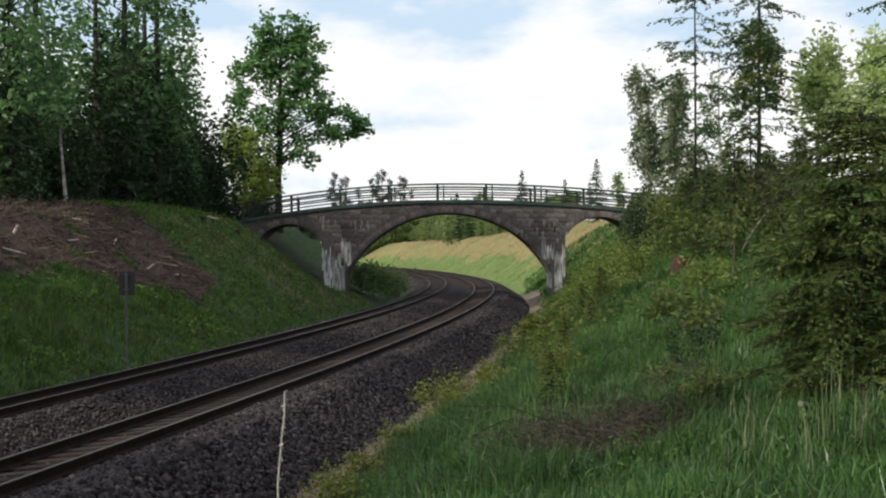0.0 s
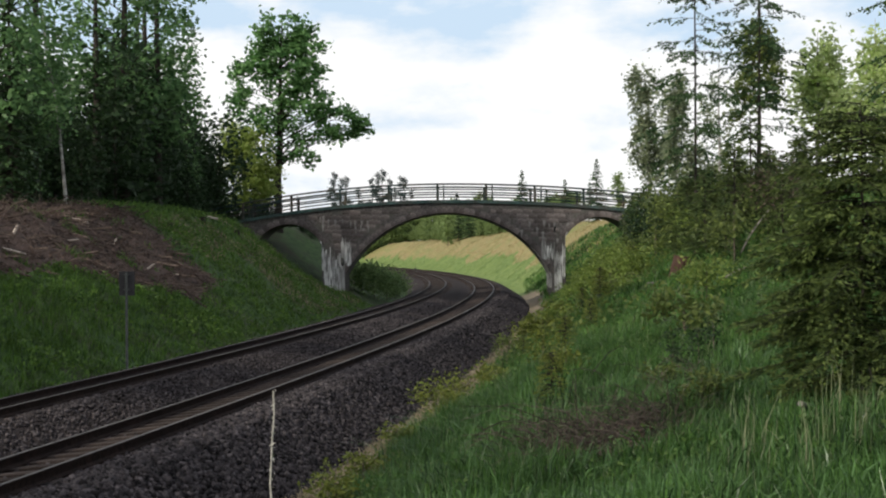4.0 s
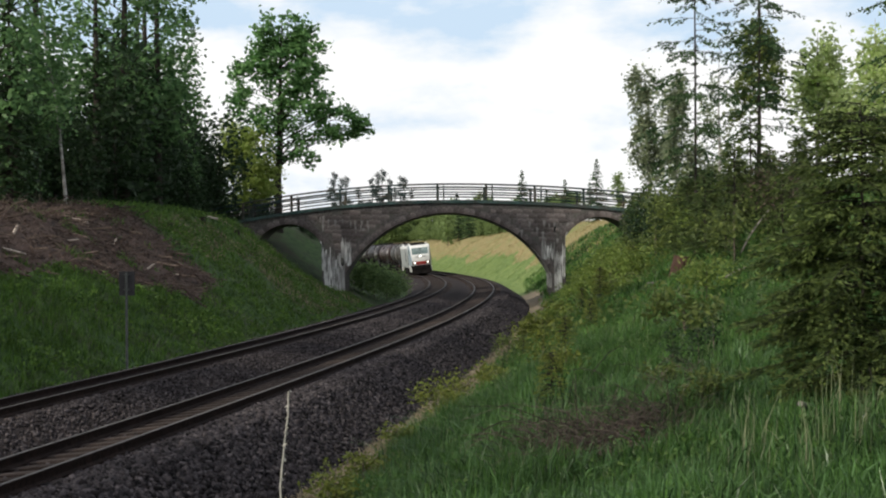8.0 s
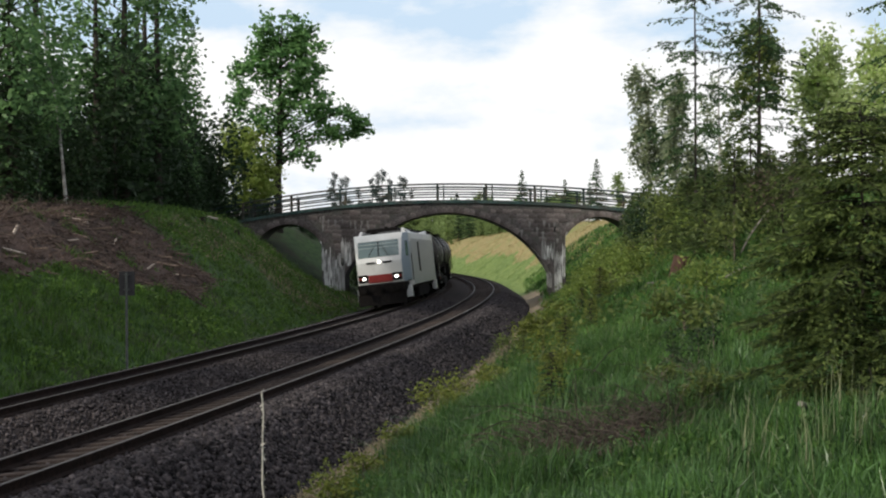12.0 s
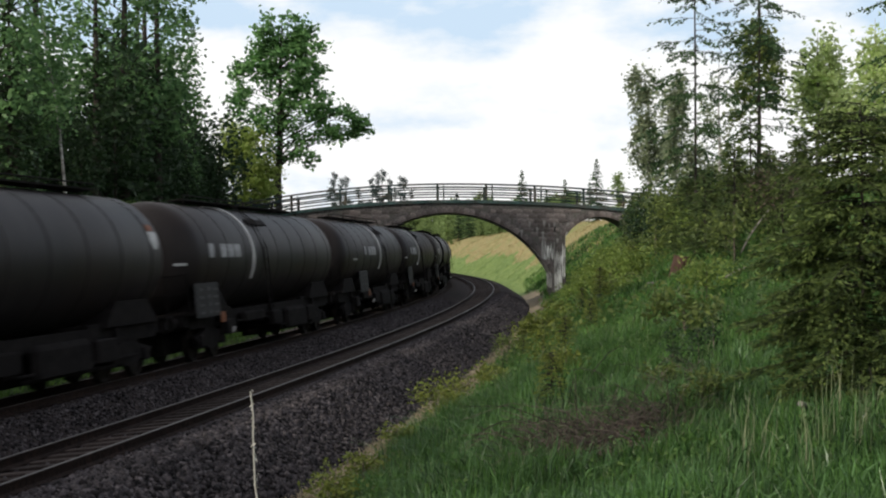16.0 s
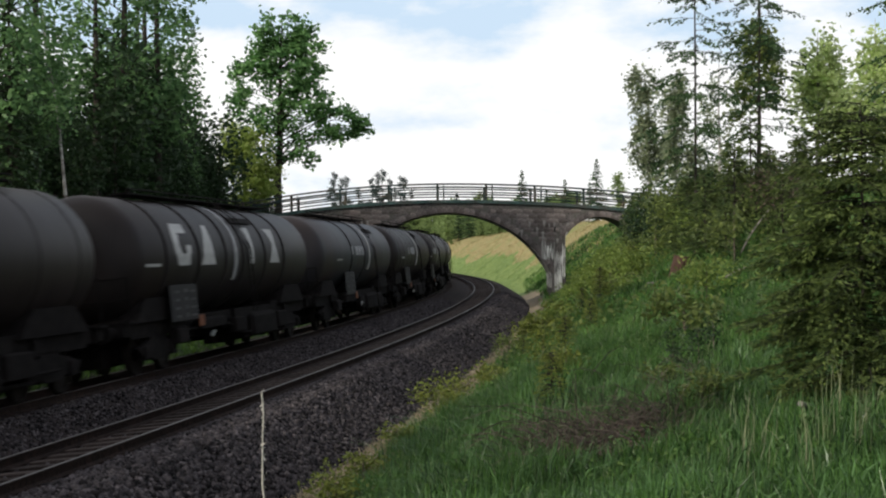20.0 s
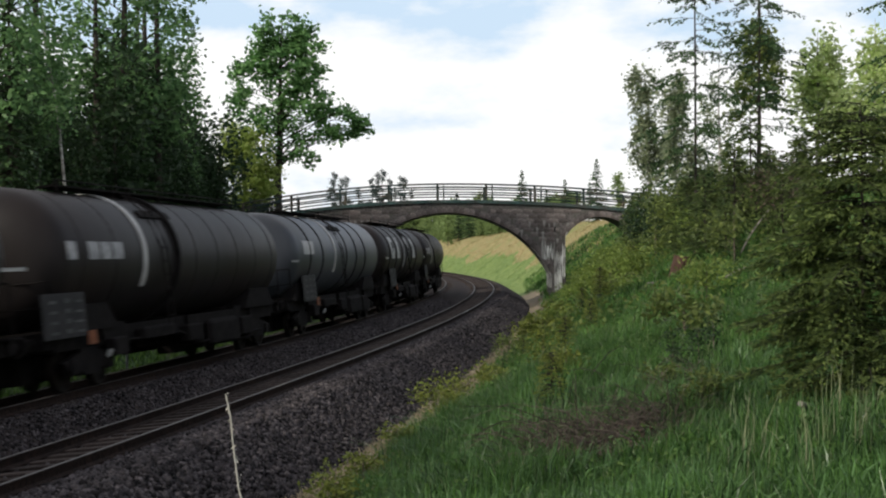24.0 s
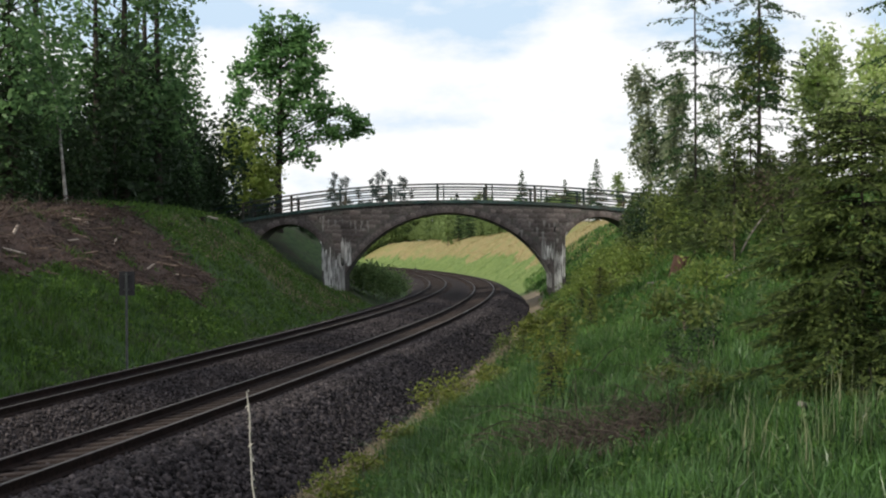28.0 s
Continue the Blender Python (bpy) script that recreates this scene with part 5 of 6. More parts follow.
def tank_wagon(paint, label, band=0.0, rings=(), marks="", collar=False, thin_band=False, crest=False):
    """A four-axle tank wagon; x points the way it runs, the origin on the rails below its middle. band: where its white hoop is."""
    w = empty("tank_wagon")
    tagged(w, label, "tank wagon", "wagons of the train")
    h = WAGON_L / 2 - 0.62
    e = h - 0.10
    prof = [(-e, 0.02), (-e + 0.02, 0.5), (-e + 0.12, 0.95), (-e + 0.28, 1.25), (-e + 0.5, 1.42), (-e + 0.75, TANK_R)]
    body = prof + [(-e * 0.5, TANK_R), (0, TANK_R), (e * 0.5, TANK_R)] + [(-x, r) for x, r in reversed(prof)]
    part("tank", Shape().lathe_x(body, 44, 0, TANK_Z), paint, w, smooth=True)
    # white hoop ends at 118 or 100 degrees, left off where the tank darkens
    part("white_band", hoop_arc(band, TANK_R, 0.13 if thin_band else 0.22, TANK_Z, 100 if thin_band else 118), M_FAINT if marks == "large" else M_BAND, w, "soiled white hoop over the tank's upper part")
    for x in rings:
        part("hoop", ring(x, TANK_R, 0.10, TANK_Z, 0.03), M_HOOP, w, "dark stiffening hoop")
    for k in range(-4, 5):
        x = k * 1.75
        if abs(x - band) > 0.4 and not rings:
            part("weld_seam", ring(x, TANK_R, 0.035, TANK_Z, 0.008), M_HOOP, w)
    if crest:
        for y in (-1, 1):
            part("crest", curved_strip([(70, band - 10.35, band - 9.8), (80, band - 10.3, band - 9.85), (86, band - 10.18, band - 9.97)], TANK_R, TANK_Z, y, 0.008), M_MARK, w, "small pale painted crest")
            part("crest_top", curved_plate(band - 10.25, band - 9.9, 63, 69, TANK_R, TANK_Z, y, 0.008, 2), M_ORANGE, w, "faded orange field over the crest")
    if collar:
        part("collar", ring(band - 2.1, TANK_R, 0.16, TANK_Z, 0.10), M_DARK, w, "raised dark collar round the tank")
    sole = Shape()
    for y in (-0.95, 0.95):
        sole.box(-h, h, y - 0.09, y + 0.09, 0.92, 1.22)
    for x in (-h + 0.1, -h + 3.0, 0, h - 3.0, h - 0.1):
        sole.box(x - 0.12, x + 0.12, -1.15, 1.15, 0.95, 1.24)
    sole.box(-h + 0.4, h - 0.4, -0.35, 0.35, 0.80, 1.2)
    sole.box(-h + 0.7, -1.3, -0.3, 0.3, 0.26, 0.80)
    sole.box(4.6, h - 0.7, -0.3, 0.3, 0.26, 0.80)
    sole.box(-h + 0.6, -h + 4.4, -1.05, 1.05, 0.85, 1.3)
    sole.box(h - 4.4, h - 0.6, -1.05, 1.05, 0.85, 1.3)
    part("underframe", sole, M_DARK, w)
    for y in (-1.2, 1.2):
        for name, x0, x1, z0, z1, bv in (("air_tank", -3.7, -1.1, 0.42, 1.05, 0.12), ("tool_box", 1.5, 3.6, 0.84, 1.1, 0.05), ("valve_box", -0.5, 0.6, 0.6, 1.0, 0.04),
                                         ("brake_box", -5.0, -3.9, 0.5, 0.98, 0.04), ("brake_box", 4.6, 5.4, 0.6, 0.98, 0.04)):
            part(name, Shape().box(x0, x1, y - 0.12, y + 0.12, z0, z1, bevel=bv), M_DARK, w)
        part("side_rod", Shape().tube([(-6.2, y, 0.52), (-0.5, y, 0.52), (1.0, y, 0.86), (5.0, y, 0.88)], [0.035] * 4, 6), M_DARK, w)
        part("side_rod", Shape().tube([(-5.2, y * 0.9, 0.36), (-0.9, y * 0.9, 0.40)], [0.05, 0.05], 6), M_DARK, w)
    for x in (-h + 2.2, h - 2.2):
        part("saddle", Shape().prism([(x - 1.5, 1.2), (x + 1.5, 1.2), (x + 0.9, 1.75), (x - 0.9, 1.75)], -1.2, 1.2), M_DARK, w)
    for x in (-h + 2.3, h - 2.3):
        bogie(w, x)
    buffers(w, h, 1), buffers(w, -h, -1)
    for x in (-h + 0.18, h - 0.18):
        sh = Shape()
        for y in (-1.25, 1.25):
            sh.tube([(x, y, 1.2), (x, y, 2.25)], [0.02, 0.02], 6)
            sh.tube([(x, y, 1.25), (x, y * 0.5, 1.25)], [0.03, 0.03], 6)
        sh.tube([(x, -1.25, 2.25), (x, 1.25, 2.25)], [0.02, 0.02], 6)
        sh.tube([(x, -1.25, 1.75), (x, 1.25, 1.75)], [0.015, 0.015], 6)
        part("end_handrail", sh, M_DARK, w)
        part("end_platform", Shape().box(x - 0.2, x + 0.2, -1.3, 1.3, 1.22, 1.26), M_DARK, w)
    # walkway along the top, ladder, manhole and outlet
    zt = TANK_Z + TANK_R
    walkway = part("walkway", Shape().box(-h * 0.72, h * 0.72, 0.18, 0.62, zt + 0.03, zt + 0.07).box(-h * 0.72, h * 0.72, -0.62, -0.18, zt + 0.03, zt + 0.07), M_DARK, w)
    hr = Shape()
    for x in (-h * 0.72, -h * 0.36, 0, h * 0.36, h * 0.72):
        hr.tube([(x, 0.66, zt - 0.1), (x, 0.66, zt + 0.16)], [0.02, 0.02], 5)
    hr.tube([(-h * 0.72, 0.66, zt + 0.16), (h * 0.72, 0.66, zt + 0.16)], [0.02, 0.02], 5)
    part("toe_rail", hr, M_DARK, walkway)
    part("manhole", Shape().tube([(band - 0.9, 0, zt - 0.1), (band - 0.9, 0, zt + 0.16)], [0.3, 0.3], 16), M_DARK, w)
    for y in (-1, 1):
        lad = Shape()
        for x in (band - 1.4, band - 1.0):
            lad.tube([(x, 1.56 * y, 1.1), (x, 1.54 * y, 2.9), (x, 1.22 * y, 3.75), (x, 0.6 * y, zt + 0.08)], [0.018] * 4, 5)
        for z in np.arange(1.3, 3.0, 0.32):
            lad.tube([(band - 1.4, 1.555 * y, z), (band - 1.0, 1.555 * y, z)], [0.014, 0.014], 5)
        part("ladder", lad, M_DARK, w)
        part("hatch_plate", curved_plate(band - 2.6, band - 0.6, 47, 55, TANK_R + 0.02, TANK_Z, y, 0.03), M_DARK, w)
    part("outlet_pipe", Shape().tube([(0, 0, 1.3), (0, 0, 0.55)], [0.14, 0.12], 12).tube([(0, -1.25, 0.6), (0, 1.25, 0.6)], [0.09, 0.09], 12), M_DARK, w)
    part("brake_gear", Shape().box(-2.6, -1.9, -0.5, 0.5, 0.55, 0.95, bevel=0.05).tube([(1.2, 0, 0.98), (2.9, 0, 0.98)], [0.2, 0.2], 14).box(-4.0, 1.0, -0.06, 0.06, 0.6, 0.95), M_DARK, w)
    for y in (-1, 1):
        panel = part("sign_panel", Shape().box(band + 3.3, band + 5.3, 1.36 * y - 0.015, 1.36 * y + 0.015, 1.12, 2.0, bevel=0.005), M_PANEL, w, "grey plate with small unreadable markings")
        bars = Shape()
        for i in range(12):
            xx, zz = band + 3.42 + (i % 3) * 0.62, 1.2 + (i // 3) * 0.2
            bars.box(xx, xx + (0.42, 0.25, 0.34, 0.18)[(i * 5 + i // 3) % 4], 1.382 * y - 0.006, 1.382 * y + 0.006, zz, zz + (0.05, 0.09, 0.06)[i % 3])
        tagged(part("marking", bars, M_DULL_MARK, panel, "dull white unreadable bars"), kind="stuff")
        part("hazard_plate", Shape().box(band + 2.75, band + 3.15, 1.32 * y - 0.012, 1.32 * y + 0.012, 0.92, 1.2, bevel=0.004), M_ORANGE, w, "small faded orange plate")
        part("brake_lever", Shape().tube([(band + 2.2, 1.3 * y, 0.62), (band + 2.2, 1.38 * y, 0.74)], [0.05, 0.05], 8), M_MARK, w, "small white painted lever")
        part("stripe", curved_plate(band + 6.0, band + 7.0, 99, 101.5, TANK_R, TANK_Z, y, 0.008, 2), M_MARK, w)
        if marks == "large":
            hook = [[(60, 3.85, 4.75), (70, 3.85, 4.9)], [(70, 4.5, 4.95), (80, 4.6, 4.98), (90, 4.5, 4.95)], [(90, 3.8, 4.9), (101, 3.9, 4.72)], [(82, 3.75, 4.1), (90, 3.75, 4.1)]]
            wedge = [[(60, 1.95, 2.25), (70, 2.0, 2.5), (80, 2.0, 2.7), (90, 1.95, 2.8), (101, 1.8, 2.95)]]
            column = [[(60, -1.95, -1.3), (68, -1.85, -1.4), (80, -1.82, -1.45), (90, -1.82, -1.45), (101, -1.82, -1.45)]]
            glass = [[(60, -4.55, -3.65), (72, -4.4, -3.85), (80, -4.3, -3.95), (88, -4.4, -3.8), (101, -4.65, -3.55)]]
            for rows in hook + wedge + column + glass:
                part("painted_mark", curved_strip([(a, band + x0, band + x1) for a, x0, x1 in rows], TANK_R, TANK_Z, y), M_MARK, w, "large dull white painted sign")
        elif marks == "small":
            for x, ww in ((3.95, 0.22), (2.85, 0.28), (2.2, 0.26), (1.55, 0.28)):
                part("painted_mark", curved_plate(band + x - ww, band + x + ww, 80, 94, TANK_R, TANK_Z, y, 0.008), M_FAINT, w, "small dull white painted sign")
        elif marks == "plate":
            part("painted_mark", curved_plate(band + 3.6, band + 5.2, 74, 92, TANK_R, TANK_Z, y, 0.01), M_MARK, w, "pale rectangular painted plate")
        elif marks == "placards":
            part("placard", curved_plate(band + 4.3, band + 6.6, 55, 86, TANK_R, TANK_Z, y, 0.01), M_BROWN_PATCH, w, "faded brown painted field")
            part("placard", curved_plate(band + 4.7, band + 6.1, 66, 85, TANK_R + 0.012, TANK_Z, y, 0.01), M_MARK, w, "pale rectangular painted plate")
            part("placard", curved_plate(band - 4.5, band - 2.5, 64, 88, TANK_R, TANK_Z, y, 0.01), M_BAND, w, "white plate with dark unreadable bars")
            for k in range(4):
                part("placard_bar", curved_plate(band - 4.35, band - 2.65, 67 + 5 * k, 70.4 + 5 * k, TANK_R + 0.012, TANK_Z, y, 0.006, 2), M_DARK, w)
    return w


def plated(sh, bevel):
    """Rounds the edges of a shape and returns its mesh."""
    me = sh.mesh("body")
    bm = bmesh.new()
    bm.from_mesh(me)
    bmesh.ops.recalc_face_normals(bm, faces=bm.faces)
    bmesh.ops.bevel(bm, geom=list(bm.edges), offset=bevel, segments=3, affect="EDGES", profile=0.6)
    for f in bm.faces:
        f.smooth = True
    bm.to_mesh(me)
    bm.free()
    return me


CAB_TAPER = 0.15
# shade on the white cab's sides is put into this bluish grey
M_CAB_SIDE = material("shaded_cab_side", (0.20, 0.245, 0.29), (0.26, 0.31, 0.36), 2, 0.4, bump=0.02, spec=0.5)


def locomotive():
    """The diesel engine; x points forward."""
    w = empty("diesel_locomotive")
    tagged(w, "white diesel locomotive with red apron and lit headlamps", "locomotive")
    L = 9.0
    C = L - 1.9
    put("body", plated(Shape().prism([(-C, 1.02), (-C, 3.86), (C, 3.86), (C, 1.02)], -1.46, 1.46), 0.07), M_WHITE, w)
    for way in (1, -1):
        cab = Shape()
        outline = [(C, 1.28), (C, 3.86), (L - 0.85, 3.86), (L - 0.52, 3.58), (L - 0.10, 2.62), (L, 2.42), (L, 1.28)]
        half = [1.46 - CAB_TAPER * (x - C) for x, z in outline]
        n = len(outline)
        cab.add([(way * x, -q, z) for (x, z), q in zip(outline, half)] + [(way * x, q, z) for (x, z), q in zip(outline, half)],
                [tuple(range(n)), tuple(reversed(range(n, 2 * n)))] + [(i, i + n, (i + 1) % n + n, (i + 1) % n) for i in range(n)])
        me = plated(cab, 0.07)
        me.materials.append(M_WHITE), me.materials.append(M_CAB_SIDE)
        for poly in me.polygons:
            poly.material_index = 1 if abs(poly.normal.y) > 0.9 else 0
        put("cab", me, None, w, "white cab with shade put into its bluish side colour")
    part("underframe", Shape().box(-L + 0.2, L - 0.2, -1.25, 1.25, 0.85, 1.26), M_DARK, w)
    part("fuel_tank", Shape().box(-2.6, 2.6, -1.3, 1.3, 0.32, 1.0, bevel=0.12), M_DARK, w)
    part("roof", Shape().box(-6.6, 6.6, -1.12, 1.12, 3.862, 4.0, bevel=0.06), M_ROOF, w, "dark grey roof")
    for x, n in ((5.6, 1.0), (3.4, 0.9), (0.5, 1.3), (-2.6, 1.2), (-5.4, 1.0)):
        unit = part("roof_unit", Shape().box(x - n * 0.8, x + n * 0.8, -0.85, 0.85, 4.0, 4.2, bevel=0.05), M_DARK, w, "dark roof ventilator")
        for k in range(5):
            part("slat", Shape().box(x - n * 0.7, x + n * 0.7, -0.72 + 0.3 * k, -0.6 + 0.3 * k, 4.2, 4.23), M_ROOF, unit)
    for way in (1, -1):
        part("horn", Shape().lathe_x([(0, 0.03), (0.25, 0.03), (0.35, 0.09)], 10, 0.4, 4.15), M_DARK, w, m=Matrix.Translation((way * 7.3, 0, 0)))
        part("antenna", Shape().box(way * 7.6 - 0.12, way * 7.6 + 0.12, -0.45, -0.05, 3.87, 4.02, bevel=0.03), M_DARK, w)
        for y in (-1, 1):
            part("roof_fairing", Shape().add([(way * 6.9, y * 1.42, 3.60), (way * 2.6, y * 1.42, 3.60), (way * 3.0, y * 1.16, 3.98), (way * 6.4, y * 1.16, 4.12), (way * 6.9, y * 0.98, 3.60), (way * 2.6, y * 0.98, 3.60), (way * 3.0, y * 1.08, 3.98), (way * 6.4, y * 1.06, 4.12)], [(0, 1, 2, 3), (7, 6, 5, 4), (0, 3, 7, 4), (1, 5, 6, 2), (3, 2, 6, 7), (0, 4, 5, 1)]), M_WHITE, w, "white slanted roof fairing")
            part("fairing_vent", Shape().add([(way * 6.6, y * 1.34, 3.80), (way * 5.9, y * 1.34, 3.80), (way * 6.0, y * 1.22, 4.02), (way * 6.5, y * 1.22, 4.02), (way * 6.6, y * 1.2, 3.80), (way * 5.9, y * 1.2, 3.80), (way * 6.0, y * 1.1, 4.02), (way * 6.5, y * 1.1, 4.02)], [(0, 1, 2, 3), (7, 6, 5, 4), (0, 3, 7, 4), (1, 5, 6, 2), (3, 2, 6, 7), (0, 4, 5, 1)]), M_DARK, w)
        # front: windscreen, lamps, apron, buffers, plough
        x0 = L + 0.012
        slope = math.atan2(0.42, 0.96)
        m = Matrix.Translation((way * (x0 - 0.31), 0, 3.10)) @ Matrix.Rotation(0 if way > 0 else math.pi, 4, "Z") @ Matrix.Rotation(-slope, 4, "Y")
        screen = part("windscreen", Shape().box(-0.012, 0.012, -1.06, 1.06, -0.46, 0.44, bevel=0.006), M_GLASS_DARK, w, "wide windscreen, pale greenish sky reflection put into its colour", m=m)
        part("centre_bar", Shape().box(0.012, 0.02, -0.03, 0.03, -0.46, 0.44), M_DARK, screen)
        for y in (-0.55, 0.5):
            part("wiper", Shape().tube([(0.02, y, -0.45), (0.03, y * 0.35, 0.18)], [0.018, 0.012], 6), M_DARK, screen)
        for z in (0.05, 0.25):
            part("sun_blind", Shape().box(0.012, 0.016, -1.02, 1.02, z, z + 0.035), M_BLIND, screen)
        part("apron", Shape().box(way * x0 - 0.015, way * x0 + 0.015, -0.62, 0.62, 1.36, 1.76, bevel=0.01), M_RED, w, "red painted lower front")
        for y in (-1, 1):
            housing = part("lamp_housing", Shape().box(way * x0 - 0.02, way * x0 + 0.02, y * 0.89 - 0.25, y * 0.89 + 0.25, 1.40, 1.80, bevel=0.015), M_DARK, w)
            lit = way > 0
            for yy, rr in ((0.84, 0.085),):
                part("headlamp", Shape().lathe_x([(way * x0 + way * 0.015, rr), (way * x0 + way * 0.04, rr * 0.9)][:: way], 16, y * yy, 1.60), M_HEADLAMP if lit else M_GLASS_DARK, housing, "round lit headlamp" if lit else "")
            part("tail_lamp", Shape().lathe_x([(way * x0 + way * 0.015, 0.07), (way * x0 + way * 0.03, 0.06)][:: way], 12, y * 1.05, 1.60), M_RED, housing)
            part("step", Shape().box(way * (L - 1.4) - 0.25, way * (L - 1.4) + 0.25, y * 1.3 - 0.14, y * 1.3 + 0.14, 0.45, 1.05, bevel=0.03), M_WHITE, w)
            for z in (2.40,):
                part("front_grille", Shape().box(way * (x0 + 0.005) - 0.02, way * (x0 + 0.005) + 0.02, y * 0.42 - 0.24, y * 0.42 + 0.24, z - 0.06, z + 0.03, bevel=0.008), M_DARK, w)
            # cab side window, door and side panel
            part("cab_window", Shape().box(-0.26, 0.26, -0.012, 0.012, -0.4, 0.4, bevel=0.005), M_GLASS_DARK, w, "dark cab side window", m=Matrix.Translation((way * (L - 1.25), y * (1.463 - CAB_TAPER * 0.65), 3.0)) @ Matrix.Rotation(-way * y * math.atan(CAB_TAPER), 4, "Z"))
            part("cab_door", Shape().box(way * (L - 2.25) - 0.30, way * (L - 2.25) + 0.30, y * 1.463 - 0.008, y * 1.463 + 0.008, 1.25, 3.35, bevel=0.004), M_SIDE, w)
            part("door_rail", Shape().tube([(way * (L - 1.85), y * 1.53, 1.3), (way * (L - 1.85), y * 1.53, 2.7)], [0.018, 0.018], 6), M_DARK, w)
        part("upper_headlamp", Shape().lathe_x([(way * (x0 - 0.05), 0.075), (way * (x0 + 0.03), 0.065)][:: way], 16, 0, 2.42), M_HEADLAMP if way > 0 else M_GLASS_DARK, w, "round lit headlamp" if way > 0 else "")
        part("plough", Shape().prism([(way * (L - 0.15), 0.18), (way * (L + 0.1), 0.2), (way * (L - 0.05), 0.85), (way * (L - 0.3), 0.85)], -1.25, 1.25), M_DARK, w)
        part("front_beam", Shape().box(way * (L - 0.2) - 0.19, way * (L - 0.2) + 0.19, -1.2, 1.2, 0.8, 1.27, bevel=0.03), M_DARK, w)
        part("coupling_hook", Shape().box(way * (L + 0.15) - 0.16, way * (L + 0.15) + 0.16, -0.08, 0.08, 0.95, 1.15, bevel=0.03), M_DARK, w)
        buffers(w, way * (L - 0.05), way)
    for y in (-1, 1):
        part("side_panel", Shape().box(-6.35, 6.35, y * 1.463 - 0.009, y * 1.463 + 0.009, 1.08, 3.50, bevel=0.004), M_SIDE, w, "pale grey side panel, shade put into its colour")
        part("door_slot", Shape().box(2.2, 3.0, y * 1.474 - 0.006, y * 1.474 + 0.006, 1.7, 3.35), M_DARK, w, "dark upright slot")
    for x in (-5.2, 5.2):
        bogie(w, x, 2.6, 0.55)
    return w


def run(t):
    """Metres that the train has gone since 12 s: it gains a little speed."""
    if t <= 12.5:
        return 26.2 * (t - 12)
    if t <= 14.5:
        return 13.1 + 26.2 * (t - 12.5) + 0.5 * (t - 12.5) ** 2
    return 67.5 + 28.2 * (t - 14.5)


def vehicle_pose(s, half):
    a, _ = on_line(s - half, SPACING / 2, CANT / 2)
    b, _ = on_line(s + half, SPACING / 2, CANT / 2)
    d = a - b
    return Matrix.Translation((a + b) / 2) @ Matrix.Rotation(math.atan2(d.y, d.x), 4, "Z") @ Matrix.Rotation(-math.atan2(d.z, math.hypot(d.x, d.y)), 4, "Y") @ Matrix.Rotation(math.atan(CANT / 1.5), 4, "X")


TRAIN = [(locomotive(), LOCO_L)]
DARK_LABEL = "sooty, shade-darkened grey tank wagon with a white hoop"
MODELS = {
    "pale": dict(paint=M_TANK_PALE, label="dull pale grey tank wagon with dark hoops", band=1.6, rings=tuple(x + 1.6 for x in (-7.6, -5.4, -3.4, -1.6, 2.0, 4.0)), marks=""),
    "red": dict(paint=M_TANK_RED, label="red-brown tank wagon with pale painted plates", band=0.2, marks="placards", thin_band=True),
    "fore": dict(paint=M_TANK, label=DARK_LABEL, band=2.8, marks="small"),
    "crest": dict(paint=M_TANK, label="sooty, shade-darkened tank wagon with a small pale crest", band=2.8, marks="small", crest=True),
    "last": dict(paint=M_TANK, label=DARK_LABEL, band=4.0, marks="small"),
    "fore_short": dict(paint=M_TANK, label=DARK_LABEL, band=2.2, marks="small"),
    "collar_fore": dict(paint=M_TANK, label="sooty, shade-darkened grey tank wagon with a dark raised collar", band=3.6, marks="small", collar=True),
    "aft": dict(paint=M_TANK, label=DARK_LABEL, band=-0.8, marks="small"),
    "collar": dict(paint=M_TANK, label="sooty, shade-darkened grey tank wagon with a dark raised collar", band=2.8, marks="small", collar=True),
    "brown": dict(paint=M_TANK_BROWN, label="sooty, shade-darkened brownish tank wagon with a white hoop", band=-1.0, marks="small"),
    "large": dict(paint=M_TANK, label="sooty, shade-darkened tank wagon with large white painted signs", band=0.6, rings=tuple(x + 0.6 for x in (-5.2, -3.0, -0.7, 0.9, 3.2, 5.6)), marks="large"),
    "large_fore": dict(paint=M_TANK, label="sooty, shade-darkened tank wagon with large white painted signs", band=1.1, rings=tuple(x + 1.1 for x in (-5.2, -3.0, -0.7, 0.9, 3.2, 5.6)), marks="large"),
    "slate": dict(paint=M_TANK_SLATE, label="slate grey tank wagon with a white hoop", band=-1.7, marks="small", rings=(2.4, -0.6)),
    "blue": dict(paint=M_TANK_BLUE, label="blue-grey tank wagon with dark hoops", band=1.7, rings=tuple(x + 1.7 for x in (-6.2, -4.2, -2.2, 2.2, 4.2)), marks="plate"),
}
ORDER = ["pale", "red", "crest", "fore", "aft", "fore_short", "collar", "aft", "brown", "large", "slate", "aft", "fore", "aft", "large", "collar_fore", "blue", "large_fore", "last"]


def make_train():
    made = {}
    for k in ORDER:
        if k in made:
            TRAIN.append((copy_thing(made[k], Matrix()), WAGON_L))
        else:
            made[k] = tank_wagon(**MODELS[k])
            TRAIN.append((made[k], WAGON_L))


make_train()


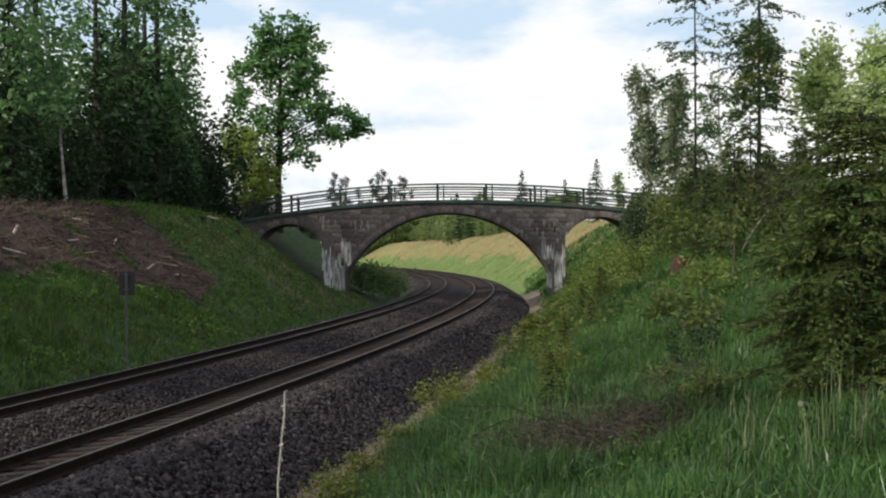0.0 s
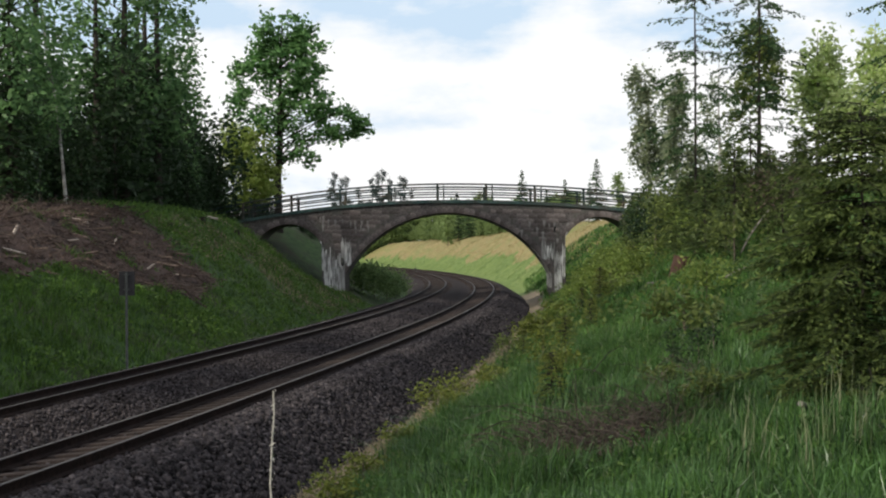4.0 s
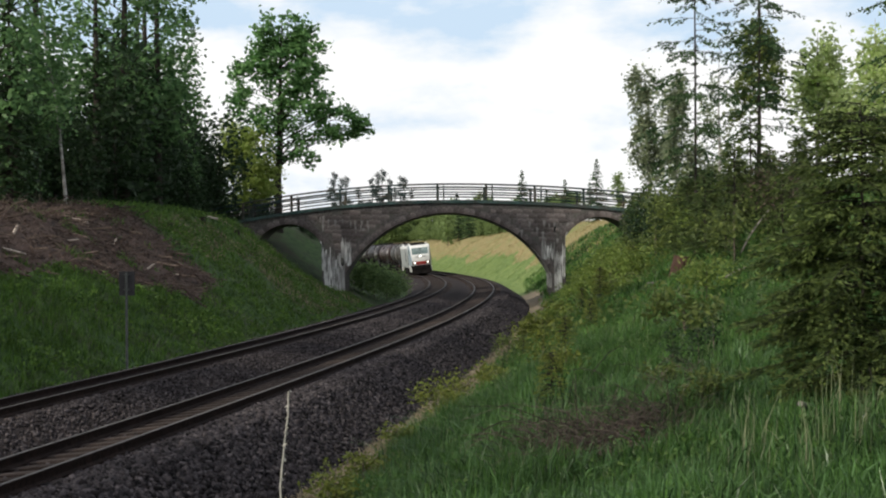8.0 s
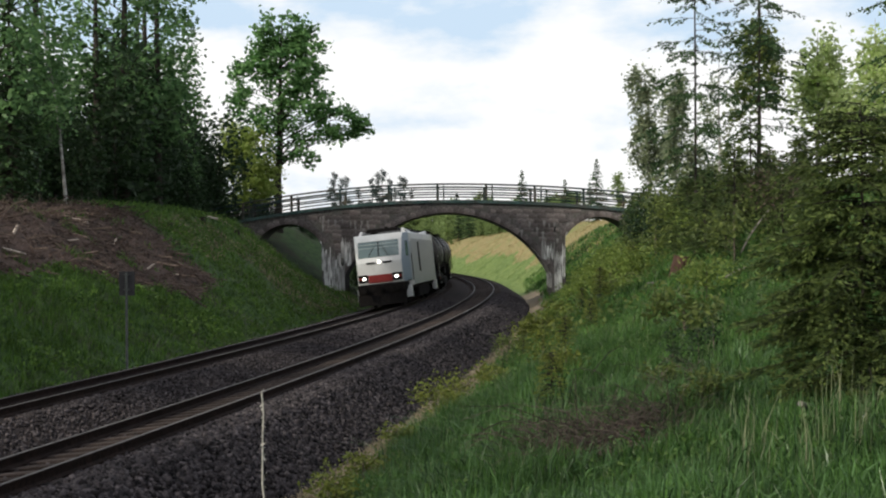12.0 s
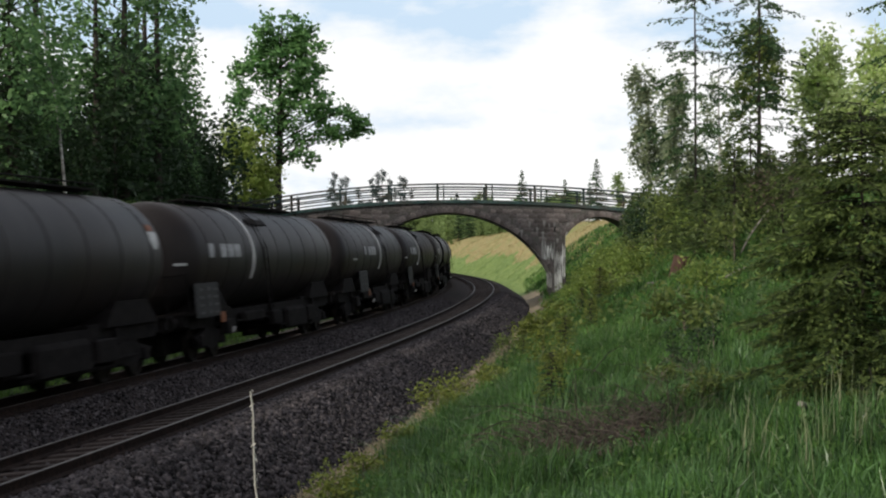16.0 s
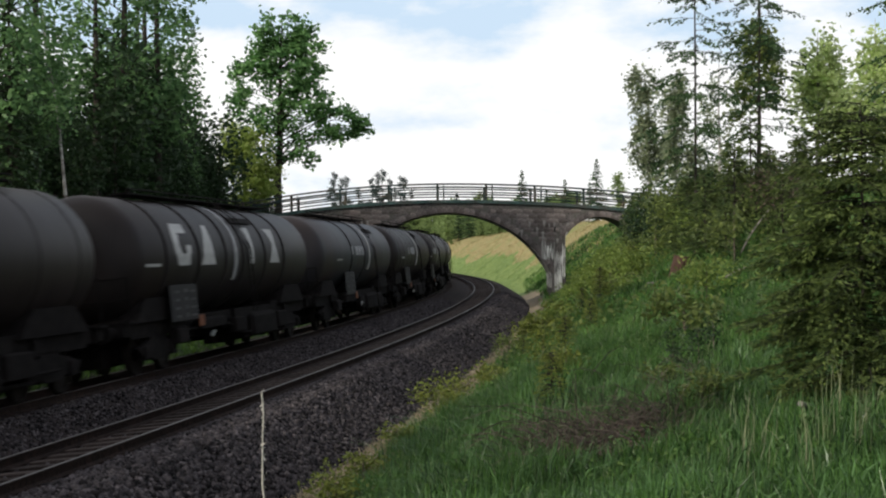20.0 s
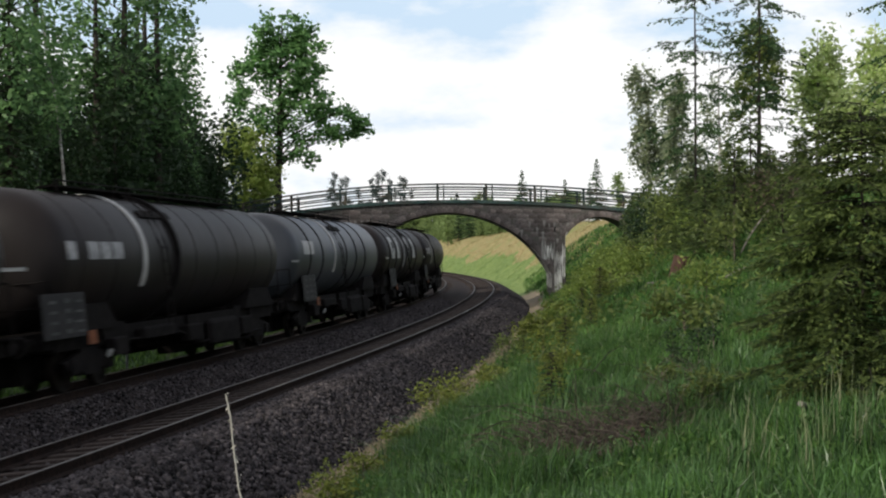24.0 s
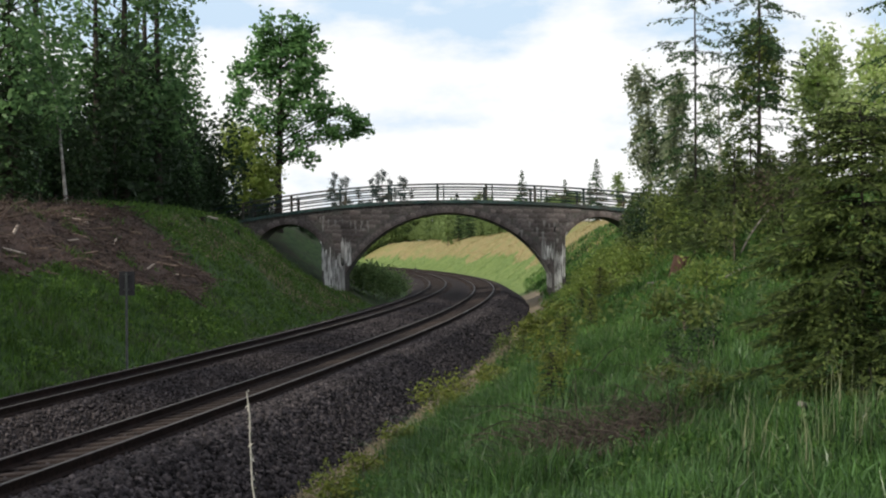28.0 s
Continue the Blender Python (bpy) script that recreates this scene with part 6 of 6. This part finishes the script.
# ---- sky backdrop ----
def cloud_material():
    mt = bpy.data.materials.new("bright_clouds")
    mt.use_nodes = True
    n, l = mt.node_tree.nodes, mt.node_tree.links
    n.clear()
    out, em, co, mp = n.new("ShaderNodeOutputMaterial"), n.new("ShaderNodeEmission"), n.new("ShaderNodeTexCoord"), n.new("ShaderNodeMapping")
    nz, ramp, sep, lift, add = n.new("ShaderNodeTexNoise"), n.new("ShaderNodeValToRGB"), n.new("ShaderNodeSeparateXYZ"), n.new("ShaderNodeMapRange"), n.new("ShaderNodeMath")
    mp.inputs["Scale"].default_value = (0.0022, 1, 0.0052)
    mp.inputs["Location"].default_value = (3.1, 0, 0.9)
    nz.inputs["Scale"].default_value, nz.inputs["Detail"].default_value, nz.inputs["Roughness"].default_value = 1.0, 7, 0.55
    lift.inputs["From Min"].default_value, lift.inputs["From Max"].default_value = 480, 120
    lift.inputs["To Min"].default_value, lift.inputs["To Max"].default_value = -0.10, 0.10
    add.operation = "ADD"
    e = ramp.color_ramp.elements
    e[0].position, e[0].color = 0.38, (0.62, 0.78, 0.95, 1)
    e[1].position, e[1].color = 0.53, (1.05, 1.05, 1.05, 1)
    mid = e.new(0.46)
    mid.color = (0.88, 0.94, 1.0, 1)
    l.new(co.outputs["Object"], mp.inputs["Vector"]), l.new(mp.outputs["Vector"], nz.inputs["Vector"])
    l.new(co.outputs["Object"], sep.inputs["Vector"]), l.new(sep.outputs["Z"], lift.inputs["Value"])
    l.new(nz.outputs["Fac"], add.inputs[0]), l.new(lift.outputs["Result"], add.inputs[1]), l.new(add.outputs["Value"], ramp.inputs["Fac"])
    l.new(ramp.outputs["Color"], em.inputs["Color"]), l.new(em.outputs["Emission"], out.inputs["Surface"])
    return mt


CLOUDS = part("backdrop", Shape().add([(-1300, 0, -250), (1300, 0, -250), (1300, 0, 800), (-1300, 0, 800)], [(0, 1, 2, 3)]), cloud_material())
tagged(CLOUDS, "pale blue sky with bright white drifting clouds", "sky", kind="structure")
CLOUDS.matrix_basis = Matrix.Translation((-18, 2600, 0))

# ---- small things along the line ----
def track_sign():
    foot = at(223, 41.0, -0.55)
    sign = empty("track_sign", Matrix.Translation(foot))
    tagged(sign, "dark rectangular railway sign on a grey steel post", "sign")
    part("post", Shape().tube([(0, 0, -0.3), (0, 0, 2.92)], [0.04, 0.04], 10), M_STEEL, sign, "grey steel post")
    board = part("board", Shape().box(-0.24, 0.24, 0.05, 0.075, 2.22, 2.95, bevel=0.008), M_SIGN_BACK, sign, "dark back of a sign board")
    for z in (2.4, 2.85):
        part("clamp", Shape().box(-0.08, 0.08, -0.05, 0.05, z - 0.02, z + 0.02), M_STEEL, board)
    return sign


M_STEEL = material("galvanised_steel", (0.085, 0.09, 0.085), (0.14, 0.145, 0.14), 8, 0.6, metal=0.3, bump=0.1)
M_SIGN_BACK = material("dull_sign_back", (0.03, 0.029, 0.031), (0.048, 0.045, 0.047), 5, 0.7, bump=0.1)
track_sign()


def marker_post(px, d, h):
    post = empty("marker_post", Matrix.Translation(at(px, d)))
    tagged(post, "short dark post beside the far track", "post")
    part("shaft", Shape().box(-0.08, 0.08, -0.08, 0.08, -0.2, h, bevel=0.02), M_SIGN_BACK, post)
    part("cap", Shape().box(-0.16, 0.16, -0.1, 0.1, h - 0.35, h, bevel=0.02), M_SIGN_BACK, post)


marker_post(735, 205, 1.5)

# the dry stalk that sways in the wind before the track
STALK_FOOT = Vector((-0.916, 7.0, 0.80))
STALK_SWAY = [(0, 502), (0.5, 471), (1, 474), (1.5, 468), (2, 480), (2.5, 500), (3, 503), (3.5, 495), (4.2, 480), (4.9, 488), (5.5, 496), (6, 416), (6.5, 515), (7, 501), (7.5, 473), (8, 509), (8.5, 499), (9, 538), (9.5, 514), (10, 478), (10.5, 502), (11, 476), (11.5, 505), (12, 461), (12.5, 487),
              (13.2, 478), (13.9, 500), (14.5, 519), (15, 451), (15.5, 445), (16, 441), (16.5, 451), (17, 449), (17.5, 443), (18, 470), (18.5, 459), (19, 480), (19.5, 463), (20, 461), (20.5, 418), (21, 452), (21.5, 423), (22.2, 440), (22.9, 430), (23.5, 420), (24, 396), (24.5, 409), (25, 416), (25.5, 428), (26, 396), (26.5, 414), (27, 416), (27.5, 402), (28, 434)]


def dry_stalk():
    st = empty("dry_stalk", Matrix.Translation(STALK_FOOT))
    tagged(st, "pale dry weed stalk with old seed husks beside the ballast", "plant")
    g = np.random.default_rng(77)
    pts = [(g.normal(0, 0.004), 0, 1.46 * i / 12) for i in range(13)]
    part("stem", Shape().tube(pts, [0.0078 - 0.0003 * i for i in range(13)], 7), M_STALK, st, smooth=True)
    v, f = leaf_cloud([(0, 0, z) for z in np.arange(0.25, 1.47, 0.05)], (0.006, 0.006, 0.02), 3, 0.009, flat=1.0, stretch=1.6, seed=78)
    tagged(put("husk", quick_mesh("husk", v, f), M_STALK, st), kind="stuff")
    return st


SHORT_FOOT = ground_at(454, 900, 5.0, 30.0)
M_STALK = material("dry_stalk", (0.30, 0.285, 0.25), (0.46, 0.44, 0.39), 12, 0.85, bump=0.2)
STALK = dry_stalk()
tagged(part("dry_stalk", Shape().tube([SHORT_FOOT + Vector((0, 0, -0.1)), SHORT_FOOT + Vector((-0.01, 0, 0.2)), SHORT_FOOT + Vector((-0.03, 0, 0.42))], [0.012, 0.011, 0.007], 7), M_STALK, smooth=True), "short broken dry stalk beside the ballast", "plant")


# ---- litter of the felled bank ----
def felled_bank():
    g = np.random.default_rng(15)
    sh = Shape()
    n = 0
    x, y = g.uniform(-24, -2, 9000), g.uniform(22, 80, 9000)
    keep = litter(x, y)
    x, y = x[keep][:2600], y[keep][:2600]
    z = ground_z(x, y)
    for i in range(len(x)):
        a, tilt, L, r = g.uniform(0, 3.14), g.normal(0, 0.25), g.uniform(0.3, 1.6), g.uniform(0.008, 0.03)
        if i % 9 == 0:
            a, tilt, L, r = g.normal(2.7, 0.35), g.normal(0, 0.1), g.uniform(1.0, 2.6), g.uniform(0.025, 0.055)
        d = Vector((math.cos(a), math.sin(a) * 0.6, math.sin(a) * 0.45 + tilt)).normalized() * L / 2
        c = Vector((x[i], y[i], z[i] + 0.06 + abs(tilt) * 0.2))
        sh.tube([c - d, c + d * 0.2 + Vector(g.normal(0, 0.03, 3)), c + d], [r, r * 0.8, r * 0.5], 5)
    ob = part("brushwood", sh, M_DEAD)
    tagged(ob, "brown dead branches strewn over the felled bank", "branches", kind="stuff")
    leaves, f = leaf_cloud(np.stack([x, y, z + 0.05], 1), (0.35, 0.35, 0.06), 22, 0.05, seed=19)
    ob = put("dead_twigs", quick_mesh("dead_twigs", leaves, f), L_BROWN)
    tagged(ob, "brown dry twigs and needles on the bank", "twigs", kind="stuff")
    # logs and stumps that stand out
    for px, py, L, r, az in ((136, 389, 1.1, 0.07, -0.5), (374, 389, 0.8, 0.09, -0.25), (203, 431, 0.6, 0.05, 1.4), (128, 427, 0.5, 0.06, 0.2), (28, 418, 0.7, 0.06, 1.4), (308, 492, 0.4, 0.05, 0.1), (15, 448, 1.4, 0.04, -0.4), (265, 478, 0.6, 0.05, 0.9)):
        best = None
        for d in np.arange(28, 88, 0.5):
            p = at(px, float(d))
            if p.z >= 2.98 + (443 - py) / 2400 * d:
                best = p
                break
        if best is None:
            continue
        log = Shape()
        v = Vector((math.cos(az), 0.3 * math.sin(az), 0.6 * math.sin(az))) * L / 2
        c = best + Vector((0, -0.05, r + 0.04))
        log.tube([c - v, c, c + v], [r, r * 0.95, r * 0.8], 9)
        tagged(part("log", log, M_PALE_WOOD, smooth=True), "pale cut piece of wood on the felled bank", "log", "cut wood on the bank")
    for px, py in ((300, 405), (360, 395), (205, 375), (165, 345), (420, 415)):
        for d in np.arange(28, 88, 0.5):
            p = at(px, float(d))
            if p.z >= 2.98 + (443 - py) / 2400 * d:
                tagged(part("tree_stump", Shape().tube([p + Vector((0, 0, -0.2)), p + Vector((0, 0, 0.05)), p + Vector((0, 0, 0.32))], [0.2, 0.16, 0.14], 12), M_BARK), "dark tree stump on the felled bank", "stump", "stumps")
                break


felled_bank()


M_GREY_WOOD = material("grey_weathered_wood", (0.15, 0.135, 0.12), (0.30, 0.275, 0.25), 8, 0.9, bump=0.4, streak=(3, 3, 0.6))
M_RED_WOOD = material("reddish_old_wood", (0.035, 0.019, 0.013), (0.11, 0.06, 0.042), 8, 0.9, bump=0.5, streak=(3, 3, 0.6))


# ---- weeds, brush and a log on the near bank ----
def near_weeds():
    g = np.random.default_rng(33)
    for i, (px, d, h, w, leaf) in enumerate(((590, 17.5, 0.62, 0.30, L_WEED), (640, 19, 0.5, 0.28, L_WEED), (700, 22, 0.5, 0.3, L_WEED), (770, 27, 0.8, 0.35, L_WEED), (800, 29, 0.7, 0.35, L_WEED), (790, 25, 0.5, 0.3, L_WEED), (870, 30, 0.55, 0.35, L_WEED), (960, 26, 0.8, 0.35, L_WEED),
                                             (1000, 22, 0.6, 0.3, L_WEED), (440, 15.5, 0.22, 0.2, L_WEED), (505, 15.3, 0.25, 0.18, L_WEED), (1240, 17, 0.55, 0.22, L_OLIVE), (1170, 19, 0.5, 0.3, L_OLIVE), (900, 38, 0.7, 0.5, L_OLIVE), (930, 44, 0.8, 0.6, L_WEED))):
        shrub(px, d, h, w, leaf, 120 + i, "leafy yellow-green weed at the ballast's edge" if leaf is L_WEED else "low leafy green weed on the bank", 0.035, 14, "weed")
    # bare brush
    sh = Shape()
    for (foot, r), n in zip(BRUSH + [(ground_at(1195, 715), 0.3), (ground_at(1235, 690), 0.25), (ground_at(930, 815), 0.3)], (110, 80, 70, 26, 26, 16, 14)):
        for _ in range(n):
            x, y = foot.x + g.normal(0, 0.6 * r), foot.y + g.normal(0, 0.9 * r)
            p = Vector((x, y, gz(x, y) + 0.03))
            v = Vector((g.normal(-0.3, 0.8), g.normal(0, 0.3), abs(g.normal(0.30, 0.24))))
            q = p + v * g.uniform(0.3, 0.85)
            limb(sh, p, q, 0.0075, 0.003, g, 4, 0.15, 4)
            for _ in range(2):
                t = g.uniform(0.4, 0.9)
                a = p.lerp(q, t)
                limb(sh, a, a + Vector(g.normal(0, 0.16, 3)) + Vector((0, 0, 0.1)), 0.004, 0.002, g, 3, 0.1, 3)
    tagged(part("bare_brush", sh, M_TWIG), "bare brown twigs lying in the grass", "twigs", kind="stuff")
    # withered leaves under the brush, and arching bramble stems
    mat = np.concatenate([np.array([(x, y, gz(x, y)) for x, y in zip(g.normal(p.x, 0.5 * r, 110), g.normal(p.y, 0.8 * r, 110))]) for p, r in BRUSH])
    v, f = leaf_cloud(mat + np.array([0, 0, 0.05]), (0.10, 0.10, 0.05), 9, 0.032, seed=43)
    tagged(put("withered_leaves", quick_mesh("withered_leaves", v, f), L_BROWN), "brown withered leaves under the bare brush", "leaves", kind="stuff")
    for px0, py0, px1, py1, rise in ((786, 795, 870, 850, 0.12), (838, 800, 966, 795, 0.16), (905, 770, 1010, 800, 0.10), (1150, 690, 1255, 660, 0.22), (1040, 700, 1130, 650, 0.25), (1255, 620, 1150, 640, 0.2), (985, 690, 1100, 720, 0.2)):
        a, b = ground_at(px0, py0) + Vector((0, 0, 0.2)), ground_at(px1, py1) + Vector((0, 0, 0.22))
        if (a - b).length > 3.0:
            b = a + (b - a).normalized() * 1.5
        stem = [a + Vector((0, 0, -0.3))] + [a.lerp(b, t) + Vector((0, 0, rise * math.sin(math.pi * t))) for t in (0, 0.2, 0.4, 0.6, 0.8, 1.0)]
        tagged(part("bramble_stem", Shape().tube(stem, [0.009, 0.009, 0.008, 0.007, 0.006, 0.005, 0.003], 6), M_BARK, smooth=True), "dark arching bramble stem in the grass", "bramble", "bramble stems")
    for k, (px, py) in enumerate(((1235, 668), (1190, 690), (1262, 640))):
        p = ground_at(px, py)
        leafy_tree("weed", p, 0.75, 0.012, [(0, 0, 0.5, 0.16, 0.16, 0.26, 9)], L_UNDER, M_TWIG, 0.032, 16, "dark leafy weed standing in the brush", 160 + k, spread=0.07, fork=0.1, category="shrub")
    # tall pale stalks
    pts = []
    for px, d, n in ((1335, 13, 16), (1350, 12, 8), (1455, 12.5, 18), (1480, 14, 12), (1300, 15, 6), (1530, 12, 14), (1420, 11.5, 8), (1545, 13, 10)):
        for _ in range(n):
            pts.append(tuple(at(px + g.normal(0, 16), d + g.normal(0, 0.3))))
    v, f = blades(np.array(pts), 0.8, 0.010, 0.2, 41)
    tagged(put("dry_stalks", quick_mesh("dry_stalks", v, f), L_PALE), "tall pale dry stalks in the grass", "grass", kind="stuff")
    c = at(1425, 14.2) + Vector((0, 0, 0.26))
    v = Vector((0.14, 0.3, -0.06))
    tagged(part("log", Shape().tube([c - v, c, c + v], [0.03, 0.035, 0.04], 10), M_GREY_WOOD, smooth=True), "grey weathered log lying in tall grass", "log")
    for px, py, dx, dz in ((1311, 462, 52, 78), (1145, 514, 64, 6), (1283, 508, 36, 18)):
        c = ground_at(px, py, 12.0, 70.0)
        k = c.y / 2400
        c = c + Vector((0, 0, 0.12))
        tagged(part("branch", Shape().tube([c, c + Vector((dx * 0.4, 0, dz * 0.5)) * k, c + Vector((dx, 4, dz)) * k], [0.03, 0.024, 0.012], 8), M_GREY_WOOD, smooth=True), "grey dead branch in the grass of the bank", "branch", "dead branches")


near_weeds()
SAPLING = spruce("young_spruce", ground_at(975, 742), 0.95, 0.016, 0.24, L_SAPLING, "small yellow-green conifer sapling in the grass", 141, start=0.05, gap=0.07, arms=6, droop=0.2, dense=0.9, needle=0.045, fine="shoots")
for px, py, sc in ((955, 600, 0.85), (1000, 640, 1.0), (1030, 560, 0.9), (1062, 545, 1.25), (1088, 520, 1.2), (925, 640, 0.6), (1120, 500, 1.3), (1045, 590, 0.9)):
    copy_thing(SAPLING, Matrix.Translation(ground_at(px, py)) @ Matrix.Rotation(px, 4, "Z") @ Matrix.Scale(sc, 4))
stump_foot = ground_at(1205, 486)
tagged(part("tree_stump", Shape().tube([stump_foot + Vector((0, 0, -0.2)), stump_foot + Vector((0, 0, 0.1)), stump_foot + Vector((0.05, 0, 0.42))], [0.36, 0.28, 0.24], 12), M_RED_WOOD), "reddish brown weathered stump on the grassy bank", "stump", "stumps")


def bank_herbs():
    """Broad-leaved herbs between the grasses, on both banks."""
    for name, n, box, keep, spread, per, size, leaf, seed, label in (
            ("bank_herbs", 9000, (-26, 2, 24, 92), lambda s, e, x, y: (e > 5.6) & (e < 13.5) & ~litter(x, y) & (rough_noise(x, y, 2.4, 50) > -0.15), (0.22, 0.22, 0.10), 16, 0.065, L_SLOPE_HERB, 61, "leafy green herbs on the felled bank"),
            ("near_herbs", 4200, (-4, 11, 8, 34), lambda s, e, x, y: (e < -5.9) & (rough_noise(x, y, 1.6, 51) > 0.1) & (np.abs(x) < 0.36 * y + 1), (0.12, 0.12, 0.09), 12, 0.030, L_HERB, 62, "leafy herbs among the grass"),
            ("slope_herbs", 3200, (0, 22, 32, 90), lambda s, e, x, y: (e < -6.2) & (e > -20) & (rough_noise(x, y, 2.2, 52) > 0.0), (0.25, 0.25, 0.16), 16, 0.065, L_OLIVE, 63, "leafy herbs and brambles on the bank")):
        p = strew(n, *box, keep, seed)
        v, f = leaf_cloud(p + np.array([0, 0, 0.14]), spread, per, size, seed=seed + 5)
        tagged(put(name, quick_mesh(name, v, f), leaf), label, "herbs", kind="stuff")


L_HERB = leaf_material("herb_leaves", (0.045, 0.09, 0.022), (0.11, 0.175, 0.045), 0.35)
L_SLOPE_HERB = leaf_material("slope_herb_leaves", (0.05, 0.11, 0.02), (0.145, 0.24, 0.042), 0.35)
bank_herbs()


# ---- ballast stones and sleepers ----
def build_stones():
    g = np.random.default_rng(3)
    s = np.concatenate([g.uniform(0, 34, 34000), g.uniform(34, 80, 18000), g.uniform(0, 70, 80000)])
    e = np.concatenate([g.uniform(-5.4, -2.85, 34000), g.uniform(-5.4, -2.85, 18000), g.uniform(-2.8, 4.4, 80000)])
    k = (e < -2.8) | (np.abs(e + SPACING / 2) > 0.95) | (g.uniform(0, 1, len(e)) < 0.15)
    s, e = s[k], e[k]
    h = np.interp(s, ST, _th)
    c = np.stack([np.interp(s, ST, _x) - e * np.sin(h), np.interp(s, ST, _y) + e * np.cos(h), bed_z(e) + GRADE * s + g.uniform(-0.01, 0.03, len(s))], 1)
    n = len(s)
    size = g.uniform(0.026, 0.08, (n, 1, 1)) * (np.where(s < 34, 1, 1.35) * np.where(e > -2.8, 0.68, 1))[:, None, None]
    base = np.array([[1, 0, 0], [-1, 0, 0], [0, 1, 0], [0, -1, 0], [0, 0, 1], [0, 0, -1]], float)
    q = g.normal(0, 1, (n, 3, 3))
    q, _ = np.linalg.qr(q)
    V = (base * g.uniform(0.6, 1.3, (n, 6, 1))) @ q * size + c[:, None, :]
    F = np.array([[0, 2, 4], [2, 1, 4], [1, 3, 4], [3, 0, 4], [2, 0, 5], [1, 2, 5], [3, 1, 5], [0, 3, 5]])
    F = (np.arange(n)[:, None, None] * 6 + F).reshape(-1, 3)
    tagged(put("ballast_stones", quick_mesh("ballast_stones", V.reshape(-1, 3), F), M_STONE_CHIP), "loose dark crushed stones of the track bed", "ballast", kind="stuff")


build_stones()


def sleeper_pose(s, e):
    p, h = on_line(s, e, CANT / 2 - 0.172)
    return Matrix.Translation(p) @ Matrix.Rotation(h, 4, "Z") @ Matrix.Rotation(-math.atan(CANT / 1.5), 4, "X")


def build_sleepers():
    me = Shape().box(-0.13, 0.13, -1.3, 1.3, -0.16, 0.0, bevel=0.012).mesh("sleeper")
    for track, e in ((TRACK_A, SPACING / 2), (TRACK_B, -SPACING / 2)):
        inv = track.matrix_basis.inverted()
        rest = Shape()
        for i in range(-60, 400):
            s = 0.62 * i + 0.2
            m = inv @ sleeper_pose(s, e)
            if 0 <= s <= 96:
                put("sleeper", me, M_SLEEPER, track, m=m)
            else:
                rest.box(-0.13, 0.13, -1.3, 1.3, -0.16, 0.0, m)
        ob = part("distant_sleeper", rest, M_SLEEPER, track)
        tagged(ob, kind="stuff")


build_sleepers()
build_bridge_stones()


def motions():
    times = [0.5 * i for i in range(57)]
    s_front = 54.1
    for thing, length in TRAIN:
        walk(thing, [(t, vehicle_pose(s_front + length / 2 - run(t), length * 0.34)) for t in times])
        s_front += length
    walk(STALK, [(t, Matrix.Translation(STALK_FOOT) @ Matrix.Rotation(math.atan2(x - 470, 505), 4, "Y")) for t, x in STALK_SWAY])
    walk(CLOUDS, [(t, Matrix.Translation((-18 + 36 * t / 28, 2600, 0))) for t in (0.0, 14.0, 28.0)])


motions()
